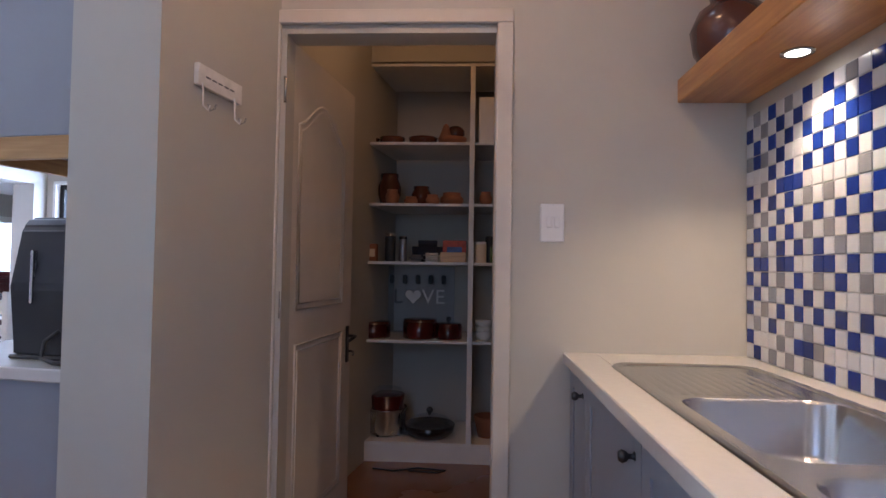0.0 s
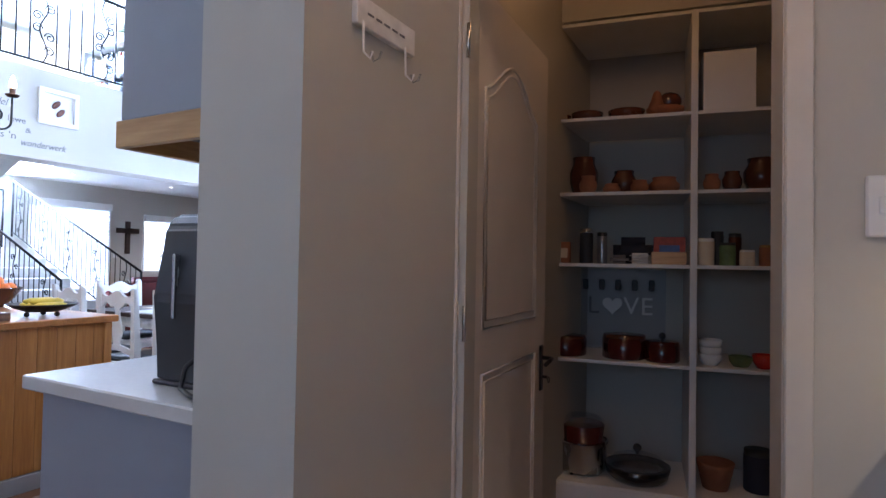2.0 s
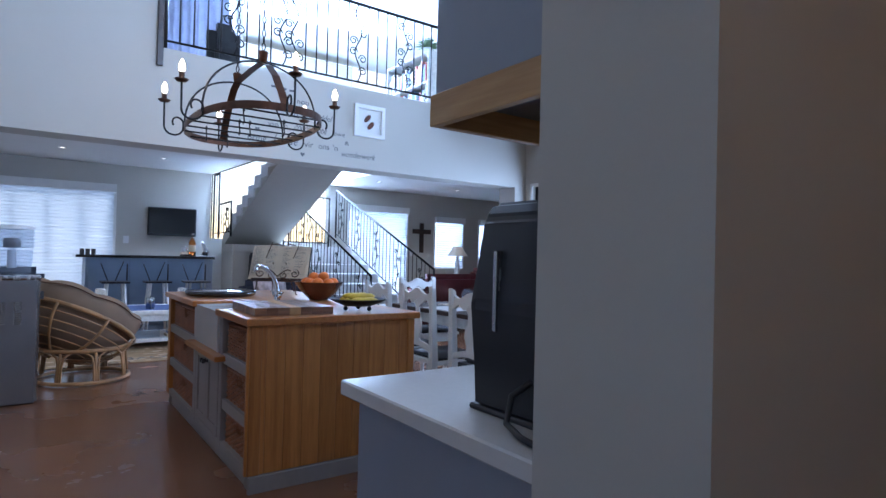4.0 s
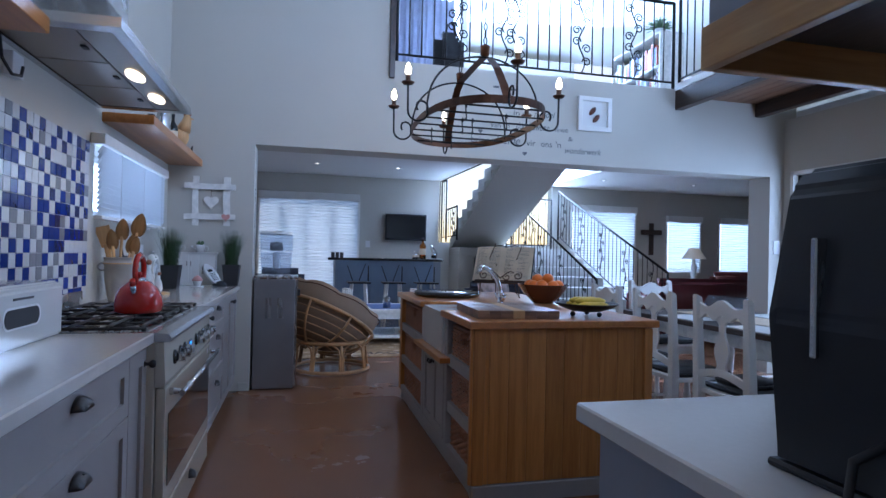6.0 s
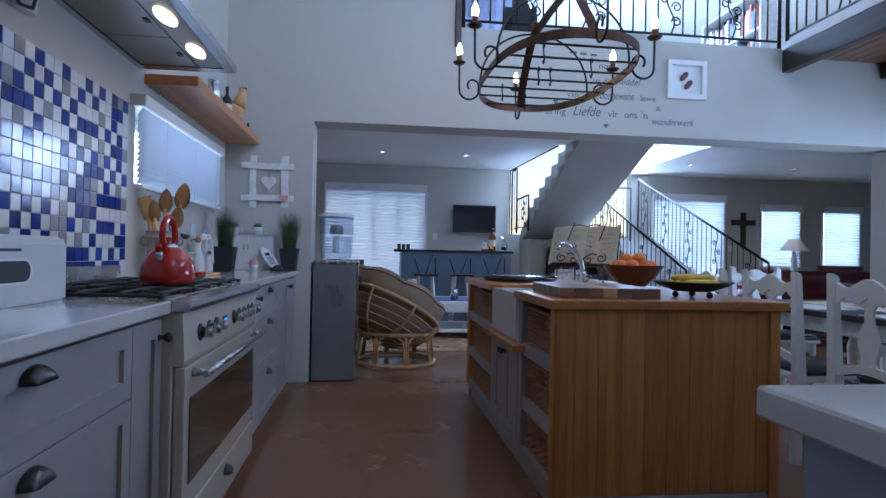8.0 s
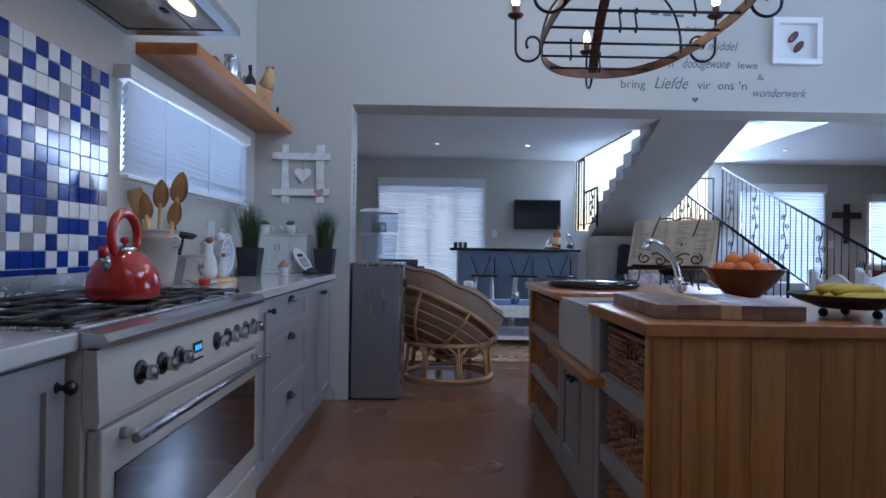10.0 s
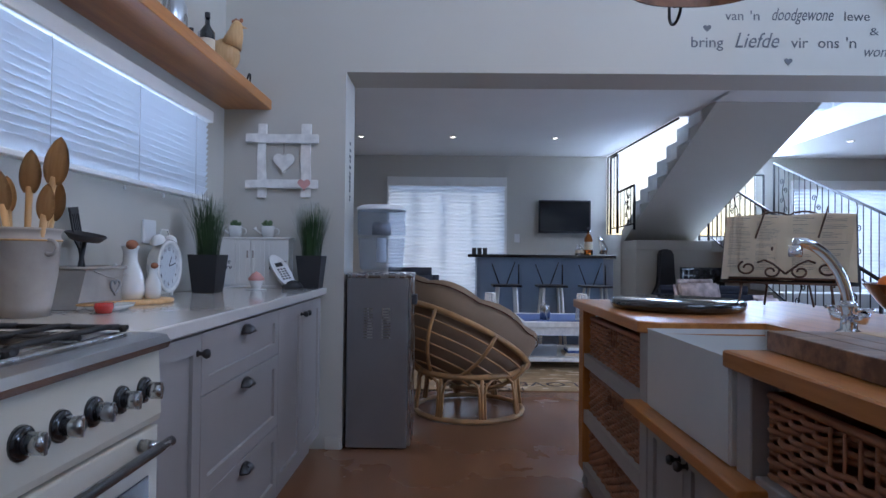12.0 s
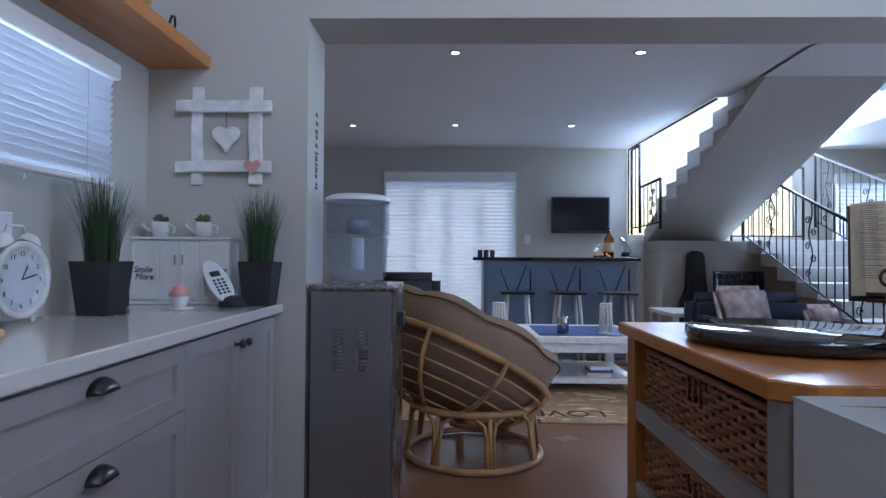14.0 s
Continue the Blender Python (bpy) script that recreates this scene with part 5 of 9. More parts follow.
def sofa(label, x0, x1, y0, y1, h, material, back, name="sofa", seats=2):
    """back: the side on which the backrest stands: 'x-' or 'x+' or 'y+'."""
    t = thing(name, label, "sofa" if seats > 1 else "armchair", ((x0 + x1) / 2, (y0 + y1) / 2, 0))
    part("base", padded(B(), x0, x1, y0, y1, 0.10, 0.42, 0.05), material, t)
    if back == "x-":
        part("backrest", padded(B(), x0, x0 + 0.24, y0, y1, 0.3, h, 0.09), material, t)
        arms = ((x0, x1, y0, y0 + 0.2), (x0, x1, y1 - 0.2, y1))
    elif back == "x+":
        part("backrest", padded(B(), x1 - 0.24, x1, y0, y1, 0.3, h, 0.09), material, t)
        arms = ((x0, x1, y0, y0 + 0.2), (x0, x1, y1 - 0.2, y1))
    else:
        part("backrest", padded(B(), x0, x1, y1 - 0.24, y1, 0.3, h, 0.09), material, t)
        arms = ((x0, x0 + 0.2, y0, y1), (x1 - 0.2, x1, y0, y1))
    for a in arms:
        part("armrest", padded(B(), *a, 0.3, h - 0.2, 0.07), material, t)
    for i in range(seats):
        a = y0 + 0.2 + (y1 - y0 - 0.4) * i / seats
        part("seat_cushion", padded(B(), x0 + 0.2, x1 - (0.2 if back == "x+" else 0.0), a, a + (y1 - y0 - 0.4) / seats, 0.38, 0.54, 0.05), material, t)
    for xx in (x0 + 0.08, x1 - 0.08):
        for yy in (y0 + 0.08, y1 - 0.08):
            part("leg", box(B(), xx - 0.03, xx + 0.03, yy - 0.03, yy + 0.03, 0, 0.12), "darkwood", t)
    return t


sofa("dark navy striped armchair by the stairs", -8.6, -7.75, 5.05, 6.15, 0.80, "navy", "x-", "armchair", 1)
sofa("dark navy armchair beside the patio door", -9.3, -8.5, 2.05, 2.75, 0.95, "navy", "x-", "armchair", 1)
sofa("oxblood leather sofa with its back to the dining table", -8.6, -7.7, 7.75, 9.7, 0.92, "redsofa", "x+", "sofa", 3)
sofa("oxblood leather armchair by the lounge windows", -9.9, -9.0, 10.3, 11.3, 0.98, "redsofa", "x-", "armchair", 1)
for i, (yy, tz, ry) in enumerate(((5.33, 0.72, -18), (6.0, 0.62, -25))):
    bm = padded(B(), -0.06, 0.06, -0.24 + 0.08 * i, 0.24 - 0.08 * i, -0.17 + 0.05 * i, 0.17 - 0.05 * i, 0.055)
    single("cushion", bm, "floral", "faded pink floral cushion on the navy armchair", "cushion", m=pose(0, 0, 0), group="floral cushions").matrix_basis = pose(-7.98, yy, tz, 0, ry, 8)
gt = thing("guitar_stand", "black guitar case standing against the stair wall", "guitar case", (-10.1, 5.72, 0))
bm = B()
prism(bm, [(5.50, 0.0), (5.95, 0.0), (5.97, 0.3), (5.86, 0.52), (5.82, 0.70), (5.80, 0.75), (5.795, 1.17), (5.74, 1.21), (5.66, 1.21), (5.62, 1.17), (5.63, 0.75), (5.60, 0.68), (5.48, 0.5), (5.46, 0.25)], -10.2, -10.05, 0)
bmesh.ops.bevel(bm, geom=bm.edges[:], offset=0.02, segments=2, affect="EDGES")
part("case", bm, "blackmat", gt)
sd = thing("side_table", "white side table beside the navy armchair", "side table", (-8.9, 4.95, 0))
part("top", box(B(), -9.3, -8.6, 4.98, 5.5, 0.55, 0.59, 0.004), "white", sd)
for xx in (-9.26, -8.64):
    for yy in (5.02, 5.46):
        part("leg", box(B(), xx - 0.025, xx + 0.025, yy - 0.025, yy + 0.025, 0, 0.55), "white", sd)
lt = thing("lattice_screen", "black lattice wooden box behind the armchair", "storage box", (-9.5, 5.9, 0))
bm = B()
box(bm, -9.5, -9.47, 5.75, 6.3, 0.6, 0.98)
part("panel", bm, "blackmat", lt)
bm = B()
for i in range(8):
    box(bm, -9.47, -9.46, 5.77 + i * 0.067, 5.79 + i * 0.067, 0.61, 0.97)
for i in range(5):
    box(bm, -9.46, -9.452, 5.76, 6.29, 0.63 + i * 0.08, 0.65 + i * 0.08)
part("lattice", bm, "blackgloss", lt)
part("base", box(B(), -9.6, -9.42, 5.7, 6.33, 0, 0.6), "blackmat", lt)

# table lamp by the lounge windows
tl = thing("table_lamp", "white turned table lamp with a pale cloth shade", "table lamp", (-9.7, 9.87, 0.82))
bm = B()
lathe(bm, [(0, 0), (0.09, 0), (0.09, 0.02), (0.04, 0.05), (0.06, 0.11), (0.035, 0.16), (0.05, 0.2), (0.055, 0.27), (0.03, 0.32), (0.04, 0.36), (0.015, 0.40), (0.012, 0.55), (0, 0.55)], (-9.7, 9.87, 0.82), 18)
part("base", bm, "white", tl)
bm = B()
lathe(bm, [(0.22, 0.40), (0.085, 0.60), (0.083, 0.60), (0.217, 0.40)], (-9.7, 9.87, 0.82), 24)
part("shade", bm, "shade", tl, "pale flared cloth shade")
et = thing("lamp_table", "dark lamp table behind the sofa", "side table", (-9.7, 10.0, 0))
part("top", box(B(), -9.95, -9.45, 9.62, 10.12, 0.78, 0.82, 0.004), "darkwood", et)
for xx in (-9.9, -9.5):
    for yy in (9.67, 10.07):
        part("leg", box(B(), xx - 0.02, xx + 0.02, yy - 0.02, yy + 0.02, 0, 0.78), "darkwood", et)

bm = B()
tube(bm, [(-10.64, 5.16, 1.43), (-10.64, 5.16, 2.545), (-8.25, 5.24, 2.545)], 0.012, 6)
single("opening_trim", bm, "iron", "black iron trim round the bright stair opening", "trim", (-9.5, 5.34, 1.5), kind="structure")
gt.matrix_basis = Matrix.Translation((0.26, 0, 0)) @ gt.matrix_basis
# ---- papasan chair ----
pc = thing("papasan_chair", "round rattan papasan chair with a thick taupe cushion", "chair", (-6.32, 3.02, 0))
cx, cy = -6.32, 3.02
bm = B()
tube(bm, arc((cx, cy, 0.022), 0.375, 0, 350, 35, "xy"), 0.018, 8, True)
part("floor_ring", bm, "rattan", pc)
bm = B()
tube(bm, arc((cx, cy, 0.30), 0.35, 0, 350, 35, "xy"), 0.020, 8, True)
part("top_ring", bm, "rattan", pc)
for k in range(8):
    a = radians(45 * k + 12)
    ca, sa = math.cos(a), math.sin(a)
    bm = B()
    tube(bm, [(cx + 0.375 * ca, cy + 0.375 * sa, 0.02), (cx + 0.355 * ca, cy + 0.355 * sa, 0.16), (cx + 0.35 * ca, cy + 0.35 * sa, 0.29)], 0.013, 7)
    for s in (-1, 1):
        a2 = a + s * 0.05
        a3 = a + s * 0.24
        tube(bm, [(cx + 0.378 * math.cos(a2), cy + 0.378 * math.sin(a2), 0.03), (cx + 0.358 * math.cos(a2), cy + 0.358 * math.sin(a2), 0.19), (cx + 0.354 * math.cos(a + s * 0.09), cy + 0.354 * math.sin(a + s * 0.09), 0.25), (cx + 0.35 * math.cos(a3), cy + 0.35 * math.sin(a3), 0.287)], 0.009, 6)
    part("leg", bm, "rattan", pc, "bent rattan leg")
nrm = Vector((-0.30, 0.40, 0.86)).normalized()
e1 = Vector((0, 0.86, -0.40)).normalized()
e1 = (e1 - nrm * e1.dot(nrm)).normalized()
e2 = nrm.cross(e1)
cc = Vector((-6.36, 2.94, 0.52))
R_, D_ = 0.53, 0.34


def bowl(a, f, extra=0.0):
    """A point of the bowl: a round the rim in degrees, f from its foot (0) to its rim (1)."""
    w_ = math.sin(f * math.pi / 2)
    d_ = math.cos(f * math.pi / 2)
    return cc + (e1 * math.cos(radians(a)) + e2 * math.sin(radians(a))) * (R_ + extra) * w_ - nrm * (D_ + extra) * d_


bm = B()
tube(bm, [bowl(a, 1) for a in range(0, 360, 8)], 0.020, 8, True)
part("bowl_rim", bm, "rattan", pc, "thick rattan rim")
for f in (0.30, 0.46, 0.60, 0.73, 0.87):
    bm = B()
    tube(bm, [bowl(a, f) for a in range(0, 360, 10)], 0.006, 6, True)
    part("bowl_hoop", bm, "rattan", pc, "thin rattan hoop")
for a in range(0, 360, 45):
    bm = B()
    tube(bm, [bowl(a + 20, f / 8, 0.010) for f in range(1, 9)], 0.013, 7)
    part("bowl_rib", bm, "rattan", pc, "rattan rib")
bm = B()
ncu = 48
rings = []
prof = [(0.05, -0.93, 0), (0.35, -0.88, 0), (0.6, -0.68, 0), (0.80, -0.42, 0), (0.94, -0.12, 0), (1.0, 0.12, 1), (1.03, 0.34, 1), (1.0, 0.52, 1), (0.88, 0.56, 1), (0.70, 0.38, 1), (0.45, 0.05, 1), (0.2, -0.18, 1), (0.03, -0.28, 1)]
for rr, hh, lob in prof:
    ring = []
    for k in range(ncu):
        a = 360 * k / ncu
        puff = 1 + (0.035 * abs(math.sin(radians(a * 4))) - 0.02) * (1 if rr > 0.5 else 0.2)
        u_ = (e1 * math.cos(radians(a)) + e2 * math.sin(radians(a)))
        ring.append(bm.verts.new(cc + u_ * R_ * 0.965 * rr * puff + nrm * hh * D_ * (1 + (0.16 * abs(math.sin(radians(a * 4))) if hh > 0 else 0))))
    rings.append(ring)
for a_, b_ in zip(rings, rings[1:]):
    for k in range(ncu):
        bm.faces.new((a_[k], a_[(k + 1) % ncu], b_[(k + 1) % ncu], b_[k])).smooth = True
bm.faces.new(rings[0][::-1])
bm.faces.new(rings[-1])
part("cushion", bm, "cushion", pc, "thick taupe tufted cushion")
bm = B()
tube(bm, [cc + (e1 * math.cos(radians(a)) + e2 * math.sin(radians(a))) * R_ * (0.99 + 0.035 * abs(math.sin(radians(a * 4)))) + nrm * D_ * (0.42 + 0.05 * abs(math.sin(radians(a * 4)))) for a in range(0, 360, 6)], 0.005, 5, True)
part("piping", bm, "browngl", pc, "dark piping")

# ---- pantry door and its frame ----
def sthing(name, label, category, at=(0, 0, 0), group=""):
    return thing(name, label, category, group=group, m=S @ pose(*at))


def spart(name, bm, material, parent, label="", kind=""):
    """A part given in the scullery's own frame."""
    bm.transform(S)
    return part(name, bm, material, parent, label, kind)


def ssingle(name, bm, material, label, category, at=(0, 0, 0), group=""):
    bm.transform(S)
    return single(name, bm, material, label, category, m=S @ pose(*at), group=group)


fr = sthing("door_1", "white painted pantry door frame", "")
fr["kind"] = "structure"
bm = B()
box(bm, -0.105, -0.030, -0.018, 0.0, -0.0, 2.092, 0.004)
box(bm, 0.770, 0.830, -0.018, 0.0, 0.0, 2.092, 0.004)
box(bm, -0.105, 0.830, -0.018, 0.0, 2.092, 2.145, 0.004)
spart("architrave", bm, "doorpaint", fr)
bm = B()
box(bm, -0.045, -0.028, 0.0, 0.135, 0.0, 2.09)
box(bm, 0.768, 0.785, 0.0, 0.135, 0.0, 2.09)
box(bm, -0.028, 0.768, 0.0, 0.135, 2.075, 2.095)
spart("jamb", bm, "doorpaint", fr)

DM = S @ pose(-0.022, 0.004, 0, 0, 0, 83)
dr = thing("door", "open cream moulded panel door with a dark lever handle", "door", m=DM)
bm = box(B(), 0, 0.82, 0, 0.038, 0.012, 2.065, 0.002)
part("leaf", bm, "doorpaint", dr, local=True)
for z0, z1, arch in ((1.02, 1.76, True), (0.16, 0.88, False)):
    for r_, off in ((0.0055, 0.0), (0.004, 0.024)):
        a, b = 0.15 + off, 0.68 - off
        pts = [(a, -0.001, z0 + off), (b, -0.001, z0 + off), (b, -0.001, z1 - off)]
        if arch:
            for k in range(1, 16):
                f = k / 16
                pts.append((b + (a - b) * f, -0.001, z1 - off + 0.13 * math.sin(math.pi * f) ** 1.6))
        pts.append((a, -0.001, z1 - off))
        bm = B()
        tube(bm, pts, r_, 6, True)
        part("moulding", bm, "doorpaint", dr, local=True)
hb = B()
box(hb, 0.745, 0.778, -0.010, 0.0, 0.72, 0.90, 0.004)
hd2 = part("handle_plate", hb, "pewter", dr, "dark pewter handle plate", local=True)
hb = B()
tube(hb, [(0.761, -0.002, 0.85), (0.761, -0.045, 0.85), (0.74, -0.055, 0.852), (0.65, -0.055, 0.842)], 0.008, 8)
part("lever", hb, "pewter", dr, "dark pewter lever", local=True)
hb = B()
tube(hb, [(0.761, -0.002, 0.775), (0.761, -0.03, 0.775)], 0.006, 8)
tube(hb, arc((0.761, -0.036, 0.765), 0.012, 0, 340, 12, "xz"), 0.002, 5, True)
part("key", hb, "pewter", dr, "small key in the lock", local=True)
for z in (1.80, 1.0, 0.2):
    hb = B()
    box(hb, 0.002, 0.036, -0.006, 0.0, z, z + 0.10, 0.001)
    tube(hb, [(0.0, -0.008, z), (0.0, -0.008, z + 0.10)], 0.006, 8)
    part("hinge", hb, "steel", dr, "steel hinge", local=True)

# hooks board
hk = thing("hook_board", "narrow white wooden board with clear hooks on the divider wall", "hook board", (-0.344, 3.49, 1.74))
bm = box(B(), -0.344, -0.328, 3.350, 3.578, 1.712, 1.775, 0.002)
part("plank", bm, "oldwhite", hk)
for yy in (3.368, 3.532):
    bm = B()
    tube(bm, [(-0.326, yy, 1.72), (-0.324, yy, 1.655), (-0.31, yy + 0.004, 1.64), (-0.305, yy + 0.006, 1.655)], 0.0025, 6)
    part("hook", bm, "plasticw", hk, "thin pale hook")
    bm = B()
    tube(bm, [(-0.338, yy + 0.045, 1.67), (-0.33, yy + 0.045, 1.65), (-0.318, yy + 0.047, 1.655), (-0.314, yy + 0.05, 1.67)], 0.003, 6)
    part("clear_hook", bm, "plastic", hk)
bm = B()
for i in range(5):
    box(bm, -0.328, -0.3272, 3.385 + i * 0.031, 3.407 + i * 0.031, 1.740, 1.745)
part("print", bm, "ink", hk, kind="stuff")

sw = sthing("light_switch", "white double rocker light switch on the scullery wall", "light switch", (0.975, 0, 1.36))
spart("plate", box(B(), 0.932, 1.019, -0.012, 0.0, 1.294, 1.433, 0.004), "plasticw", sw)
for a in (0.955, 0.982):
    spart("rocker", box(B(), a, a + 0.018, -0.016, -0.012, 1.345, 1.385, 0.002), "plasticw", sw)

# ---- sink counter ----
kb_ = sthing("base_cabinet", "grey painted sink cupboard with small dark knobs", "kitchen cabinet", (1.35, -1.4, 0))
spart("body", box(B(), 1.07, 1.66, -2.9, 0.0, 0.10, 0.70), "cabdark", kb_)
spart("rail", box(B(), 1.07, 1.09, -2.9, 0.0, 0.70, 0.86), "cabdark", kb_)
spart("plinth", box(B(), 1.12, 1.66, -2.9, 0.0, 0.0, 0.10), "cabdark", kb_)
DV = (-0.01, -0.30, -0.88, -1.40, -1.92, -2.44, -2.88)
for i in range(6):
    v0, v1 = DV[i], DV[i + 1]
    bm = B()
    box(bm, 1.05, 1.068, v1 + 0.002, v0 - 0.002, 0.11, 0.855, 0.002)
    d = spart("door", bm, "cabdark", kb_, "grey cupboard door")
    bm = B()
    for a, b in ((v0 - 0.06, v0 - 0.002), (v1 + 0.002, v1 + 0.06)):
        box(bm, 1.044, 1.05, a, b, 0.11, 0.855, 0.001)
    for a, b in ((0.11, 0.17), (0.795, 0.855)):
        box(bm, 1.044, 1.05, v1 + 0.06, v0 - 0.06, a, b)
    spart("door_frame", bm, "cabdark", d)
    bm = B()
    lathe(bm, [(0.0, 0.036), (0.010, 0.035), (0.015, 0.027), (0.012, 0.018), (0.006, 0.013), (0.006, 0.004), (0.011, 0.0), (0, 0)], (0, 0, 0), 14)
    bm.transform(Matrix.Translation((1.044, v1 + 0.05, 0.80)) @ Matrix.Rotation(-math.pi / 2, 4, "Y"))
    spart("knob", bm, "pewter", d, "dark pewter knob")

SU0, SU1, SV0, SV1 = 1.122, 1.565, -1.75, -0.235
ct = sthing("worktop", "cream laminate worktop round the steel sink", "worktop", (1.34, -1.4, 0.86))
bm = B()
box(bm, 1.02, SU0 + 0.012, -2.92, 0.0, 0.862, 0.90, 0.003)
box(bm, SU1 - 0.012, 1.66, -2.92, 0.0, 0.862, 0.90)
box(bm, SU0 + 0.012, SU1 - 0.012, SV1 - 0.012, 0.0, 0.862, 0.90)
box(bm, SU0 + 0.012, SU1 - 0.012, -2.92, SV0 + 0.012, 0.862, 0.90)
spart("slab", bm, "quartz", ct)


def rrect(u0, u1, v0, v1, r, n=6):
    pts = []
    for cu, cv, a0 in ((u1 - r, v1 - r, 0), (u0 + r, v1 - r, 90), (u0 + r, v0 + r, 180), (u1 - r, v0 + r, 270)):
        for k in range(n + 1):
            a = radians(a0 + 90 * k / n)
            pts.append((cu + r * math.cos(a), cv + r * math.sin(a)))
    return pts


def ringstrip(bm, loops, smooth=True):
    rs = [[bm.verts.new((p[0], p[1], z)) for p in pts] for pts, z in loops]
    n = len(rs[0])
    for a, b in zip(rs, rs[1:]):
        for k in range(n):
            bm.faces.new((a[k], a[(k + 1) % n], b[(k + 1) % n], b[k])).smooth = smooth
    return rs


sk = sthing("sink", "stainless steel double-bowl sink with a ribbed drainer", "sink", (1.35, -1.0, 0.9))
bm = B()
o = rrect(SU0, SU1, SV0, SV1, 0.07)
ringstrip(bm, [(o, 0.901), (rrect(SU0 + 0.004, SU1 - 0.004, SV0 + 0.004, SV1 - 0.004, 0.068), 0.908), (rrect(SU0 + 0.016, SU1 - 0.016, SV0 + 0.016, SV1 - 0.016, 0.06), 0.908), (rrect(SU0 + 0.022, SU1 - 0.022, SV0 + 0.022, SV1 - 0.022, 0.055), 0.9035)])
spart("rim", bm, "sinksteel", sk, "rounded steel rim")
bowls = ((-1.165, -0.71), (-1.66, -1.225))
bu0, bu1 = 1.165, 1.525
bm = B()
zt = 0.9035
def quad(u0, u1, v0, v1):
    bm.faces.new([bm.verts.new(p) for p in ((u0, v0, zt), (u1, v0, zt), (u1, v1, zt), (u0, v1, zt))])
quad(SU0 + 0.02, SU1 - 0.02, -0.705, SV1 - 0.022)
quad(SU0 + 0.02, bu0, SV0 + 0.02, -0.705)
quad(bu1, SU1 - 0.02, SV0 + 0.02, -0.705)
quad(bu0, bu1, -1.225, -1.165)
quad(bu0, bu1, SV0 + 0.02, -1.66)
quad(bu0, bu1, -0.71, -0.705)
for v0, v1 in bowls:   # corner fillets between the square cut and the bowl's rounded edge
    inner = rrect(bu0, bu1, v0, v1, 0.07)
    sq = []
    for (u, v) in inner:
        cu = bu1 if u > (bu0 + bu1) / 2 else bu0
        cv = v1 if v > (v0 + v1) / 2 else v0
        fu = abs(u - cu) < 0.0701 and abs(v - cv) < 0.0701
        sq.append((cu, cv) if fu else (u, v))
    ringstrip(bm, [(sq, zt), (inner, zt)], False)
bmesh.ops.remove_doubles(bm, verts=bm.verts[:], dist=0.0001)
bmesh.ops.dissolve_degenerate(bm, edges=bm.edges[:], dist=0.0001)
spart("deck", bm, "sinksteel", sk)
for v0, v1 in bowls:
    bm = B()
    L_ = [(rrect(bu0, bu1, v0, v1, 0.07), zt), (rrect(bu0 + 0.006, bu1 - 0.006, v0 + 0.006, v1 - 0.006, 0.066), zt - 0.01), (rrect(bu0 + 0.012, bu1 - 0.012, v0 + 0.012, v1 - 0.012, 0.064), zt - 0.12), (rrect(bu0 + 0.03, bu1 - 0.03, v0 + 0.03, v1 - 0.03, 0.055), zt - 0.148), (rrect(bu0 + 0.13, bu1 - 0.13, v0 + 0.17, v1 - 0.17, 0.03), zt - 0.155)]
    rs = ringstrip(bm, L_)
    bm.faces.new(rs[-1])
    bw = spart("bowl", bm, "sinksteel", sk, "deep steel bowl")
    bm = B()
    lathe(bm, [(0.042, 0.0), (0.038, 0.003), (0.02, 0.001), (0, 0.0)], ((bu0 + bu1) / 2, (v0 + v1) / 2, zt - 0.154), 20)
    spart("drain", bm, "steel", bw)
for i in range(11):
    u = SU0 + 0.055 + i * 0.030
    bm = B()
    rows_ = []
    for v_, hh_ in ((SV1 - 0.05, 0.0), (SV1 - 0.08, 0.0035), (-0.64, 0.0045), (-0.67, 0.003), (-0.68, 0.0)):
        rows_.append([bm.verts.new((u + 0.009 * k_, v_, zt + hh_ * (1 - k_ * k_))) for k_ in (-1, -0.5, 0, 0.5, 1)])
    for a_, b_ in zip(rows_, rows_[1:]):
        for k_ in range(4):
            bm.faces.new((a_[k_], b_[k_], b_[k_ + 1], a_[k_ + 1])).smooth = True
    spart("drainer_rib", bm, "sinksteel", sk)

# globe lamp under the pantry ceiling
pl = sthing("ceiling_lamp", "round white glass globe lamp under the pantry ceiling", "ceiling lamp", (0.45, 0.60, 2.72))
bm = B()
lathe(bm, [(0, 0), (0.06, 0), (0.06, -0.02), (0.04, -0.03), (0, -0.03)], (0.45, 0.60, 2.72), 20)
spart("base", bm, "white", pl)
p0 = S @ Vector((0.45, 0.60, 2.62))
d = bpy.data.lights.new("pantry_light", "POINT")
d.energy, d.color, d.shadow_soft_size = 1.5, (1.0, 0.54, 0.25), 0.06
new("pantry_light", d).matrix_basis = Matrix.Translation(p0)

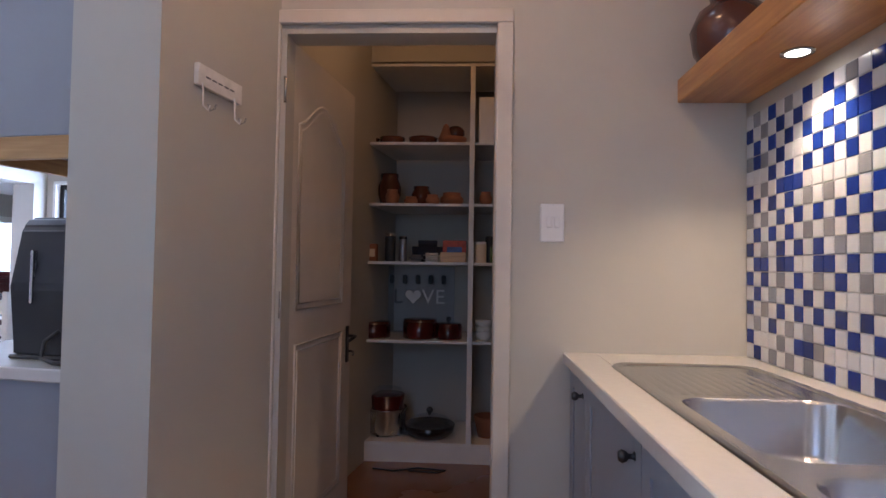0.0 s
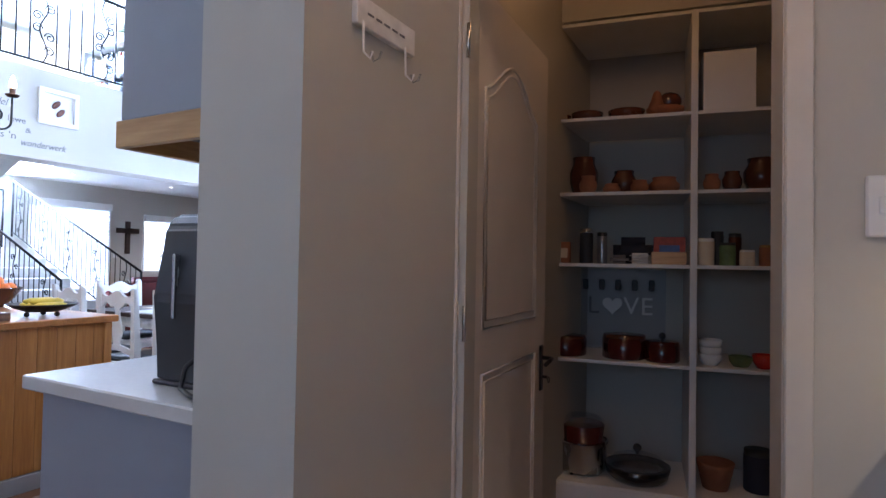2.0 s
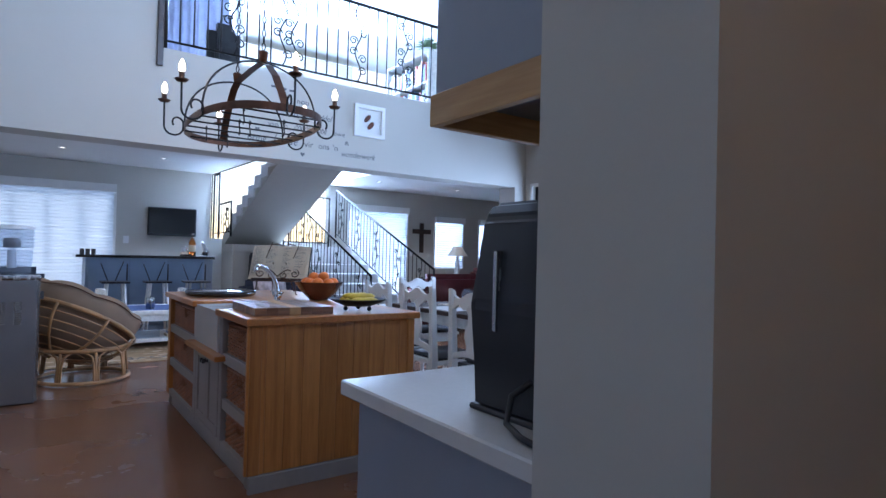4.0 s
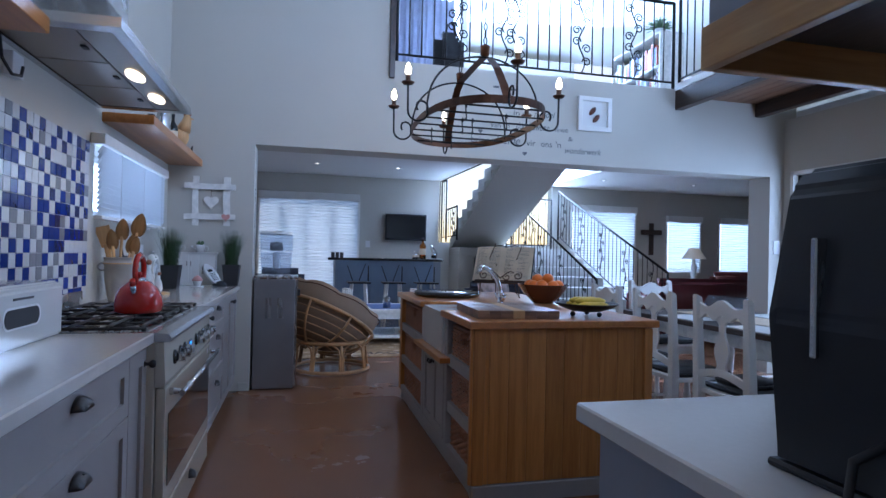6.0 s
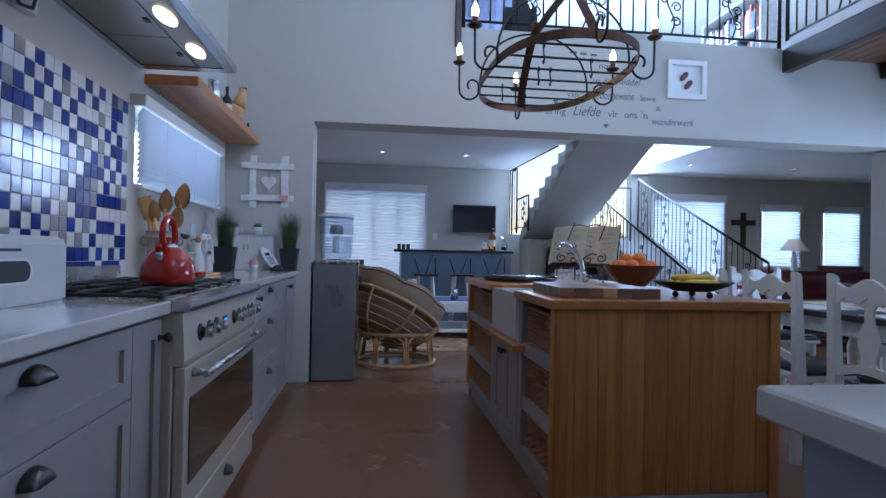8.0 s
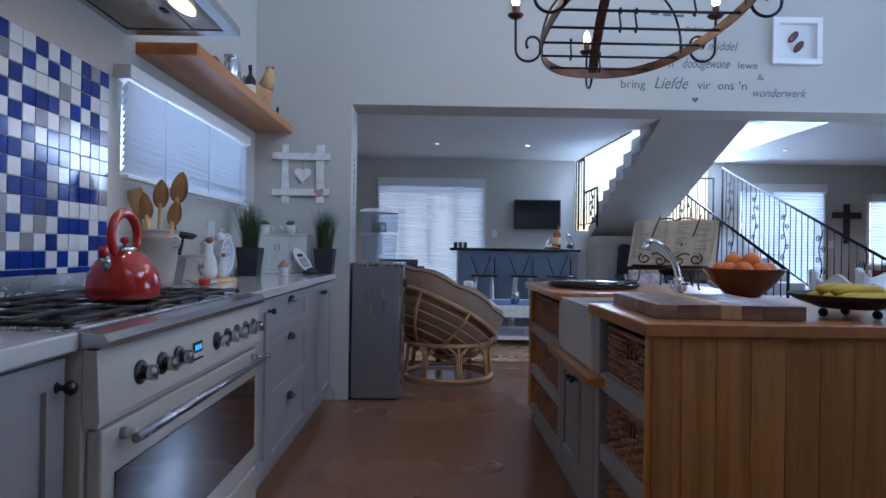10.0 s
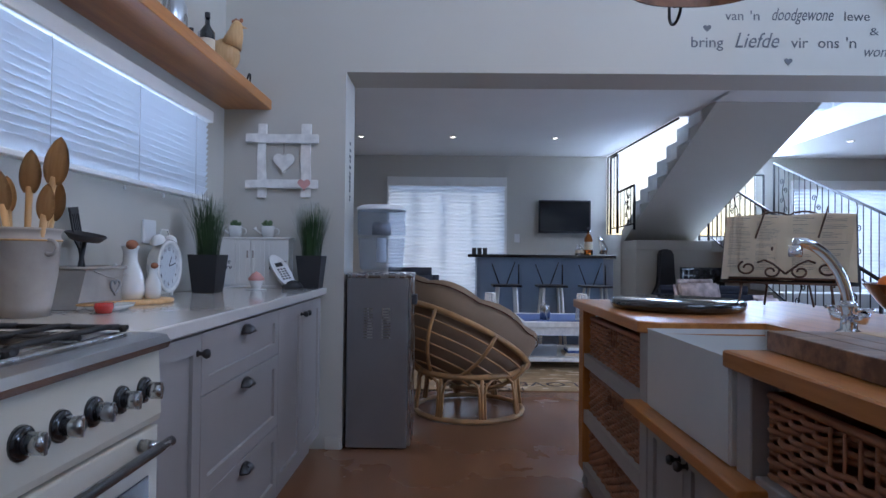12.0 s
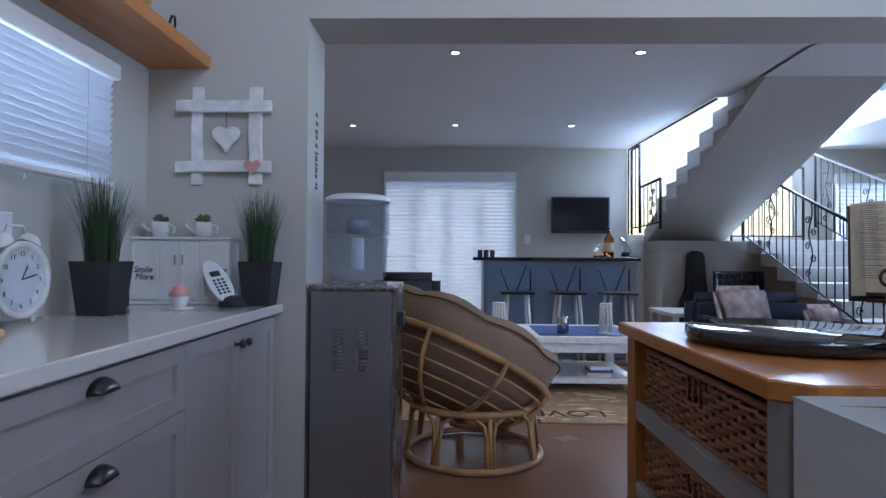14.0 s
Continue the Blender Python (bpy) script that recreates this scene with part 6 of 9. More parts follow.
# shelf with a lit lamp
sf = ssingle("floating_shelf", box(B(), 1.418, 1.672, -2.6, 0.0, 1.80, 1.885, 0.003), "piney", "thick orange pine floating shelf over the sink", "shelf", (1.5, -1.0, 1.8))
dl = sthing("downlight", "lit round downlight set in the shelf's underside", "downlight", (1.52, -0.62, 1.8))
for vv in (-0.50, -1.5):
    bm = B()
    lathe(bm, [(0.030, -0.001), (0.042, -0.002), (0.042, -0.007), (0.030, -0.006)], (1.565, vv, 1.80), 24)
    spart("ring", bm, "steel", dl)
    bm = B()
    lathe(bm, [(0, -0.004), (0.031, -0.005)], (1.565, vv, 1.80), 20)
    spart("lamp", bm, "led", dl, "lit warm lamp")
    p0 = S @ Vector((1.565, vv, 1.785))
    spot("shelf_light", p0, p0 + Vector((-0.10, 0, -1)), 12, (1.0, 0.78, 0.54), 118, 0.7, 0.03)
# Added warm fill for divider and pantry; no ceiling fitting is built for it.
for uu, vv, watts in ((0.45, -0.9, 7), (0.6, -2.6, 5)):
    p0 = S @ Vector((uu, vv, 2.95))
    d = bpy.data.lights.new("scullery_light", "POINT")
    d.energy, d.color, d.shadow_soft_size = watts, (1.0, 0.58, 0.31), 0.08
    ob_ = new("scullery_light", d)
    ob_.matrix_basis = Matrix.Translation(p0)
bm = B()
lathe(bm, [(0, 0), (0.09, 0.0), (0.115, 0.04), (0.125, 0.11), (0.10, 0.17), (0.06, 0.20), (0.065, 0.23), (0.09, 0.27), (0.085, 0.32), (0.04, 0.36), (0, 0.365)], (1.53, -0.17, 1.885), 24)
for sx in (-1, 1):
    ball(bm, (1.53 + 0.06 * sx, -0.22, 2.17), 0.03, 10)
ball(bm, (1.49, -0.28, 2.14), 0.035, 10)
ssingle("pottery_figure", bm, "browngl", "glossy dark brown pottery figure on the sink shelf", "ornament", (1.53, -0.17, 1.885))

# ---- pantry shelving ----
pv = 1.47
ps = sthing("pantry_shelving", "cream built-in pantry shelving with a middle upright", "shelving", (0.7, 1.7, 0))
spart("plinth", box(B(), -0.09, 1.66, pv, pv + 0.02, 0.0, 0.105), "white", ps)
for u0, u1 in ((-0.09, -0.055), (0.664, 0.696), (1.60, 1.66)):
    spart("upright", box(B(), u0, u1, pv, 2.0, 0.0, 2.47, 0.002), "white", ps)
for z in (0.12, 0.743, 1.229, 1.592, 1.975, 2.47):
    for u0, u1 in ((-0.055, 0.664), (0.696, 1.60)):
        spart("shelf", box(B(), u0, u1, pv + 0.004, 2.0, z - 0.018, z, 0.002), "white", ps)
spart("top_panel", box(B(), -0.09, 1.66, pv, pv + 0.02, 2.48, 2.72), "wall", ps)
PZ = (0.12, 0.743, 1.229, 1.592, 1.975)


def jar(u, v, lvl, r, h, material, name, label, cat, lid=None, profile=None, lidlabel=""):
    t = sthing(name, label, cat, (u, v, PZ[lvl]))
    prof = profile or [(0, 0), (r * 0.95, 0.0), (r, 0.006), (r, h * 0.86), (r * 0.9, h * 0.9), (0, h * 0.9)]
    bm = B()
    lathe(bm, prof, (u, v, PZ[lvl]), 20)
    spart("body", bm, material, t)
    if lid:
        bm = B()
        lathe(bm, [(r * 0.96, h * 0.88), (r * 0.96, h), (0, h)], (u, v, PZ[lvl]), 18)
        spart("lid", bm, lid, t, lidlabel)
    return t


def bowlp(r, h):
    return [(0, 0), (r * 0.6, 0), (r * 0.9, h * 0.45), (r, h), (r * 0.93, h), (r * 0.82, h * 0.5), (0, h * 0.15)]


def potp(r, h):
    return [(0, 0), (r * 0.7, 0), (r * 1.0, h * 0.35), (r * 1.02, h * 0.6), (r * 0.75, h * 0.85), (r * 0.8, h), (r * 0.7, h), (0, h * 0.8)]


def crate(u0, u1, v0, v1, lvl, h, material, name, label, cat, stripe=None):
    t = sthing(name, label, cat, ((u0 + u1) / 2, v0, PZ[lvl]))
    spart("carton", box(B(), u0, u1, v0, v1, PZ[lvl] + 0.001, PZ[lvl] + h, 0.003), material, t)
    if stripe:
        spart("printed_label", box(B(), u0 + (u1 - u0) * 0.18, u1 - (u1 - u0) * 0.18, v0 - 0.001, v0, PZ[lvl] + h * 0.25, PZ[lvl] + h * 0.7), stripe, t)
    return t


for u, r, h in ((0.02, 0.055, 0.05), (0.16, 0.085, 0.055), (0.36, 0.095, 0.055)):
    jar(u, 1.62, 4, r, h, "browngl", "bowl", "low dark brown pottery bowl on the pantry's top shelf", "bowl", profile=bowlp(r, h))
jar(0.55, 1.62, 4, 0.085, 0.055, "clay", "serving_dish", "brown basket dish on the pantry's top shelf", "dish", profile=bowlp(0.095, 0.055))
hen = sthing("hen_ornament", "orange and brown pottery hen ornament", "ornament", (0.55, 1.6, PZ[4]))
bm = B()
ball(bm, (0.57, 1.6, PZ[4] + 0.085), 0.055, 14, 1.1, 0.8, 0.9)
spart("body", bm, "browngl", hen)
bm = B()
lathe(bm, [(0, 0), (0.05, 0.02), (0.03, 0.07), (0.018, 0.11), (0, 0.125)], (0.51, 1.58, PZ[4] + 0.02), 12)
spart("head", bm, "clay", hen)
crate(0.72, 0.95, 1.50, 1.80, 4, 0.29, "white", "storage_tin", "tall cream storage tin on the pantry shelf", "tin")
for u, r, h, m_ in ((0.0, 0.05, 0.23, "browngl"), (0.14, 0.075, 0.21, "browngl"), (0.17, 0.045, 0.10, "clay"), (0.29, 0.045, 0.055, "clay"), (0.35, 0.065, 0.13, "browngl"), (0.43, 0.045, 0.07, "clay"), (0.55, 0.075, 0.09, "clay"), (0.77, 0.04, 0.09, "clay"), (0.86, 0.045, 0.10, "browngl"), (1.0, 0.08, 0.17, "browngl")):
    jar(u, 1.60 + (0.07 if r > 0.06 else 0), 3, r, h, m_, "pot", "%s pottery pot on a pantry shelf" % ("dark glazed" if m_ == "browngl" else "plain terracotta"), "pot", profile=potp(r, h))
crate(-0.04, 0.02, 1.50, 1.56, 2, 0.115, "blackmat", "carton", "small black carton with a pale label", "carton", "paper")
crate(0.03, 0.09, 1.50, 1.56, 2, 0.11, "clay", "carton", "small orange and black carton with a label", "carton", "paper")
jar(0.17, 1.54, 2, 0.034, 0.18, "blackmat", "bottle", "dark sauce bottle with a silver neck", "bottle", "chrome")
jar(0.25, 1.54, 2, 0.026, 0.16, "greysteel", "spray_can", "slim grey spray can", "can", "blackmat")
bm = B()
padded(bm, 0.30, 0.50, 1.58, 1.72, PZ[2] + 0.002, PZ[2] + 0.14, 0.04)
ssingle("bag", bm, "navy", "soft dark navy bag on a pantry shelf", "bag", (0.4, 1.6, PZ[2]))
for z, m_ in ((0.0, "white"), (0.028, "white")):
    bm = B()
    padded(bm, 0.385, 0.485, 1.50, 1.57, PZ[2] + 0.001 + z, PZ[2] + 0.028 + z, 0.012)
    ssingle("cloth_pad", bm, m_, "folded cream cloth pad on a pantry shelf", "cloth", (0.43, 1.53, PZ[2] + z), group="stacked cloth pads")
bm = B()
padded(bm, 0.29, 0.38, 1.50, 1.57, PZ[2] + 0.001, PZ[2] + 0.045, 0.015)
ssingle("pouch", bm, "greysteel", "small grey pouch on a pantry shelf", "pouch", (0.33, 1.53, PZ[2]))
crate(0.50, 0.65, 1.58, 1.68, 2, 0.14, "dimred", "carton", "red and blue printed carton", "carton", "dimblue")
crate(0.49, 0.65, 1.49, 1.57, 2, 0.062, "palepine", "basket_tray", "low wooden tray basket on a pantry shelf", "tray")
for u, r, h, m_, l_ in ((0.74, 0.038, 0.13, "paper", "white"), (0.835, 0.036, 0.11, "succ", "blackmat"), (0.92, 0.034, 0.075, "paper", "white"), (1.0, 0.03, 0.10, "clay", "jarlid"), (0.80, 0.03, 0.17, "blackmat", "blackmat"), (0.88, 0.03, 0.16, "browngl", "blackmat"), (1.07, 0.035, 0.14, "clay", "white")):
    jar(u, 1.54 if h < 0.15 else 1.64, 2, r, h, m_, "jar", "lidded pantry jar with a wrapped label", "jar", l_)
jar(0.06, 1.62, 1, 0.11, 0.10, "darkred", "casserole_dish", "dark lidded casserole dish in the pantry", "casserole dish", "browngl")
jar(0.36, 1.62, 1, 0.11, 0.12, "darkred", "casserole_dish", "dark red casserole dish with a domed lid", "casserole dish", "browngl")
t = jar(0.545, 1.59, 1, 0.085, 0.10, "darkred", "saucepan", "dark red enamel saucepan with a lid and knob", "saucepan", "darkred")
bm = B()
ball(bm, (0.545, 1.59, PZ[1] + 0.125), 0.018, 10)
tube(bm, [(0.545, 1.59, PZ[1] + 0.09), (0.545, 1.59, PZ[1] + 0.12)], 0.007, 8)
spart("lid_knob", bm, "blackmat", t)
for k in range(3):
    jar(0.765, 1.57, 1, 0.055, 0.055, "porcelain", "bowl", "white porcelain bowl in a pantry stack", "bowl", profile=[(a, b + k * 0.035) for a, b in bowlp(0.055, 0.055)])
jar(0.90, 1.58, 1, 0.055, 0.05, "succ", "bowl", "small green glazed bowl in the pantry", "bowl", profile=bowlp(0.055, 0.05))
jar(1.0, 1.57, 1, 0.055, 0.065, "red", "bowl", "bright red pantry bowl", "bowl", profile=bowlp(0.055, 0.065))
lv = sthing("sign", "frosted glass sign reading LOVE leaning in the pantry", "sign", (0.33, 1.9, PZ[1]))
spart("glass_board", box(B(), 0.07, 0.57, 1.90, 1.906, PZ[1] + 0.001, 1.20), "plastic", lv)
for txt, u in (("L", 0.145), ("V", 0.345), ("E", 0.435)):
    bm = letters(txt, 0.14, 0.001)
    bm.transform(pose(u, 1.897, 0.945, 90, 0, 0))
    spart("letter", bm, "porcelain" if txt != "L" else "ink", lv, "pale letter")


def heart(size, n=28):
    pts = []
    for k in range(n):
        a = 2 * math.pi * k / n
        pts.append((16 * math.sin(a) ** 3 * size / 32, (13 * math.cos(a) - 5 * math.cos(2 * a) - 2 * math.cos(3 * a) - math.cos(4 * a)) * size / 32))
    return pts


bm = B()
prism(bm, [(0.285 + a, 0.995 + b) for a, b in heart(0.11)], 1.894, 1.898, 1)
spart("heart", bm, "porcelain", lv, "pale heart")
for k in range(5):
    spart("clip", box(B(), 0.12 + k * 0.09, 0.15 + k * 0.09, 1.894, 1.898, 1.08, 1.14, 0.004), "blackmat", lv, "dark clip")
sc = sthing("slow_cooker", "steel slow cooker with a dark red pot and glass lid", "slow cooker", (0.15, 1.65, PZ[0]))
bm = B()
lathe(bm, [(0, 0.015), (0.12, 0.015), (0.125, 0.03), (0.125, 0.15), (0.135, 0.16), (0.135, 0.17)], (0.15, 1.66, PZ[0]), 28)
spart("shell", bm, "steel", sc)
bm = B()
lathe(bm, [(0.12, 0.17), (0.105, 0.175), (0.115, 0.25), (0.11, 0.255), (0, 0.255)], (0.15, 1.66, PZ[0]), 28)
spart("pot", bm, "darkred", sc)
bm = B()
lathe(bm, [(0.12, 0.255), (0.115, 0.262), (0.09, 0.29), (0.02, 0.30), (0, 0.30)], (0.15, 1.66, PZ[0]), 28)
spart("lid", bm, "plastic", sc)
for a in (0, 120, 240):
    bm = B()
    lathe(bm, [(0, 0), (0.012, 0), (0.012, 0.016)], (0.15 + 0.09 * math.cos(radians(a)), 1.66 + 0.09 * math.sin(radians(a)), PZ[0]), 10)
    spart("foot", bm, "blackmat", sc)
jar(0.43, 1.64, 0, 0.155, 0.085, "blackgloss", "roasting_pan", "round black roasting pan with handles", "pan", profile=[(0, 0), (0.12, 0), (0.155, 0.03), (0.165, 0.075), (0.155, 0.078), (0.14, 0.035), (0, 0.02)])
t = jar(0.43, 1.64, 0, 0.13, 0.16, "plastic", "pan_lid", "domed glass pan lid with a black knob", "pan lid", profile=[(0.145, 0.08), (0.12, 0.11), (0.06, 0.13), (0, 0.135)])
bm = B()
ball(bm, (0.43, 1.64, PZ[0] + 0.16), 0.022, 12)
tube(bm, [(0.43, 1.64, PZ[0] + 0.13), (0.43, 1.64, PZ[0] + 0.155)], 0.009, 8)
spart("knob", bm, "blackmat", t)
jar(0.80, 1.66, 0, 0.085, 0.13, "clay", "flower_pot", "orange terracotta pot in the pantry", "pot", profile=[(0, 0), (0.06, 0), (0.085, 0.11), (0.09, 0.13), (0.08, 0.13), (0.05, 0.02), (0, 0.02)])
jar(1.0, 1.7, 0, 0.07, 0.20, "navy", "canister", "dark blue canister in the pantry", "canister", "blackmat")
bm = B()
tube(bm, [(0.12, 1.33, 0.006), (0.25, 1.30, 0.006), (0.38, 1.36, 0.006), (0.55, 1.33, 0.006), (0.50, 1.29, 0.006), (0.33, 1.31, 0.006)], 0.005, 6)
ssingle("cable", bm, "blackmat", "loose black cable on the pantry floor", "cable", (0.3, 1.33, 0))

# ---- loft edge, gallery and their railings ----
def level_rail(label, a, b, z0, z1, n, orn=(), t=None, normal=(1, 0, 0)):
    t = thing("railing", label, "railing", a)
    a, b = Vector(a), Vector(b)
    flat = (b - a).normalized()
    for z, r_ in ((z0, 0.011), (z1, 0.017)):
        bm = B()
        tube(bm, [(a.x, a.y, z), (b.x, b.y, z)], r_, 6)
        part("foot_rail" if z == z0 else "handrail", bm, "iron", t, "" if z == z0 else "black iron handrail")
    for i in range(n + 1):
        q = a + (b - a) * i / n
        bm = B()
        if i in orn:
            pts = [Vector((q.x, q.y, z0 + (z1 - z0) * k / 24)) + flat * 0.035 * math.sin(k / 24 * math.pi * 4) for k in range(25)]
            tube(bm, pts, 0.008, 5)
            for c, s in ((0.14, 1), (0.30, 1), (0.38, -1), (0.52, -1), (0.62, 1), (0.76, 1), (0.86, -1)):
                o = Vector((q.x, q.y, z0 + (z1 - z0) * c))
                pts = []
                for k in range(15):
                    ang = k / 14 * math.pi * 2.7
                    rr = 0.048 * (1 - k / 14 * 0.7)
                    pts.append(o + flat * s * (0.055 - rr * math.cos(ang)) + Vector((0, 0, rr * math.sin(ang))))
                tube(bm, pts, 0.007, 5)
            part("scroll_baluster", bm, "iron", t, "scrolled wrought-iron baluster")
        else:
            end = i in (0, n)
            tube(bm, [(q.x, q.y, LF if end else z0), (q.x, q.y, z1)], 0.018 if end else 0.008, 6 if end else 5)
            part("baluster", bm, "iron", t)
    return t


RX = WX - 0.06
level_rail("black wrought-iron loft railing with scrolled balusters", (RX, 3.50, LF), (RX, 6.40, LF), 3.035, 3.86, 25, (5, 9, 10, 16, 21))
level_rail("black wrought-iron gallery railing with scrolled balusters", (WX + 0.02, 6.42, LF), (-0.65, 6.42, LF), 3.05, 3.90, 42, (5, 11, 17, 23, 29, 35, 40))
structure("trim", box(B(), WX + 0.001, WX + 0.03, 3.425, 3.475, 2.785, 4.4, 0.004), "darkwood", "dark timber strip beside the loft opening")
single("fascia", box(B(), WX + 0.002, -0.52, 6.385, 6.405, 2.935, 3.0, 0.002), "white", "", "", kind="structure")
for nm, y0, y1 in (("gallery_beam", 6.385, 6.47), ("gallery_beam", 7.36, 7.45)):
    single(nm, box(B(), WX + 0.002, -0.52, y0, y1, 2.735, 2.932, 0.004), "darkwood", "dark-stained timber beam under the gallery", "beam", ((WX - 0.5) / 2, (y0 + y1) / 2, 2.735), group="gallery beams")
gc = thing("gallery_boards", "", "", (-3, 7, 2.86))
gc["kind"] = "structure"
bm = B()
y = 6.472
while y < 7.74:
    box(bm, WX + 0.002, -0.52, y, min(y + 0.118, 7.745), 2.875, 2.93, 0.003)
    y += 0.121
part("boards", bm, "brownboard", gc)

# things in the loft
bk = thing("bookcase", "low white loft bookcase with upright coloured books", "bookcase", (-6.72, 6.86, 2.84))
for z in (2.85, 3.17, 3.455, 3.85):
    part("shelf", box(B(), -7.24, -6.22, 6.70, 7.02, z, z + 0.025, 0.002), "oldwhite", bk)
for x in (-7.27, -6.22):
    part("side", box(B(), x, x + 0.03, 6.70, 7.02, 2.842, 3.875, 0.002), "oldwhite", bk)
for i in range(4):
    part("side_moulding", box(B(), -6.19, -6.185, 6.705 + i * 0.08, 6.775 + i * 0.08, 2.86, 3.86, 0.002), "oldwhite", bk)
part("back", box(B(), -7.24, -6.22, 7.02, 7.035, 2.842, 3.875), "oldwhite", bk)
random.seed(11)
for z, deep in ((3.195, 0.24), (3.48, 0.33)):
    x = -7.23
    while x < -6.28:
        w_ = random.uniform(0.018, 0.045)
        h_ = random.uniform(0.16, 0.24) if z < 3.4 else random.uniform(0.20, 0.30)
        single("book", box(B(), x, x + w_, 6.72, 6.90, z + 0.001, z + h_, 0.001), random.choice(["dimred", "dimblue", "paper", "blackmat", "darkred", "greysteel", "barblue", "navy", "dimred"]), "upright book on the loft bookcase", "book", (x, 6.8, z), group="books of the loft bookcase")
        x += w_ + 0.002
bm = B()
rnd = random.Random(31)
for i in range(70):
    a, e_ = rnd.uniform(0, 6.28), rnd.uniform(0.1, 1.4)
    p0 = Vector((-6.45, 6.85, 3.98))
    d_ = Vector((math.cos(a) * math.cos(e_), math.sin(a) * math.cos(e_), math.sin(e_)))
    tube(bm, [p0, p0 + d_ * 0.10, p0 + d_ * 0.19 + Vector((0, 0, -0.03))], [0.004, 0.008, 0.001], 4)
pp = thing("potted_plant", "small green leafy plant in a white pot on the loft bookcase", "potted plant", (-6.45, 6.85, 3.876))
part("foliage", bm, "succ", pp, "thin green leaves", kind="stuff")
bm = B()
lathe(bm, [(0, 0), (0.05, 0), (0.07, 0.11), (0.06, 0.11), (0, 0.09)], (-6.45, 6.85, 3.876), 18)
part("pot", bm, "porcelain", pp)
bp_ = thing("backpack", "large black backpack standing at the loft railing", "backpack", (-6.1, 4.15, 2.84))
part("body", padded(B(), -6.25, -6.0, 3.98, 4.30, 2.842, 3.52, 0.09), "blackmat", bp_)
part("pocket", padded(B(), -6.02, -5.92, 4.02, 4.26, 2.95, 3.25, 0.04), "blackmat", bp_)
bm = B()
tube(bm, [(-6.1, 4.1, 3.5), (-6.1, 4.12, 3.6), (-6.1, 4.18, 3.62), (-6.1, 4.2, 3.5)], 0.012, 6)
part("grab_handle", bm, "blackmat", bp_)
cu = thing("curtain", "blue-grey loft curtain hanging in folds", "curtain", (-8.85, 4.2, 2.84))
bm = B()
pts = []
n = 60
for i in range(n + 1):
    pts.append((-8.85 + 0.04 * math.sin(i * 1.1), 3.75 + 1.15 * i / n))
lo = [bm.verts.new((x_, y_, 2.85)) for x_, y_ in pts]
hi = [bm.verts.new((x_, y_, 5.1)) for x_, y_ in pts]
for i in range(n):
    bm.faces.new((lo[i], lo[i + 1], hi[i + 1], hi[i])).smooth = True
bmesh.ops.solidify(bm, geom=bm.faces[:], thickness=0.004)
part("cloth", bm, "curtaincloth", cu)
structure("trim", box(B(), -9.0, -8.9, 5.0, 5.12, 2.84, 5.2), "white")

# writing on the wall
def wall_text(txt, y0, y1, z, size, shear=0.0, nm="wall_lettering"):
    bm = letters(txt, size, 0.0008, shear)
    xs = [v.co.x for v in bm.verts]
    k = (y1 - y0) / (max(xs) - min(xs))
    bm.transform(pose(WX + 0.0015, y0, z, 90, 0, 90) @ Matrix.Diagonal((k, 1, 1, 1)) @ Matrix.Translation((-min(xs), 0, 0)))
    return bm


wt = thing("wall_lettering", "grey vinyl lettering about love on the wall over the opening", "wall decal", (WX, 4.8, 2.4))
for txt, y0, y1, z, size, sh in (
        ("bring", 4.212, 4.39, 2.262, 0.085, 0), ("Liefde", 4.455, 4.70, 2.262, 0.12, 0.35), ("vir", 4.765, 4.86, 2.262, 0.085, 0), ("ons", 4.915, 5.03, 2.262, 0.085, 0), ("'n", 5.07, 5.125, 2.262, 0.085, 0), ("wonderwerk", 5.17, 5.56, 2.215, 0.085, 0.35),
        ("van", 4.40, 4.50, 2.415, 0.075, 0), ("'n", 4.54, 4.59, 2.415, 0.075, 0), ("doodgewone", 4.66, 5.0, 2.415, 0.10, 0.35), ("lewe", 5.06, 5.20, 2.415, 0.075, 0), ("&", 5.20, 5.25, 2.335, 0.06, 0),
        ("in", 4.63, 4.69, 2.545, 0.07, 0), ("die", 4.72, 4.80, 2.545, 0.07, 0), ("middel", 4.84, 5.06, 2.545, 0.09, 0.35), ("nou", 4.68, 4.80, 2.675, 0.075, 0)):
    part("word", wall_text(txt, y0, y1, z, size, sh), "ink", wt, "grey vinyl word")
bm = B()
for i in range(3):
    box(bm, WX + 0.001, WX + 0.002, 4.42 + i * 0.09, 4.48 + i * 0.09, 2.79 - i * 0.006, 2.81 - i * 0.006)
part("unread_bars", bm, "ink", wt)
bm = B()
prism(bm, [(4.75 + a, 2.185 + b) for a, b in heart(0.045)], WX + 0.001, WX + 0.0022, 0)
prism(bm, [(4.30 + a, 2.37 + b) for a, b in heart(0.045)], WX + 0.001, WX + 0.0022, 0)
part("heart", bm, "ink", wt)
jt = thing("jamb_lettering", "dark vertical lettering on the opening's side", "wall decal", (-5.6, 2.285, 1.56))
bm = B()
random.seed(4)
z = 1.40
while z < 1.75:
    h_ = random.choice((0.012, 0.018, 0.026))
    box(bm, -5.635 + random.uniform(0, 0.012), -5.59 + random.uniform(-0.006, 0.006), 2.2852, 2.2865, z, z + h_)
    z += h_ + random.choice((0.006, 0.006, 0.02))
part("letter_bars", bm, "inkdark", jt, kind="stuff")

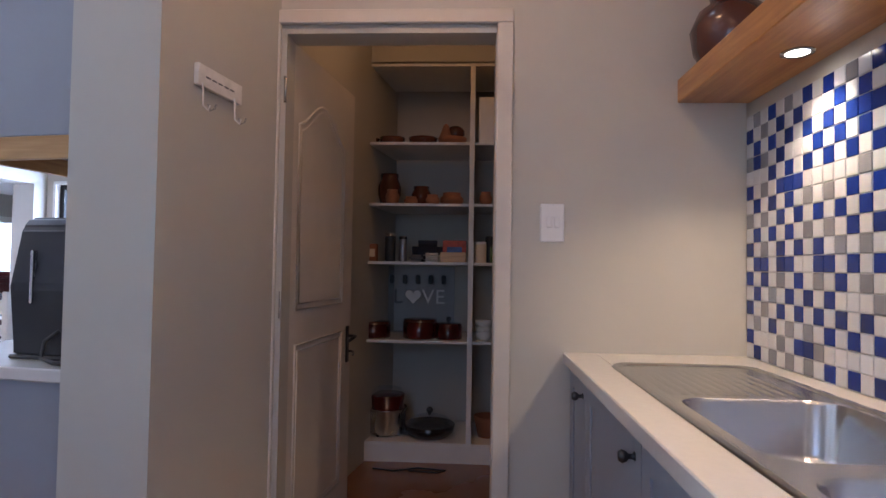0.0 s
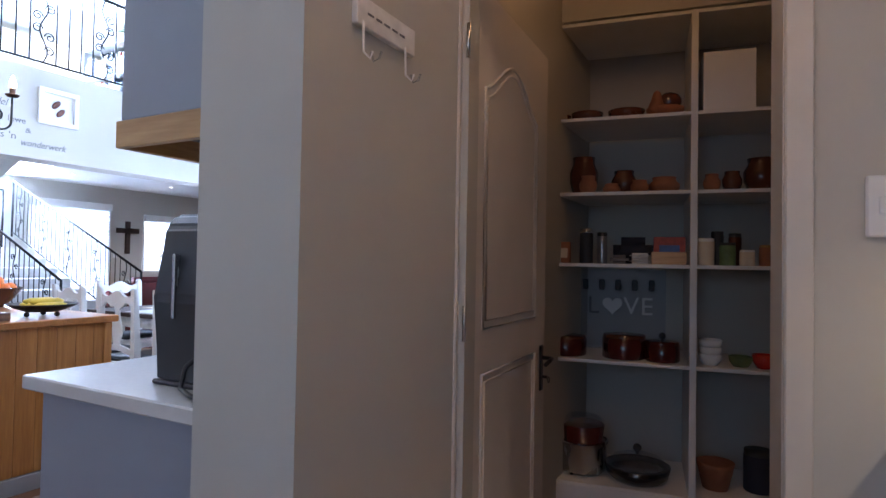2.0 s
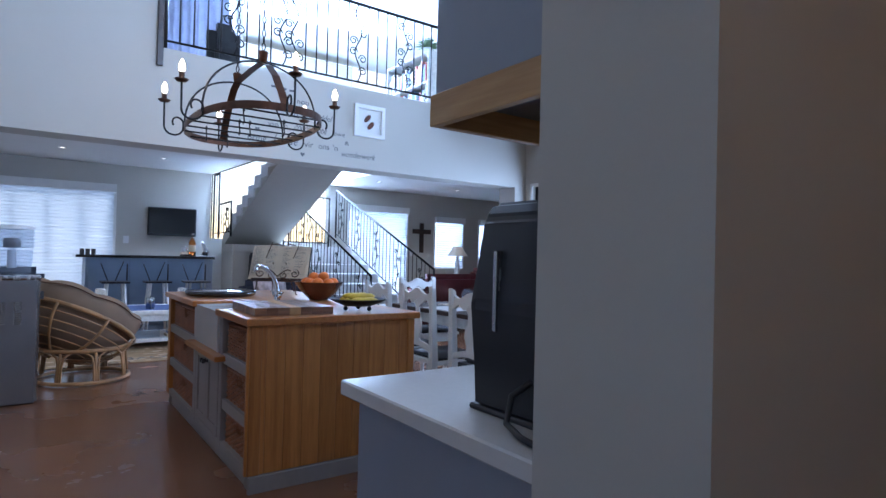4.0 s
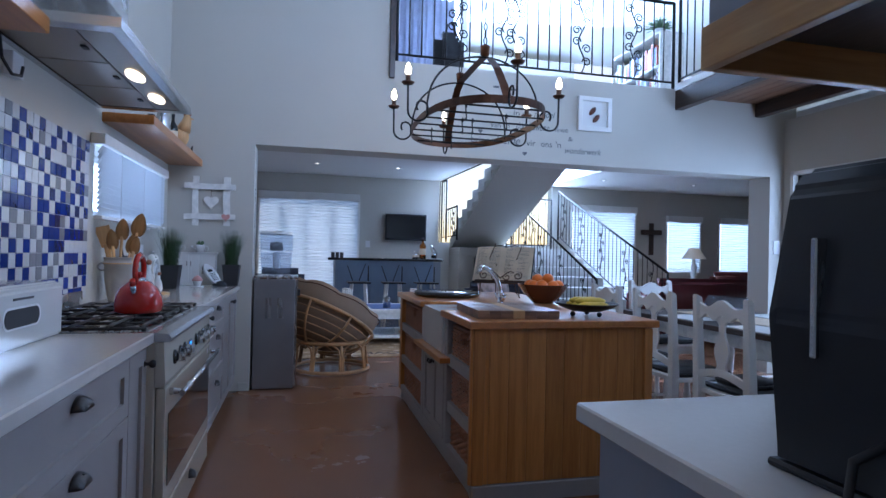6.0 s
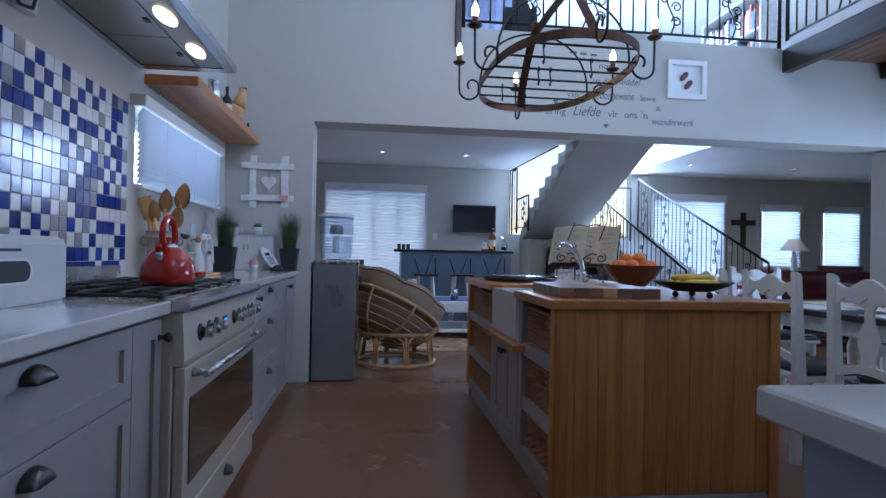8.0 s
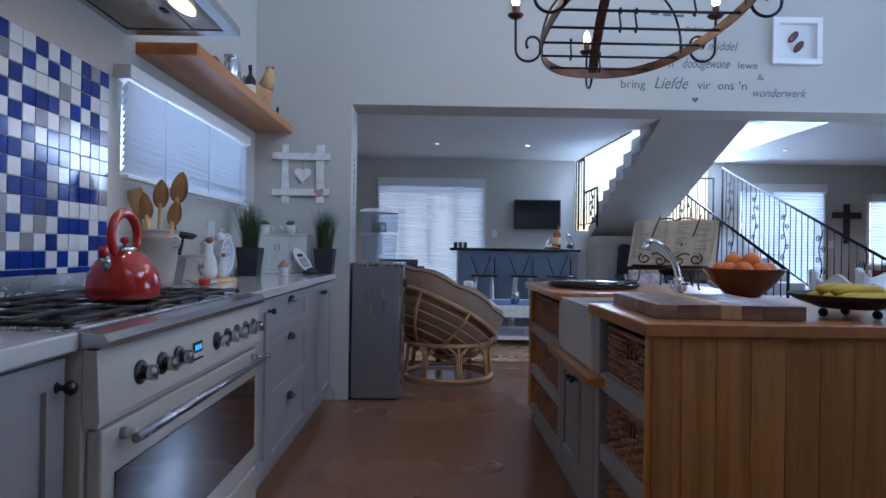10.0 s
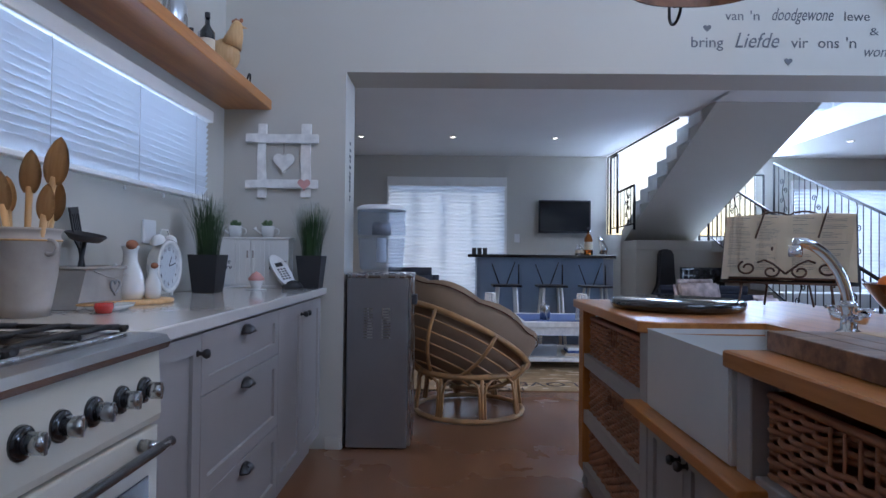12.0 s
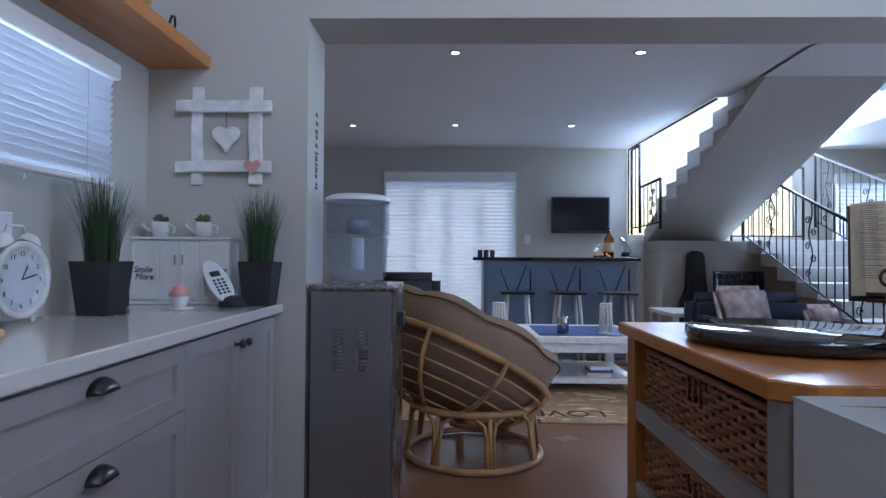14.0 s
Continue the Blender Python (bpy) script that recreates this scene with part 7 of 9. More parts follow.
pf = thing("picture_frame", "white box frame with two small brown shoe soles", "picture frame", (WX, 5.47, 2.62))
for a, b, c, d in ((5.292, 5.652, 2.448, 2.49), (5.292, 5.652, 2.742, 2.784), (5.292, 5.334, 2.49, 2.742), (5.610, 5.652, 2.49, 2.742)):
    part("frame_bar", box(B(), WX + 0.001, WX + 0.035, a, b, c, d, 0.003), "white", pf)
part("backing", box(B(), WX + 0.001, WX + 0.006, 5.334, 5.610, 2.49, 2.742), "ceil", pf)
for y_, z_, rot in ((5.45, 2.645, 25), (5.49, 2.575, 25)):
    bm = B()
    ball(bm, (0, 0, 0), 0.042, 14, 0.35, 0.62, 1.25)
    bm.transform(Matrix.Translation((WX + 0.015, y_, z_)) @ Matrix.Rotation(radians(-rot - 15), 4, "X"))
    part("shoe_sole", bm, "browngl", pf, "brown shoe sole")

# ---- chandelier pot rack ----
CXC, CYC, CZ = -3.63, 3.685, 1.965
ch = thing("chandelier", "rusted iron pot-rack chandelier with six lit candle bulbs", "chandelier", (CXC, CYC, CZ))
FA, FB = 0.63, 0.345


def oval(a, fa=FA, fb=FB):
    """The rack's rounded-rectangle ring at angle a."""
    ca, sa = math.cos(a), math.sin(a)
    e_ = 0.80
    return (CXC + fa * math.copysign(abs(ca) ** e_, ca), CYC + fb * math.copysign(abs(sa) ** e_, sa))


def band(bm, path, w, th):
    """A flat upright band along a closed level path."""
    n = len(path)
    vs = []
    for i, (x_, y_) in enumerate(path):
        dx, dy = x_ - CXC, y_ - CYC
        L_ = math.hypot(dx, dy)
        nx, ny = dx / L_, dy / L_
        vs.append([bm.verts.new((x_ + s * nx * th, y_ + s * ny * th, CZ + h)) for s, h in ((-0.5, 0), (0.5, 0), (0.5, w), (-0.5, w))])
    for i in range(n):
        a, b = vs[i], vs[(i + 1) % n]
        for k in range(4):
            bm.faces.new((a[k], a[(k + 1) % 4], b[(k + 1) % 4], b[k]))


bm = B()
band(bm, [oval(2 * math.pi * i / 64) for i in range(64)], 0.042, 0.006)
part("ring_band", bm, "rust", ch, "rusted flat iron ring")
for i in range(7):
    x_ = CXC - 0.51 + i * 0.17
    k = max(0.0, 1 - (abs(x_ - CXC) / FA) ** (2 / 0.8)) ** (0.8 / 2)
    bm = B()
    tube(bm, [(x_, CYC - FB * k, CZ + 0.012), (x_, CYC + FB * k, CZ + 0.012)], 0.0055, 6)
    part("rack_bar", bm, "iron", ch)
# the broad strap that runs the length of the rack over both hanging points
bm = B()
prof_ = [(-0.625, 0.025), (-0.585, 0.12), (-0.49, 0.25), (-0.38, 0.345), (-0.29, 0.375), (0.0, 0.380), (0.20, 0.375), (0.31, 0.335), (0.44, 0.24), (0.55, 0.12), (0.622, 0.025)]
rows = [[bm.verts.new((CXC + a, CYC - 0.024, CZ + h)), bm.verts.new((CXC + a, CYC + 0.024, CZ + h))] for a, h in prof_]
for a_, b_ in zip(rows, rows[1:]):
    bm.faces.new((a_[0], a_[1], b_[1], b_[0]))
bmesh.ops.solidify(bm, geom=bm.faces[:], thickness=0.006)
part("long_strap", bm, "rust", ch, "broad rusted iron strap")
for px in (-0.31, 0.22):
    k = (1 - (abs(px) / FA) ** (2 / 0.8)) ** (0.8 / 2)
    bm = B()
    tube(bm, [(CXC + px, CYC + FB * k * math.cos(math.pi * q / 24), CZ + 0.02 + 0.35 * math.sin(math.pi * q / 24) ** 0.8) for q in range(25)], 0.006, 6)
    part("cross_hoop", bm, "iron", ch, "thin iron hoop")
    bm = B()
    lathe(bm, [(0, 0), (0.022, 0), (0.027, 0.05), (0.030, 0.055), (0.022, 0.062), (0, 0.065)], (CXC + px, CYC, CZ + 0.375), 10)
    part("collar", bm, "rust", ch)
    bm = B()
    z = CZ + 0.44
    i = 0
    while z < 5.18:
        pts = [((CXC + px) + (0.010 * math.cos(a) if i % 2 else 0), CYC + (0 if i % 2 else 0.010 * math.cos(a)), z + 0.024 + 0.022 * math.sin(a)) for a in [j * math.pi / 4 for j in range(8)]]
        tube(bm, pts, 0.0035, 4, True)
        z += 0.040
        i += 1
    part("chain", bm, "iron", ch, "iron hanging chain")
for ox, side in ((-FA, (-1, 0)), (FA, (1, 0)), (-0.29, (0, -1)), (0.25, (0, -1)), (0.25, (0, 1)), (-0.25, (0, 1))):
    k = (1 - (abs(ox) / FA) ** (2 / 0.8)) ** (0.8 / 2) if side[1] else 0.0
    o = Vector((CXC + ox, CYC + side[1] * FB * k, CZ))
    d = Vector((side[0], side[1], 0))
    pts = []
    for q in range(12):                       # inner curl
        a = radians(-40 + q * 20)
        pts.append(o + d * (0.040 + 0.036 * math.cos(a) * (0.75 + 0.02 * q)) + Vector((0, 0, 0.048 + 0.032 * math.sin(a))))
    for q in range(1, 12):                    # dip under the ring and rise outside it
        a = radians(180 + q * 180 / 11)
        pts.append(o + d * (0.060 + 0.056 * math.cos(a)) + Vector((0, 0, 0.020 + 0.052 * math.sin(a))))
    pts.append(o + d * 0.118 + Vector((0, 0, 0.165)))
    bm = B()
    tube(bm, pts, 0.006, 6)
    tip = pts[-1]
    arm = part("arm", bm, "iron", ch, "scrolled iron arm")
    bm = B()
    lathe(bm, [(0, -0.004), (0.026, 0.0), (0.037, 0.011), (0.035, 0.014), (0, 0.004)], tip, 16)
    part("drip_pan", bm, "rust", arm)
    bm = B()
    lathe(bm, [(0.015, 0.0), (0.015, 0.050), (0, 0.050)], tip, 12)
    part("candle_sleeve", bm, "rust", arm)
    bm = B()
    lathe(bm, [(0.008, 0.050), (0.017, 0.068), (0.016, 0.088), (0.006, 0.115), (0, 0.123)], tip, 12)
    part("bulb", bm, "bulb", arm, "lit candle bulb")
    d_ = bpy.data.lights.new("candle_light", "POINT")
    d_.energy, d_.color, d_.shadow_soft_size = 3.0, (1.0, 0.72, 0.45), 0.02
    l_ = new("candle_light", d_)
    l_.matrix_basis = Matrix.Translation((tip.x, tip.y, tip.z + 0.145))
for x_, y_ in ((-0.16, -0.22), (0.16, -0.11), (0.16, -0.05), (0.32, 0.10), (-0.32, -0.05), (0.48, -0.18)):
    o = Vector((CXC + x_, CYC + y_, CZ))
    bm = B()
    tube(bm, [o + Vector(q_) for q_ in ((0.012, 0, 0.0), (0.012, 0, 0.02), (0, 0, 0.027), (-0.012, 0, 0.015), (0, 0, -0.02), (0.012, 0, -0.05), (0, 0, -0.065), (-0.014, 0, -0.05))], 0.004, 5)
    part("pot_hook", bm, "iron", ch, "iron pot hook")

# ---- things on the worktops ----
CT = 0.901
bn = thing("bread_bin", "white enamel bread bin with dark handle slots", "bread bin", (-2.18, 1.77, CT))
bm = B()
prism(bm, [(1.645, CT), (1.90, CT), (1.90, CT + 0.165), (1.885, CT + 0.18), (1.66, CT + 0.18), (1.645, CT + 0.165)], -2.475, -1.885, 0)
bmesh.ops.bevel(bm, geom=bm.edges[:], offset=0.008, segments=2, affect="EDGES")
part("tin", bm, "porcelain", bn)
def pill(x0, x1, z0, z1, y, t):
    r = (z1 - z0) / 2
    pts = [(x1 - r + r * math.cos(a), z0 + r + r * math.sin(a)) for a in [radians(-90 + 18 * k) for k in range(11)]]
    pts += [(x0 + r + r * math.cos(a), z0 + r + r * math.sin(a)) for a in [radians(90 + 18 * k) for k in range(11)]]
    return prism(B(), pts, y, y + t, 1)
part("slot_plate", pill(-2.30, -2.06, CT + 0.055, CT + 0.12, 1.8995, 0.002), "plasticw", bn)
# Raised black pieces stand in for the shade inside the slots and side hole.
part("handle_slot", pill(-2.29, -2.07, CT + 0.061, CT + 0.114, 1.9005, 0.002), "blackmat", bn, "black plate standing for the shade in a handle slot")
part("upper_slot", box(B(), -2.25, -2.12, 1.8995, 1.9015, CT + 0.138, CT + 0.145), "blackmat", bn)
part("lid_seam", box(B(), -2.4765, -2.4745, 1.65, 1.895, CT + 0.148, CT + 0.151), "greysteel", bn)
bm = B()
lathe(bm, [(0.013, 0), (0.013, 0.002), (0, 0.002)], (0, 0, 0), 14)
bm.transform(Matrix.Translation((-2.4745, 1.77, CT + 0.09)) @ Matrix.Rotation(-math.pi / 2, 4, "Y"))
part("side_hole", bm, "blackmat", bn)

def kettle_size(bm, z0, k=1.01):
    for v in bm.verts:
        v.co.x = kx + (v.co.x - kx) * 0.77
        v.co.y = ky + (v.co.y - ky) * 0.77
        v.co.z = z0 + (v.co.z - z0) * k


kt = thing("kettle", "shiny red enamel whistling kettle with a hooped handle", "kettle", (-2.95, 2.02, 0.9245))
kx, ky, kz = -2.95, 2.02, 0.9245
bm = B()
lathe(bm, [(0, 0), (0.108, 0), (0.122, 0.008), (0.124, 0.035), (0.116, 0.07), (0.092, 0.105), (0.058, 0.128), (0.036, 0.134), (0, 0.134)], (kx, ky, kz), 32)
kettle_size(bm, kz)
part("body", bm, "red", kt)
bm = B()
lathe(bm, [(0.040, 0.132), (0.042, 0.138), (0.028, 0.146), (0.01, 0.148), (0, 0.148)], (kx, ky, kz), 24)
kettle_size(bm, kz)
part("lid", bm, "chrome", kt, "chrome lid")
bm = B()
lathe(bm, [(0.006, 0.146), (0.006, 0.152), (0.014, 0.158), (0.013, 0.168), (0, 0.172)], (kx, ky, kz), 14)
kettle_size(bm, kz)
part("lid_knob", bm, "red", kt)
bm = B()
hp = [(kx + 0.088 * math.sin(a), ky, kz + 0.172 + 0.066 * -math.cos(a)) for a in [radians(28 + 304 * k / 20) for k in range(21)]]
tube(bm, hp, [0.009] * 2 + [0.015] * 17 + [0.009] * 2, 10)
kettle_size(bm, kz)
part("handle", bm, "red", kt, "thick red hooped handle")
bm = B()
tube(bm, [(kx + 0.085, ky, kz + 0.075), (kx + 0.118, ky, kz + 0.105), (kx + 0.13, ky, kz + 0.125)], [0.022, 0.015, 0.013], 12)
kettle_size(bm, kz)
part("spout", bm, "chrome", kt, "chrome spout")
bm = B()
tube(bm, [(kx + 0.128, ky, kz + 0.12), (kx + 0.138, ky, kz + 0.142)], [0.016, 0.014], 12)
kettle_size(bm, kz)
part("whistle", bm, "red", kt)

crk = thing("utensil_crock", "greywashed pottery crock full of wooden spoons", "utensil holder", (-3.83, 1.695, CT))
cx_, cy_ = -3.80, 1.712
bm = B()
lathe(bm, [(0, 0.002), (0.054, 0.0), (0.062, 0.03), (0.075, 0.12), (0.079, 0.20), (0.082, 0.203), (0.082, 0.215), (0.079, 0.217), (0.080, 0.234), (0.084, 0.238), (0.082, 0.243), (0.075, 0.242), (0.069, 0.12), (0, 0.03)], (cx_, cy_, CT), 32)
part("crock_body", bm, "crock", crk)
bm = B()
tube(bm, [(cx_ + 0.083 * math.cos(a), cy_ + 0.083 * math.sin(a), CT + 0.209) for a in [radians(15 * k) for k in range(24)]], 0.0028, 5, True)
part("twine", bm, "palepine", crk, "twine round the neck")
for sx in (-1, 1):
    bm = B()
    tube(bm, arc((cx_ + 0.082 * 0.3, cy_ + 0.082 * sx, CT + 0.19), 0.02, 0, 330, 10, "yz"), 0.006, 6, True)
    part("lug", bm, "crock", crk)


def spoon(x, y, z, lean_x, lean_y, L, head, w_, flat=False):
    t = thing("wooden_spoon" if not flat else "wooden_spatula", "long-handled wooden %s standing in the crock" % ("spoon" if not flat else "spatula"), "utensil", group="wooden spoons in the crock", m=pose(x, y, z, lean_x, lean_y, 0) @ Matrix.Rotation(radians(80), 4, 'Z'))
    bm = B()
    tube(bm, [(0, 0, 0), (0, 0, L - head * 0.85)], [0.006, 0.009], 8)
    part("handle", bm, "spoon", t, local=True)
    bm = B()
    if flat:
        prism(bm, [(-w_ * 0.25, L - head), (w_ * 0.25, L - head), (w_ * 0.5, L - head * 0.3), (w_ * 0.5, L), (-w_ * 0.5, L - 0.006), (-w_ * 0.45, L - head * 0.3)], -0.003, 0.003, 1)
    else:
        n_ = 10
        rows = []
        for i in range(n_ + 1):
            f = i / n_
            ww = w_ / 2 * math.sin(math.pi * (0.06 + 0.94 * f) ** 0.8) ** 0.6 if i < n_ else 0.002
            zz = L - head + head * f
            rows.append([bm.verts.new((ww * u_, (1 - u_ * u_) * -0.010 * math.sin(math.pi * f), zz)) for u_ in (-1, -0.6, 0, 0.6, 1)])
        for a_, b_ in zip(rows, rows[1:]):
            for k in range(4):
                bm.faces.new((a_[k], a_[k + 1], b_[k + 1], b_[k])).smooth = True
        bmesh.ops.solidify(bm, geom=bm.faces[:], thickness=0.004)
    part("spoon_head", bm, "spoon", t, local=True)
    return t


z_ = CT + 0.06
spoon(cx_, cy_ + 0.02, z_, -12, 4, 0.44, 0.13, 0.082)
spoon(cx_ - 0.01, cy_ - 0.01, z_, -3, 2, 0.40, 0.12, 0.075)
spoon(cx_ + 0.02, cy_ - 0.02, z_, 10, 5, 0.36, 0.12, 0.08, True)
spoon(cx_ + 0.03, cy_, z_, 5, 7, 0.34, 0.11, 0.066)
spoon(cx_ - 0.02, cy_ + 0.01, z_, -8, -6, 0.32, 0.11, 0.07)
spoon(cx_ + 0.01, cy_ + 0.03, z_, -12, 8, 0.31, 0.10, 0.06)
spoon(cx_ + 0.01, cy_ - 0.03, z_, 6, -3, 0.33, 0.10, 0.06)

ub = thing("utensil_box", "greywashed metal box with a hanging heart, holding utensils", "utensil holder", (-4.160, 1.68, CT))
bm = B()
prism(bm, [(-4.300, 1.61), (-4.020, 1.61), (-4.020, 1.74), (-4.300, 1.74)], CT + 0.0005, CT + 0.125, 2)
for v in bm.verts:
    if v.co.z < CT + 0.01:
        v.co.x = -4.160 + (v.co.x + 4.21) * 0.92
        v.co.y = 1.675 + (v.co.y - 1.675) * 0.9
part("tin", bm, "crock", ub)
bm = B()
tube(bm, [(-4.302, 1.608, CT + 0.128), (-4.018, 1.608, CT + 0.128), (-4.018, 1.742, CT + 0.128), (-4.302, 1.742, CT + 0.128)], 0.006, 6, True)
part("rim", bm, "crock", ub)
bm = B()
tube(bm, [(-4.270, 1.747, CT + 0.118), (-4.210, 1.75, CT + 0.10), (-4.160, 1.75, CT + 0.092), (-4.110, 1.75, CT + 0.10), (-4.050, 1.747, CT + 0.118)], 0.002, 5)
part("cord", bm, "crock", ub)
bm = B()
tube(bm, [(-4.160 + a, 1.751, CT + 0.065 + b) for a, b in heart(0.055, 20)], 0.004, 6, True)
part("heart_tag", bm, "greysteel", ub, "small grey heart")
for x_, y_, lean, nm, m_ in ((-4.090, 1.66, -10, "ladle", "blackmat"), (-4.170, 1.65, 8, "spatula", "blackmat")):
    t = thing("kitchen_" + nm, "black nylon %s standing in the utensil box" % nm, "utensil", m=pose(x_, y_, CT + 0.05, lean, 6, 20), group="black utensils")
    bm = B()
    tube(bm, [(0, 0, 0), (0, 0, 0.165)], 0.007, 8)
    part("handle", bm, m_, t, local=True)
    bm = B()
    if nm == "ladle":
        lathe(bm, [(0, 0.17), (0.03, 0.172), (0.042, 0.185), (0.04, 0.188), (0.028, 0.178), (0, 0.176)], (0, 0, 0), 18)
    else:
        for a_, b_ in ((-0.035, -0.027), (-0.017, -0.010), (-0.003, 0.004), (0.011, 0.018), (0.027, 0.035)):
            box(bm, a_, b_, -0.002, 0.002, 0.175, 0.235)
        box(bm, -0.035, 0.035, -0.002, 0.002, 0.235, 0.25)
        prism(bm, [(-0.012, 0.155), (0.012, 0.155), (0.035, 0.176), (-0.035, 0.176)], -0.002, 0.002, 1)
    bm.transform(Matrix.Translation((0, 0, -0.08)) @ Matrix.Scale(1.45, 4))
    part("head", bm, m_, t, local=True)

tray = thing("wooden_board", "small round wooden board under the white jugs", "board", (-4.44, 1.72, CT))
bm = B()
lathe(bm, [(0, 0), (0.13, 0), (0.132, 0.006), (0.13, 0.012), (0, 0.012)], (-4.31, 1.735, CT), 32)
part("disc", bm, "spoon", tray)
for x_, y_, s_ in ((-4.27, 1.74, 1.12), (-4.36, 1.69, 1.08), (-4.33, 1.79, 0.72)):
    t = thing("jug", "white porcelain pitcher with a brown ball for its spoon heads", "jug", (x_, y_, CT + 0.013), group="white jugs")
    bm = B()
    lathe(bm, [(0, 0), (0.036 * s_, 0), (0.044 * s_, 0.03 * s_), (0.038 * s_, 0.08 * s_), (0.022 * s_, 0.12 * s_), (0.021 * s_, 0.15 * s_), (0.027 * s_, 0.17 * s_), (0.022 * s_, 0.17 * s_), (0.016 * s_, 0.14 * s_), (0, 0.13 * s_)], (x_, y_, CT + 0.0135), 20)
    part("body", bm, "porcelain", t)
    bm = B()
    tube(bm, arc((x_, y_ - 0.045 * s_, CT + 0.09 * s_), 0.032 * s_, 90, 270, 10, "yz"), 0.005, 6)
    part("handle", bm, "porcelain", t)
    # A brown ball stands for the wooden spoon heads in the pitcher.
    bm = B()
    ball(bm, (x_ + 0.012, y_ + 0.012, CT + 0.185 * s_), 0.020 * s_, 12, 1.3, 0.8, 0.8)
    part("beak", bm, "clay", t, "brown ball standing for wooden spoon heads")

sr = thing("spoon_rest", "small white dish with an orange rim on the worktop", "dish", (-3.98, 1.80, CT))
bm = B()
lathe(bm, [(0, 0.004), (0.05, 0.0), (0.07, 0.010), (0.075, 0.018), (0.07, 0.016), (0.04, 0.008), (0, 0.008)], (-4.0, 1.83, CT), 24, 1.35, 0.75)
part("dish_body", bm, "porcelain", sr)
bm = B()
lathe(bm, [(0, 0.018), (0.07, 0.020), (0.072, 0.024), (0, 0.024)], (-3.98, 1.80, CT), 24, 1.2, 0.5)
part("spoon", bm, "spoon", sr)
bm = B()
lathe(bm, [(0, 0), (0.022, 0.002), (0.026, 0.02), (0.024, 0.032), (0, 0.033)], (-3.90, 1.87, CT), 20)
single("red_pot", bm, "red", "tiny red glazed pot beside the cooker", "pot", (-3.90, 1.87, CT))

# alarm clock
CM = pose(-4.60, 1.70, CT + 0.125, 90, 0, 181) @ Matrix.Diagonal((1.0, 1.0, 0.72, 1.0))
ck2 = thing("alarm_clock", "distressed white twin-bell alarm clock", "clock", m=CM)
bm = B()
lathe(bm, [(0, -0.045), (0.085, -0.045), (0.098, -0.03), (0.102, 0.02), (0.108, 0.026), (0.106, 0.036), (0.094, 0.034), (0.09, 0.022), (0, 0.020)], (0, 0, 0), 40)
part("case", bm, "oldwhite", ck2, local=True)
bm = B()
lathe(bm, [(0, 0.0215), (0.089, 0.0215)], (0, 0, 0), 40)
part("dial", bm, "ceil", ck2, "pale dial", local=True)
for h_ in range(1, 13):
    a = radians(90 - 30 * h_)
    bm = letters(str(h_), 0.020, 0.0005)
    xs = [v.co.x for v in bm.verts]
    bm.transform(Matrix.Translation((0.072 * math.cos(a) - (max(xs) - min(xs)) / 2, 0.072 * math.sin(a) - 0.007, 0.0225)))
    part("numeral", bm, "inkdark", ck2, local=True)
bm = B()
for a, L_ in ((60, 0.045), (12, 0.062)):
    box(bm, 0, L_, -0.002, 0.002, 0.024, 0.025, m=Matrix.Rotation(radians(a), 4, "Z"))
part("clock_hands", bm, "inkdark", ck2, local=True)
bm = B()
lathe(bm, [(0, 0.030), (0.092, 0.030)], (0, 0, 0), 32)
gl_ = part("dial_glass", bm, "plastic", ck2, local=True)
for s in (-1, 1):
    bm = B()
    lathe(bm, [(0.036, 0), (0.034, 0.014), (0.022, 0.026), (0, 0.031)], (0, 0, 0), 20)
    bm.transform(Matrix.Translation((0.052 * s, 0.098, -0.005)) @ Matrix.Rotation(radians(-90 + 0), 4, "X") @ Matrix.Rotation(radians(25 * s), 4, "Y"))
    part("bell", bm, "oldwhite", ck2, local=True)
    bm = B()
    tube(bm, [(0.055 * s, -0.085, 0), (0.07 * s, -0.122, 0)], [0.006, 0.008], 8)
    part("foot", bm, "oldwhite", ck2, local=True)
bm = B()
tube(bm, [(-0.04, 0.125, -0.005), (-0.03, 0.15, -0.005), (0.03, 0.15, -0.005), (0.04, 0.125, -0.005)], 0.0035, 6)
part("carry_loop", bm, "oldwhite", ck2, local=True)


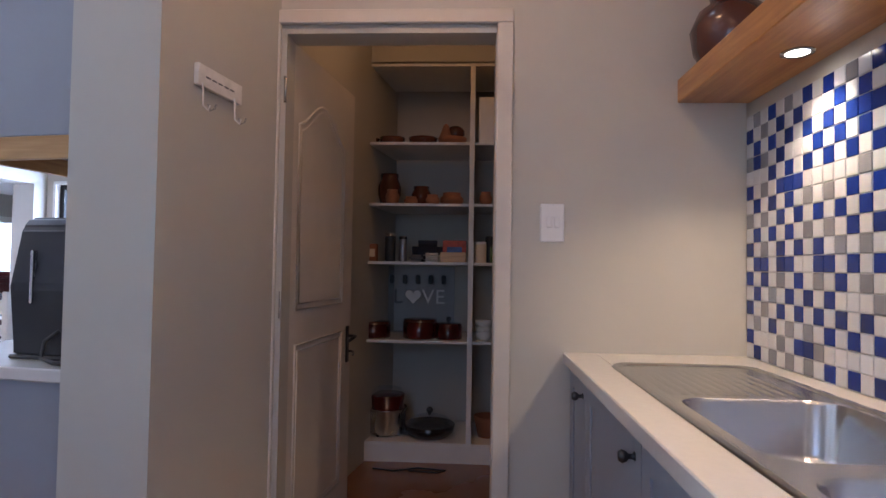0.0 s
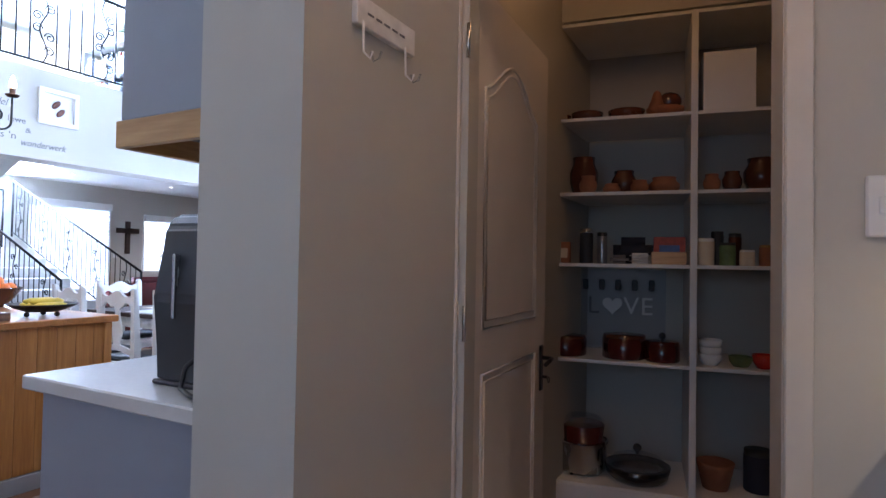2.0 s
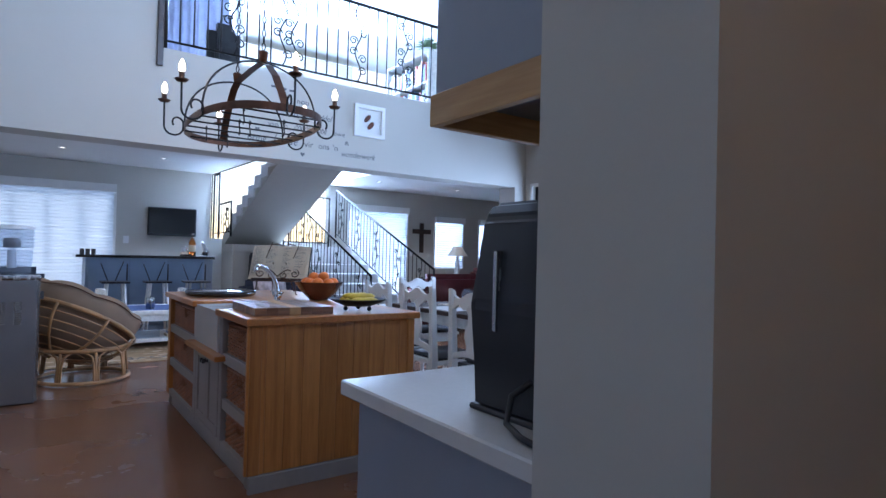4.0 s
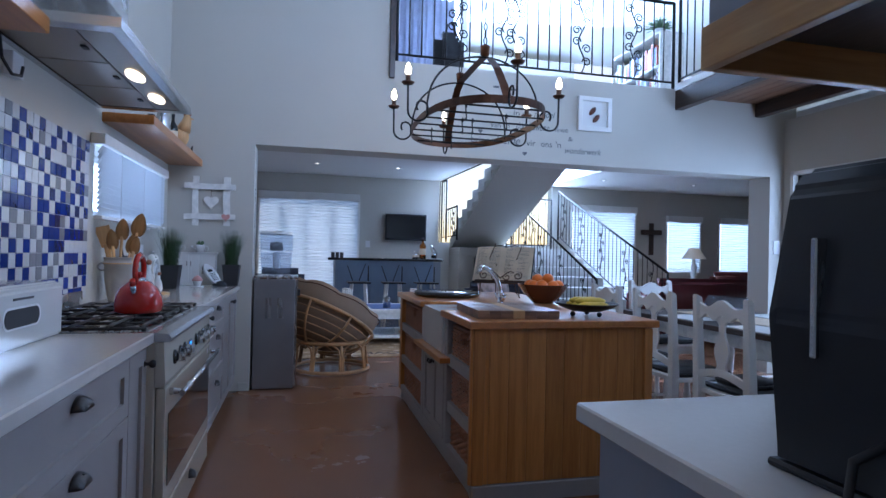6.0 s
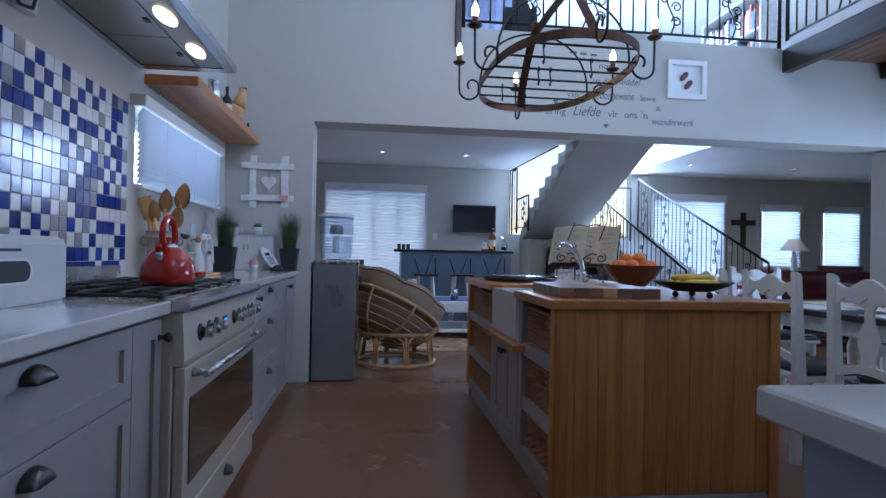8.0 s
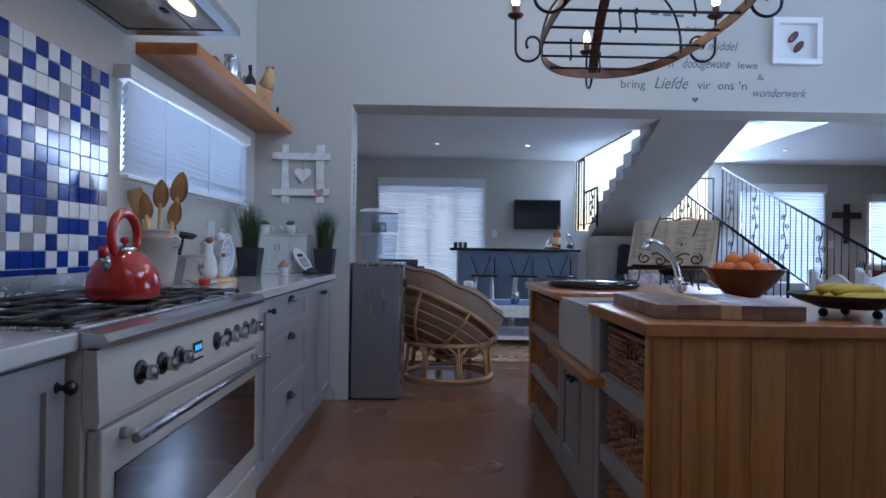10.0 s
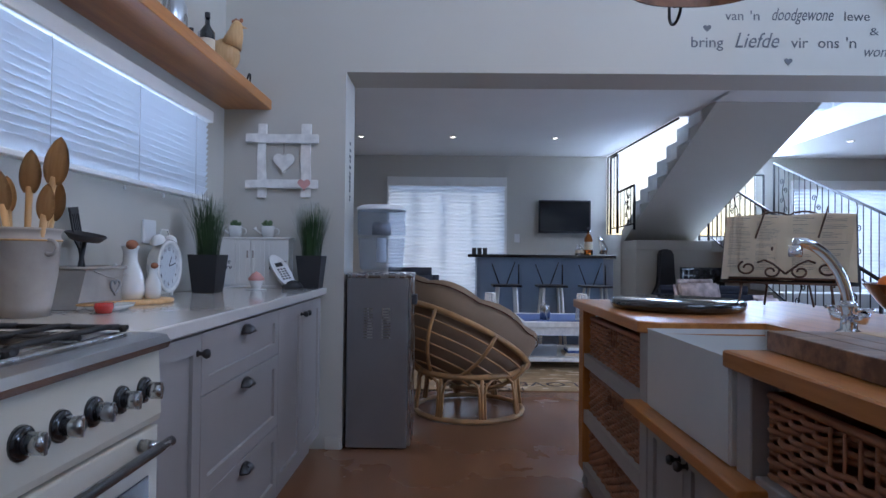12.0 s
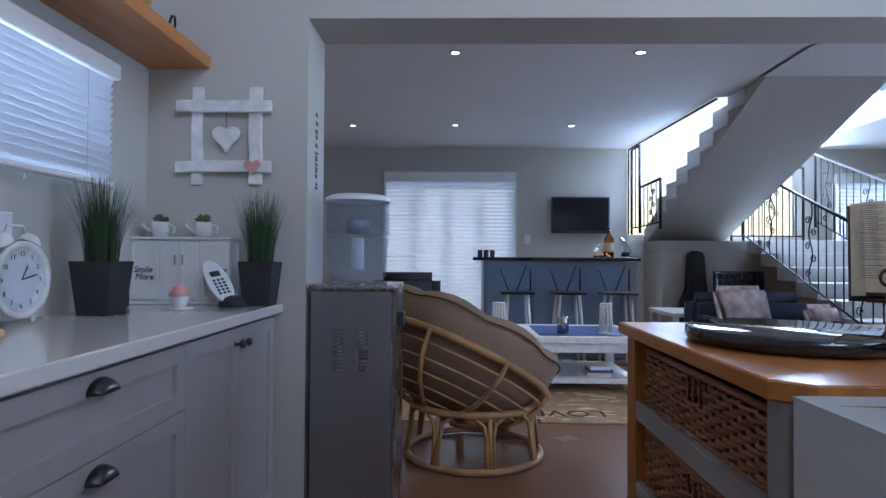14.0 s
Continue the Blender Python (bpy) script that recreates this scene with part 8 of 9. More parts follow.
def grass_pot(x, y, h, seed):
    t = thing("potted_grass", "tall artificial green grass in a tapered black pot", "potted plant", (x, y, CT), group="grass pots on the worktop")
    bm = B()
    for (a0, a1, zz0, zz1) in ((0.051, 0.068, 0, 0.175),):
        lo = [bm.verts.new((x + sx * a0, y + sy * a0, CT + zz0)) for sx, sy in ((-1, -1), (1, -1), (1, 1), (-1, 1))]
        hi = [bm.verts.new((x + sx * a1, y + sy * a1, CT + zz1)) for sx, sy in ((-1, -1), (1, -1), (1, 1), (-1, 1))]
        hi2 = [bm.verts.new((x + sx * (a1 - 0.006), y + sy * (a1 - 0.006), CT + zz1)) for sx, sy in ((-1, -1), (1, -1), (1, 1), (-1, 1))]
        in2 = [bm.verts.new((x + sx * (a1 - 0.010), y + sy * (a1 - 0.010), CT + zz1 - 0.02)) for sx, sy in ((-1, -1), (1, -1), (1, 1), (-1, 1))]
        bm.faces.new(lo[::-1])
        for A_, B_ in ((lo, hi), (hi, hi2), (hi2, in2)):
            for k in range(4):
                bm.faces.new((A_[k], A_[(k + 1) % 4], B_[(k + 1) % 4], B_[k]))
        bm.faces.new(in2)
    part("pot", bm, "blackmat", t, "tapered matt black pot")
    rnd = random.Random(seed)
    bm = B()
    for i in range(430):
        a, r0 = rnd.uniform(0, 2 * math.pi), 0.05 * math.sqrt(rnd.random())
        sp = rnd.uniform(0.3, 1.0)
        L_ = h * rnd.uniform(0.6, 1.0)
        bx, by = x + r0 * math.cos(a), y + r0 * math.sin(a)
        out = (0.015 + 0.09 * sp * (r0 / 0.05)) * rnd.uniform(0.5, 1.2)
        da = a + rnd.uniform(-0.4, 0.4)
        w_ = rnd.uniform(0.0012, 0.0022)
        px_, py_ = -math.sin(da) * w_, math.cos(da) * w_
        prev = None
        for k in range(5):
            f = k / 4
            X = bx + math.cos(da) * out * f ** 1.8
            Y = by + math.sin(da) * out * f ** 1.8
            Z = CT + 0.155 + L_ * f * (1 - 0.06 * f * sp)
            ww = 1 - f * 0.85
            cur = (bm.verts.new((X - px_ * ww, Y - py_ * ww, Z)), bm.verts.new((X + px_ * ww, Y + py_ * ww, Z)))
            if prev:
                bm.faces.new((prev[0], prev[1], cur[1], cur[0]))
            prev = cur
    part("blades", bm, "leaf", t, "thin green blades", kind="stuff")


grass_pot(-4.91, 1.75, 0.32, 3)
grass_pot(-5.34, 2.13, 0.32, 8)

# little white cupboard ornament with two watering cans
lc = thing("mini_cupboard", "small white wooden cupboard ornament with lettered doors", "ornament", (-5.39, 1.82, CT))
fx = -5.335
part("case", box(B(), -5.435, fx - 0.008, 1.60, 2.005, CT + 0.012, CT + 0.262), "white", lc)
part("top_board", box(B(), -5.44, fx + 0.006, 1.59, 2.015, CT + 0.262, CT + 0.272, 0.002), "white", lc)
part("base_board", box(B(), -5.44, fx + 0.010, 1.585, 2.02, CT, CT + 0.012, 0.002), "white", lc)
for a, b in ((1.60, 1.72), (1.725, 1.80), (1.803, 1.878), (1.885, 2.005)):
    d = part("door", box(B(), fx - 0.008, fx - 0.004, a + 0.002, b - 0.002, CT + 0.02, CT + 0.255), "white", lc)
    bm = B()
    for (p, q, r, s) in ((a + 0.002, a + 0.016, CT + 0.02, CT + 0.255), (b - 0.016, b - 0.002, CT + 0.02, CT + 0.255), (a + 0.016, b - 0.016, CT + 0.02, CT + 0.04), (a + 0.016, b - 0.016, CT + 0.235, CT + 0.255)):
        box(bm, fx - 0.004, fx, p, q, r, s)
    for k in range(1, 3):
        yy = a + (b - a) * k / 3
        box(bm, fx - 0.0042, fx - 0.003, yy - 0.0006, yy + 0.0006, CT + 0.04, CT + 0.235)
    part("door_frame", bm, "white", d)
for yy in (1.785, 1.815):
    part("handle", box(B(), fx, fx + 0.006, yy - 0.004, yy + 0.004, CT + 0.16, CT + 0.20, 0.001), "crock", lc)
for txt, yy, zz in (("Smile", 1.615, 1.03), ("More", 1.62, 1.0), ("Worry", 1.895, 1.03), ("Less", 1.90, 1.0)):
    bm = letters(txt, 0.036, 0.0005, 0.25)
    bm.transform(pose(fx + 0.001, yy, zz, 90, 0, 90))
    part("lettering", bm, "inkdark", lc, "dark lettering")


def watering_can(y, s=1.0):
    t = thing("watering_can", "white watering-can pot holding a small succulent", "potted plant", (-5.38, y, CT + 0.273), group="watering-can pots")
    z0 = CT + 0.2725
    bm = B()
    lathe(bm, [(0, 0), (0.030, 0), (0.036, 0.03), (0.038, 0.062), (0.034, 0.062), (0.03, 0.03), (0, 0.02)], (-5.38, y, z0), 20)
    part("pot", bm, "porcelain", t)
    bm = B()
    tube(bm, arc((-5.37, y + 0.045, z0 + 0.032), 0.018, -70, 250, 12, "yz"), 0.004, 6)
    part("handle", bm, "porcelain", t)
    bm = B()
    tube(bm, [(-5.37, y - 0.03, z0 + 0.02), (-5.37, y - 0.06, z0 + 0.038), (-5.37, y - 0.07, z0 + 0.05)], [0.006, 0.006, 0.012], 8)
    part("spout", bm, "porcelain", t)
    bm = B()
    rnd = random.Random(int(y * 100))
    for i in range(30):
        a, e_ = rnd.uniform(0, 6.28), rnd.uniform(0.2, 1.3)
        p0 = Vector((-5.38, y, z0 + 0.058))
        d_ = Vector((math.cos(a) * math.cos(e_), math.sin(a) * math.cos(e_), math.sin(e_)))
        tube(bm, [p0, p0 + d_ * 0.022, p0 + d_ * 0.040], [0.004, 0.007, 0.001], 5)
    part("succulent", bm, "succ", t, "green succulent rosette")


watering_can(1.70)
watering_can(1.88)

cp = thing("cupcake_ornament", "white cup with pink icing top", "ornament", (-5.14, 1.90, CT))
bm = B()
lathe(bm, [(0, 0.004), (0.05, 0.0), (0.052, 0.004), (0.02, 0.006), (0.024, 0.01), (0.036, 0.05), (0, 0.05)], (-5.14, 1.90, CT), 24)
part("cup", bm, "porcelain", cp)
bm = B()
lathe(bm, [(0.038, 0.048), (0.040, 0.058), (0.028, 0.072), (0.024, 0.080), (0.010, 0.088), (0, 0.095)], (-5.14, 1.90, CT), 20)
part("icing", bm, "pink", cp)

PM = pose(-5.26, 2.05, CT, 0, 0, 0)
ph = thing("telephone", "white and black cordless telephone standing in its cradle", "telephone", m=PM)
bm = B()
lathe(bm, [(0, 0), (0.045, 0), (0.05, 0.012), (0.035, 0.035), (0.012, 0.045), (0, 0.045)], (0, 0, 0), 24, 1.0, 1.15)
part("cradle", bm, "blackmat", ph, "black cradle", local=True)
HM = Matrix.Translation((0.02, 0.0, 0.008)) @ Matrix.Rotation(radians(25), 4, 'Z') @ Matrix.Diagonal((1.3, 1.35, 1.0, 1)) @ Matrix.Rotation(radians(-28), 4, "Y") @ Matrix.Rotation(radians(18), 4, "X")
b2 = B()
pts = [(0.031 * math.cos(a), 0.10 + 0.10 * math.sin(a)) for a in [2 * math.pi * k / 24 for k in range(24)]]
prism(b2, pts, -0.012, 0.012, 0)
bmesh.ops.bevel(b2, geom=b2.edges[:], offset=0.004, segments=2, affect="EDGES")
b2.transform(HM)
hs_ = part("handset", b2, "plasticw", ph, "white handset", local=True)
for r_ in range(5):
    for c_ in range(3):
        b2 = box(B(), 0.012, 0.0145, -0.016 + c_ * 0.012, -0.008 + c_ * 0.012, 0.045 + r_ * 0.014, 0.054 + r_ * 0.014, 0.001)
        b2.transform(HM)
        part("button", b2, "blackmat", hs_, local=True)
b2 = box(B(), 0.012, 0.0142, -0.014, 0.014, 0.122, 0.145, 0.001)
b2.transform(HM)
part("phone_display", b2, "screen", hs_, local=True)
single("wall_socket", box(B(), -4.70, -4.60, KY, KY + 0.012, 1.12, 1.22, 0.003), "plasticw", "white wall socket over the worktop", "socket", (-4.65, KY, 1.17))
single("router_box", box(B(), -5.2, -5.06, 1.62, 1.68, CT, CT + 0.05, 0.008), "blackmat", "small black box behind the alarm clock", "box", (-5.1, 1.65, CT))

# rustic square wooden frame with a hanging heart
fx = WX
sf_ = thing("wall_frame", "whitewashed square frame of four rough planks with a heart", "wall ornament", (fx, 1.94, 1.60))
rnd = random.Random(9)
for (a, b, c, d, x0) in ((1.797, 1.845, 1.397, 1.812, 0.002), (2.040, 2.095, 1.400, 1.812, 0.002), (1.735, 2.140, 1.702, 1.752, 0.018), (1.735, 2.140, 1.448, 1.495, 0.018)):
    bm = box(B(), fx + x0, fx + x0 + 0.020, a, b, c, d)
    bmesh.ops.subdivide_edges(bm, edges=[e for e in bm.edges if e.calc_length() > 0.2], cuts=9)
    for v in bm.verts:
        q = noise.noise(v.co * 9) * 0.006
        if d - c > b - a:
            v.co.y += q
        else:
            v.co.z += q
    bmesh.ops.bevel(bm, geom=[e for e in bm.edges if e.is_manifold and e.calc_face_angle(0) > 1.0], offset=0.003, segments=2, affect="EDGES")
    part("plank", bm, "oldwhite", sf_, "rough whitewashed plank")
bm = B()
prism(bm, [(1.945 + a, 1.60 + b) for a, b in heart(0.12)], fx + 0.012, fx + 0.026, 0)
bmesh.ops.bevel(bm, geom=bm.edges[:], offset=0.004, segments=2, affect="EDGES")
ht = part("hanging_heart", bm, "oldwhite", sf_, "whitewashed wooden heart")
bm = B()
tube(bm, [(fx + 0.02, 1.945, 1.64), (fx + 0.022, 1.945, 1.705)], 0.0012, 4)
part("string", bm, "browngl", sf_)
bm = B()
prism(bm, [(2.065 + a, 1.472 + b) for a, b in heart(0.07)], fx + 0.039, fx + 0.044, 0)
part("small_heart", bm, "pink", sf_, "faded pink heart")

# ornaments on the shelf over the window
hn = thing("hen_ornament", "tan pottery hen on the pine shelf", "ornament", (-5.07, 1.75, 1.949))
hx, hy, hz = -5.07, 1.75, 1.949
bm = B()
ball(bm, (hx, hy, hz + 0.115), 0.068, 20, 0.8, 1.1, 1.25)
lathe(bm, [(0, 0.001), (0.060, 0.001), (0.045, 0.03), (0.05, 0.07)], (hx, hy, hz), 16)
part("body", bm, "spoon", hn)
bm = B()
tube(bm, [(hx, hy + 0.03, hz + 0.16), (hx, hy + 0.052, hz + 0.225), (hx, hy + 0.06, hz + 0.27), (hx, hy + 0.06, hz + 0.288)], [0.052, 0.038, 0.026, 0.012], 14)
tube(bm, [(hx, hy + 0.075, hz + 0.262), (hx, hy + 0.108, hz + 0.252)], [0.011, 0.002], 6)
part("head", bm, "spoon", hn)
bm = B()
tube(bm, [(hx, hy - 0.04, hz + 0.14), (hx, hy - 0.09, hz + 0.19), (hx, hy - 0.105, hz + 0.235)], [0.045, 0.028, 0.008], 10)
part("tail", bm, "spoon", hn)
bm = B()
for k in range(4):
    ball(bm, (hx, hy + 0.040 + 0.013 * k, hz + 0.285 + 0.006 * (k % 2)), 0.010, 8, 0.6, 1, 1.2)
part("comb", bm, "clay", hn, "reddish comb")
bottle(-4.86, 1.75, 1.949, 0.034, 0.24, "blackgloss", "slender dark bottle on the pine shelf", "blackmat")
bottle(-4.76, 1.72, 1.949, 0.030, 0.13, "clay", "small brown bottle on the pine shelf", "blackmat")
t = thing("tin", "galvanised milk-can tin on the pine shelf", "tin", (-4.55, 1.74, 1.949))
bm = B()
lathe(bm, [(0, 0.001), (0.050, 0.001), (0.053, 0.006), (0.051, 0.135), (0.036, 0.165), (0.036, 0.180), (0.044, 0.190), (0, 0.192)], (-4.55, 1.745, 1.949), 24)
part("body", bm, "steel", t)
bm = B()
tube(bm, arc((-4.55, 1.745, 2.085), 0.055, 10, 170, 12, "xz"), 0.003, 6)
part("handle", bm, "iron", t, "thin wire handle")
for gx_, gh_ in ((-5.17, 0.22), (-5.00, 0.20)):
    t = thing("stem_glass", "small clear stemmed glass behind the pottery hen", "glass", (gx_, 1.68, 1.949), group="glasses on the pine shelf")
    bm = B()
    lathe(bm, [(0, 0.001), (0.030, 0.002), (0.006, 0.010), (0.005, 0.09), (0.020, 0.11), (0.034, 0.15), (0.034, gh_), (0.032, gh_), (0.032, 0.152), (0.018, 0.114), (0, 0.10)], (gx_, 1.68, 1.949), 20)
    part("glass_body", bm, "plastic", t)
bm = B()
tube(bm, [(-5.20, 1.815, 1.952), (-5.19, 1.82, 1.985), (-5.20, 1.825, 2.015), (-5.22, 1.825, 2.02), (-5.235, 1.82, 2.0), (-5.235, 1.815, 1.955)], 0.005, 6)
single("wire_ornament", bm, "iron", "small bent black wire ornament at the shelf's end", "ornament", (-5.21, 1.815, 1.95))
bm = B()
lathe(bm, [(0, 0), (0.055, 0.0), (0.06, 0.05), (0.035, 0.10), (0.02, 0.12), (0, 0.12)], (-4.35, 1.72, 1.949), 20)
single("vase", bm, "browngl", "dark brown pottery vase on the pine shelf", "vase", (-4.35, 1.72, 1.949))

# ---- things on the island ----
IT = 0.881
cb = thing("chopping_board", "thick striped butcher-block chopping board on the island", "chopping board", m=pose(-3.24, 3.775, IT, 0, 0, -3))
for i in range(7):
    bm = box(B(), -0.25, 0.25, -0.215 + i * 0.0615, -0.215 + (i + 1) * 0.0615 - 0.0004, 0, 0.042, 0.0015)
    part("stave", bm, "walnut" if i != 3 else "spoon", cb, local=True)

ob = thing("fruit_bowl", "dark brown pottery bowl heaped with oranges", "fruit bowl", (-4.04, 4.32, IT))
bx, by = -3.95, 4.31
bm = B()
lathe(bm, [(0, 0), (0.07, 0), (0.075, 0.008), (0.13, 0.06), (0.175, 0.125), (0.178, 0.128), (0.17, 0.128), (0.125, 0.068), (0.07, 0.02), (0, 0.016)], (bx, by, IT), 40)
part("bowl", bm, "browngl", ob)
rnd = random.Random(2)
for (ax, ay, az) in ((0.09, 0.03, 0.12), (0.02, 0.10, 0.12), (-0.08, 0.05, 0.12), (-0.07, -0.07, 0.12), (0.04, -0.09, 0.12), (0.0, 0.0, 0.10), (0.03, 0.02, 0.165), (-0.03, -0.03, 0.16), (0.11, -0.06, 0.125)):
    t = thing("orange", "ripe orange heaped in the brown bowl", "fruit", (bx + ax, by + ay, IT + az - 0.04), group="oranges in the bowl")
    bm = B()
    ball(bm, (bx + ax, by + ay, IT + az), 0.040, 18, 1, 1, 0.94)
    part("fruit", bm, "orange", t)
bb = thing("fruit_bowl", "shallow black iron bowl of bananas on little feet", "fruit bowl", (-3.10, 4.20, IT))
bx, by = -3.12, 4.20
bm = B()
lathe(bm, [(0, 0.025), (0.08, 0.028), (0.14, 0.05), (0.172, 0.068), (0.170, 0.072), (0.135, 0.056), (0.08, 0.034), (0, 0.030)], (bx, by, IT), 40)
part("bowl", bm, "castiron", bb)
for a in (30, 150, 270):
    bm = B()
    ball(bm, (bx + 0.08 * math.cos(radians(a)), by + 0.08 * math.sin(radians(a)), IT + 0.014), 0.0145, 10)
    part("foot", bm, "castiron", bb)
for i in range(5):
    t = thing("banana", "yellow banana lying in the black bowl", "fruit", (bx, by, IT + 0.05), group="bananas in the bowl")
    bm = B()
    pts, rr = [], []
    for k in range(11):
        f = k / 10
        a = radians(-50 + 100 * f)
        pts.append((bx - 0.07 + i * 0.034 + 0.02 * math.cos(a * 1.3), by + 0.115 * math.sin(a), IT + 0.070 + 0.022 * (i % 2) - 0.01 * math.cos(a)))
        rr.append(0.022 * min(1, 0.30 + 3.2 * min(f, 1 - f)))
    tube(bm, pts, rr, 7)
    part("fruit", bm, "banana", t)
gb = thing("hob_cover", "round black glass turntable board on the island", "serving board", (-4.50, 3.80, IT))
bm = B()
lathe(bm, [(0, 0), (0.235, 0), (0.245, 0.006), (0.252, 0.016), (0.25, 0.036), (0.242, 0.040), (0, 0.040)], (-4.53, 3.775, IT), 64)
part("disc", bm, "blackgloss", gb)
# tap
tp = thing("tap", "chrome swan-neck mixer tap with dark handles", "tap", (-3.77, 3.96, IT))
tx, ty = -3.77, 3.935
bm = B()
lathe(bm, [(0, 0), (0.03, 0), (0.032, 0.008), (0.02, 0.016), (0.017, 0.06), (0.022, 0.075), (0.02, 0.09), (0, 0.095)], (tx, ty, IT), 20)
part("pillar", bm, "chrome", tp)
bm = B()
pts = [(tx, ty, IT + 0.05)] + [(tx, ty - 0.135 * (1 - math.cos(a)) ** 0.9, IT + 0.07 + 0.175 * math.sin(a)) for a in [radians(9 * k) for k in range(11)]] + [(tx, ty - 0.140, IT + 0.225)]
tube(bm, pts, [0.016] + [0.014] * (len(pts) - 2) + [0.013], 12)
part("spout", bm, "chrome", tp)
bm = B()
lathe(bm, [(0.015, 0), (0.018, 0.008), (0.015, 0.03), (0, 0.03)], (tx, ty - 0.141, IT + 0.205), 14)
part("nozzle", bm, "chrome", tp)
for s in (-1, 1):
    bm = B()
    tube(bm, [(tx, ty, IT + 0.045), (tx + 0.055 * s, ty, IT + 0.045), (tx + 0.06 * s, ty, IT + 0.065)], [0.012, 0.012, 0.014], 10)
    for a in range(0, 360, 90):
        tube(bm, [(tx + 0.06 * s, ty, IT + 0.07), (tx + 0.06 * s + 0.022 * math.cos(radians(a)), ty + 0.022 * math.sin(radians(a)), IT + 0.07)], [0.005, 0.006], 6)
    part("tap_head", bm, "chrome", tp, "chrome cross-head handle")
# cookbook stand
SM = pose(-4.52, 4.20, IT + 0.070, 0, 0, 57)
cs = thing("cookbook_stand", "bronze scrolled cookbook stand holding an open recipe book", "book stand", m=SM)
TILT_ = Matrix.Translation((0, 0.0, 0.03)) @ Matrix.Rotation(radians(-30), 4, "X")
bm = B()
for s in (-1, 1):
    tube(bm, spiral((0.135 * s, 0, 0.075), 0.012, 0.035, 180 if s < 0 else 0, (180 - 420) if s < 0 else 420, 26, "xz"), 0.0042, 6)
    tube(bm, spiral((0.05 * s, 0, 0.06), 0.010, 0.030, 0 if s < 0 else 180, 400 if s < 0 else 180 - 400, 24, "xz"), 0.0042, 6)
    tube(bm, [(0.10 * s, 0, 0.10), (0.075 * s, 0, 0.112), (0.045 * s, 0, 0.095), (0.0, 0, 0.05)], 0.0042, 6)
tube(bm, [(-0.20, 0, 0.028), (0.20, 0, 0.028)], 0.005, 6)
tube(bm, [(-0.20, 0, 0.008), (0.20, 0, 0.008)], 0.005, 6)
bm.transform(Matrix.Translation((0, -0.035, 0.0)) @ TILT_)
part("scrolled_lip", bm, "rust", cs, "scrolled bronze lip", local=True)
bm = B()
for s in (-1, 1):
    tube(bm, arc((0.055 * s, 0.012, 0.27), 0.085, 0, 180, 14, "xz"), 0.004, 6)
    tube(bm, arc((0.055 * s, 0.012, 0.27), 0.055, 0, 180, 12, "xz"), 0.0035, 6)
    tube(bm, [(0.14 * s, 0.012, 0.27), (0.16 * s, 0.012, 0.0)], 0.004, 6)
bm.transform(TILT_)
for s in (-1, 1):
    tube(bm, [(0.15 * s, -0.03, 0.033), (0.16 * s, -0.055, -0.060), (0.17 * s, -0.085, -0.065)], 0.005, 6)
    tube(bm, [(0.05 * s, 0.06, 0.18), (0.09 * s, 0.21, -0.065)], 0.0045, 6)
part("back_frame", bm, "rust", cs, local=True)
bk2 = thing("recipe_book", "open recipe book with yellowed printed pages", "book", m=SM)
for s in (-1, 1):
    bm = B()
    rows = []
    for k in range(8):
        f = k / 7
        xx = s * 0.232 * f
        yy = -0.012 * math.sin(math.pi * f) - 0.004
        rows.append((bm.verts.new((xx, yy, 0.016)), bm.verts.new((xx * 1.0, yy, 0.325))))
    for a_, b_ in zip(rows, rows[1:]):
        bm.faces.new((a_[0], b_[0], b_[1], a_[1])).smooth = True
    bmesh.ops.solidify(bm, geom=bm.faces[:], thickness=0.012 if s > 0 else -0.012)
    bm.transform(TILT_)
    part("page_block", bm, "paper", bk2, local=True)
part("book_cover", (lambda q: (q.transform(TILT_), q)[1])(box(B(), -0.238, 0.238, 0.012, 0.016, 0.010, 0.330, 0.001)), "blackmat", bk2, "dark cover", local=True)
bm = B()
rnd = random.Random(6)
for s in (-1, 1):
    for col in range(2):
        z = 0.30
        while z > 0.05:
            x0 = s * 0.115 - 0.095 + col * 0.10
            w_ = rnd.uniform(0.03, 0.085)
            f = abs((x0 + w_ / 2)) / 0.232
            yy = -0.012 * math.sin(math.pi * min(1, f)) - 0.018
            box(bm, x0, x0 + w_, yy - 0.0004, yy, z, z + 0.0012)
            z -= 0.0075 if rnd.random() > 0.12 else 0.02
bm.transform(TILT_)
part("printed_lines", bm, "ink", bk2, kind="stuff", local=True)
for s in (-1, 1):
    bm = B()
    for k in range(22):
        ball(bm, (0.11 * s + 0.03 - 0.0015 * k, -0.030, 0.345 - k * 0.0068), 0.0042, 6)
    bm.transform(TILT_)
    part("page_chain", bm, "rust", cs, "beaded page weight", local=True)

# ---- dining table and chairs ----
dt = thing("dining_table", "long white dining table with a dark stained top", "dining table", (-3.2, 5.95, 0))
part("top", box(B(), -4.75, -1.75, 5.38, 6.50, 0.725, 0.760, 0.006), "darkwood", dt, "dark stained top")
part("apron", box(B(), -4.65, -1.85, 5.46, 6.42, 0.63, 0.725), "oldwhite", dt)
for xx in (-4.60, -1.90):
    for yy in (5.52, 6.36):
        bm = B()
        lathe(bm, [(0.03, 0), (0.04, 0.03), (0.028, 0.08), (0.042, 0.25), (0.05, 0.42), (0.032, 0.50), (0.045, 0.54), (0.045, 0.63)], (xx, yy, 0), 18)
        part("leg", bm, "oldwhite", dt, "turned white leg")
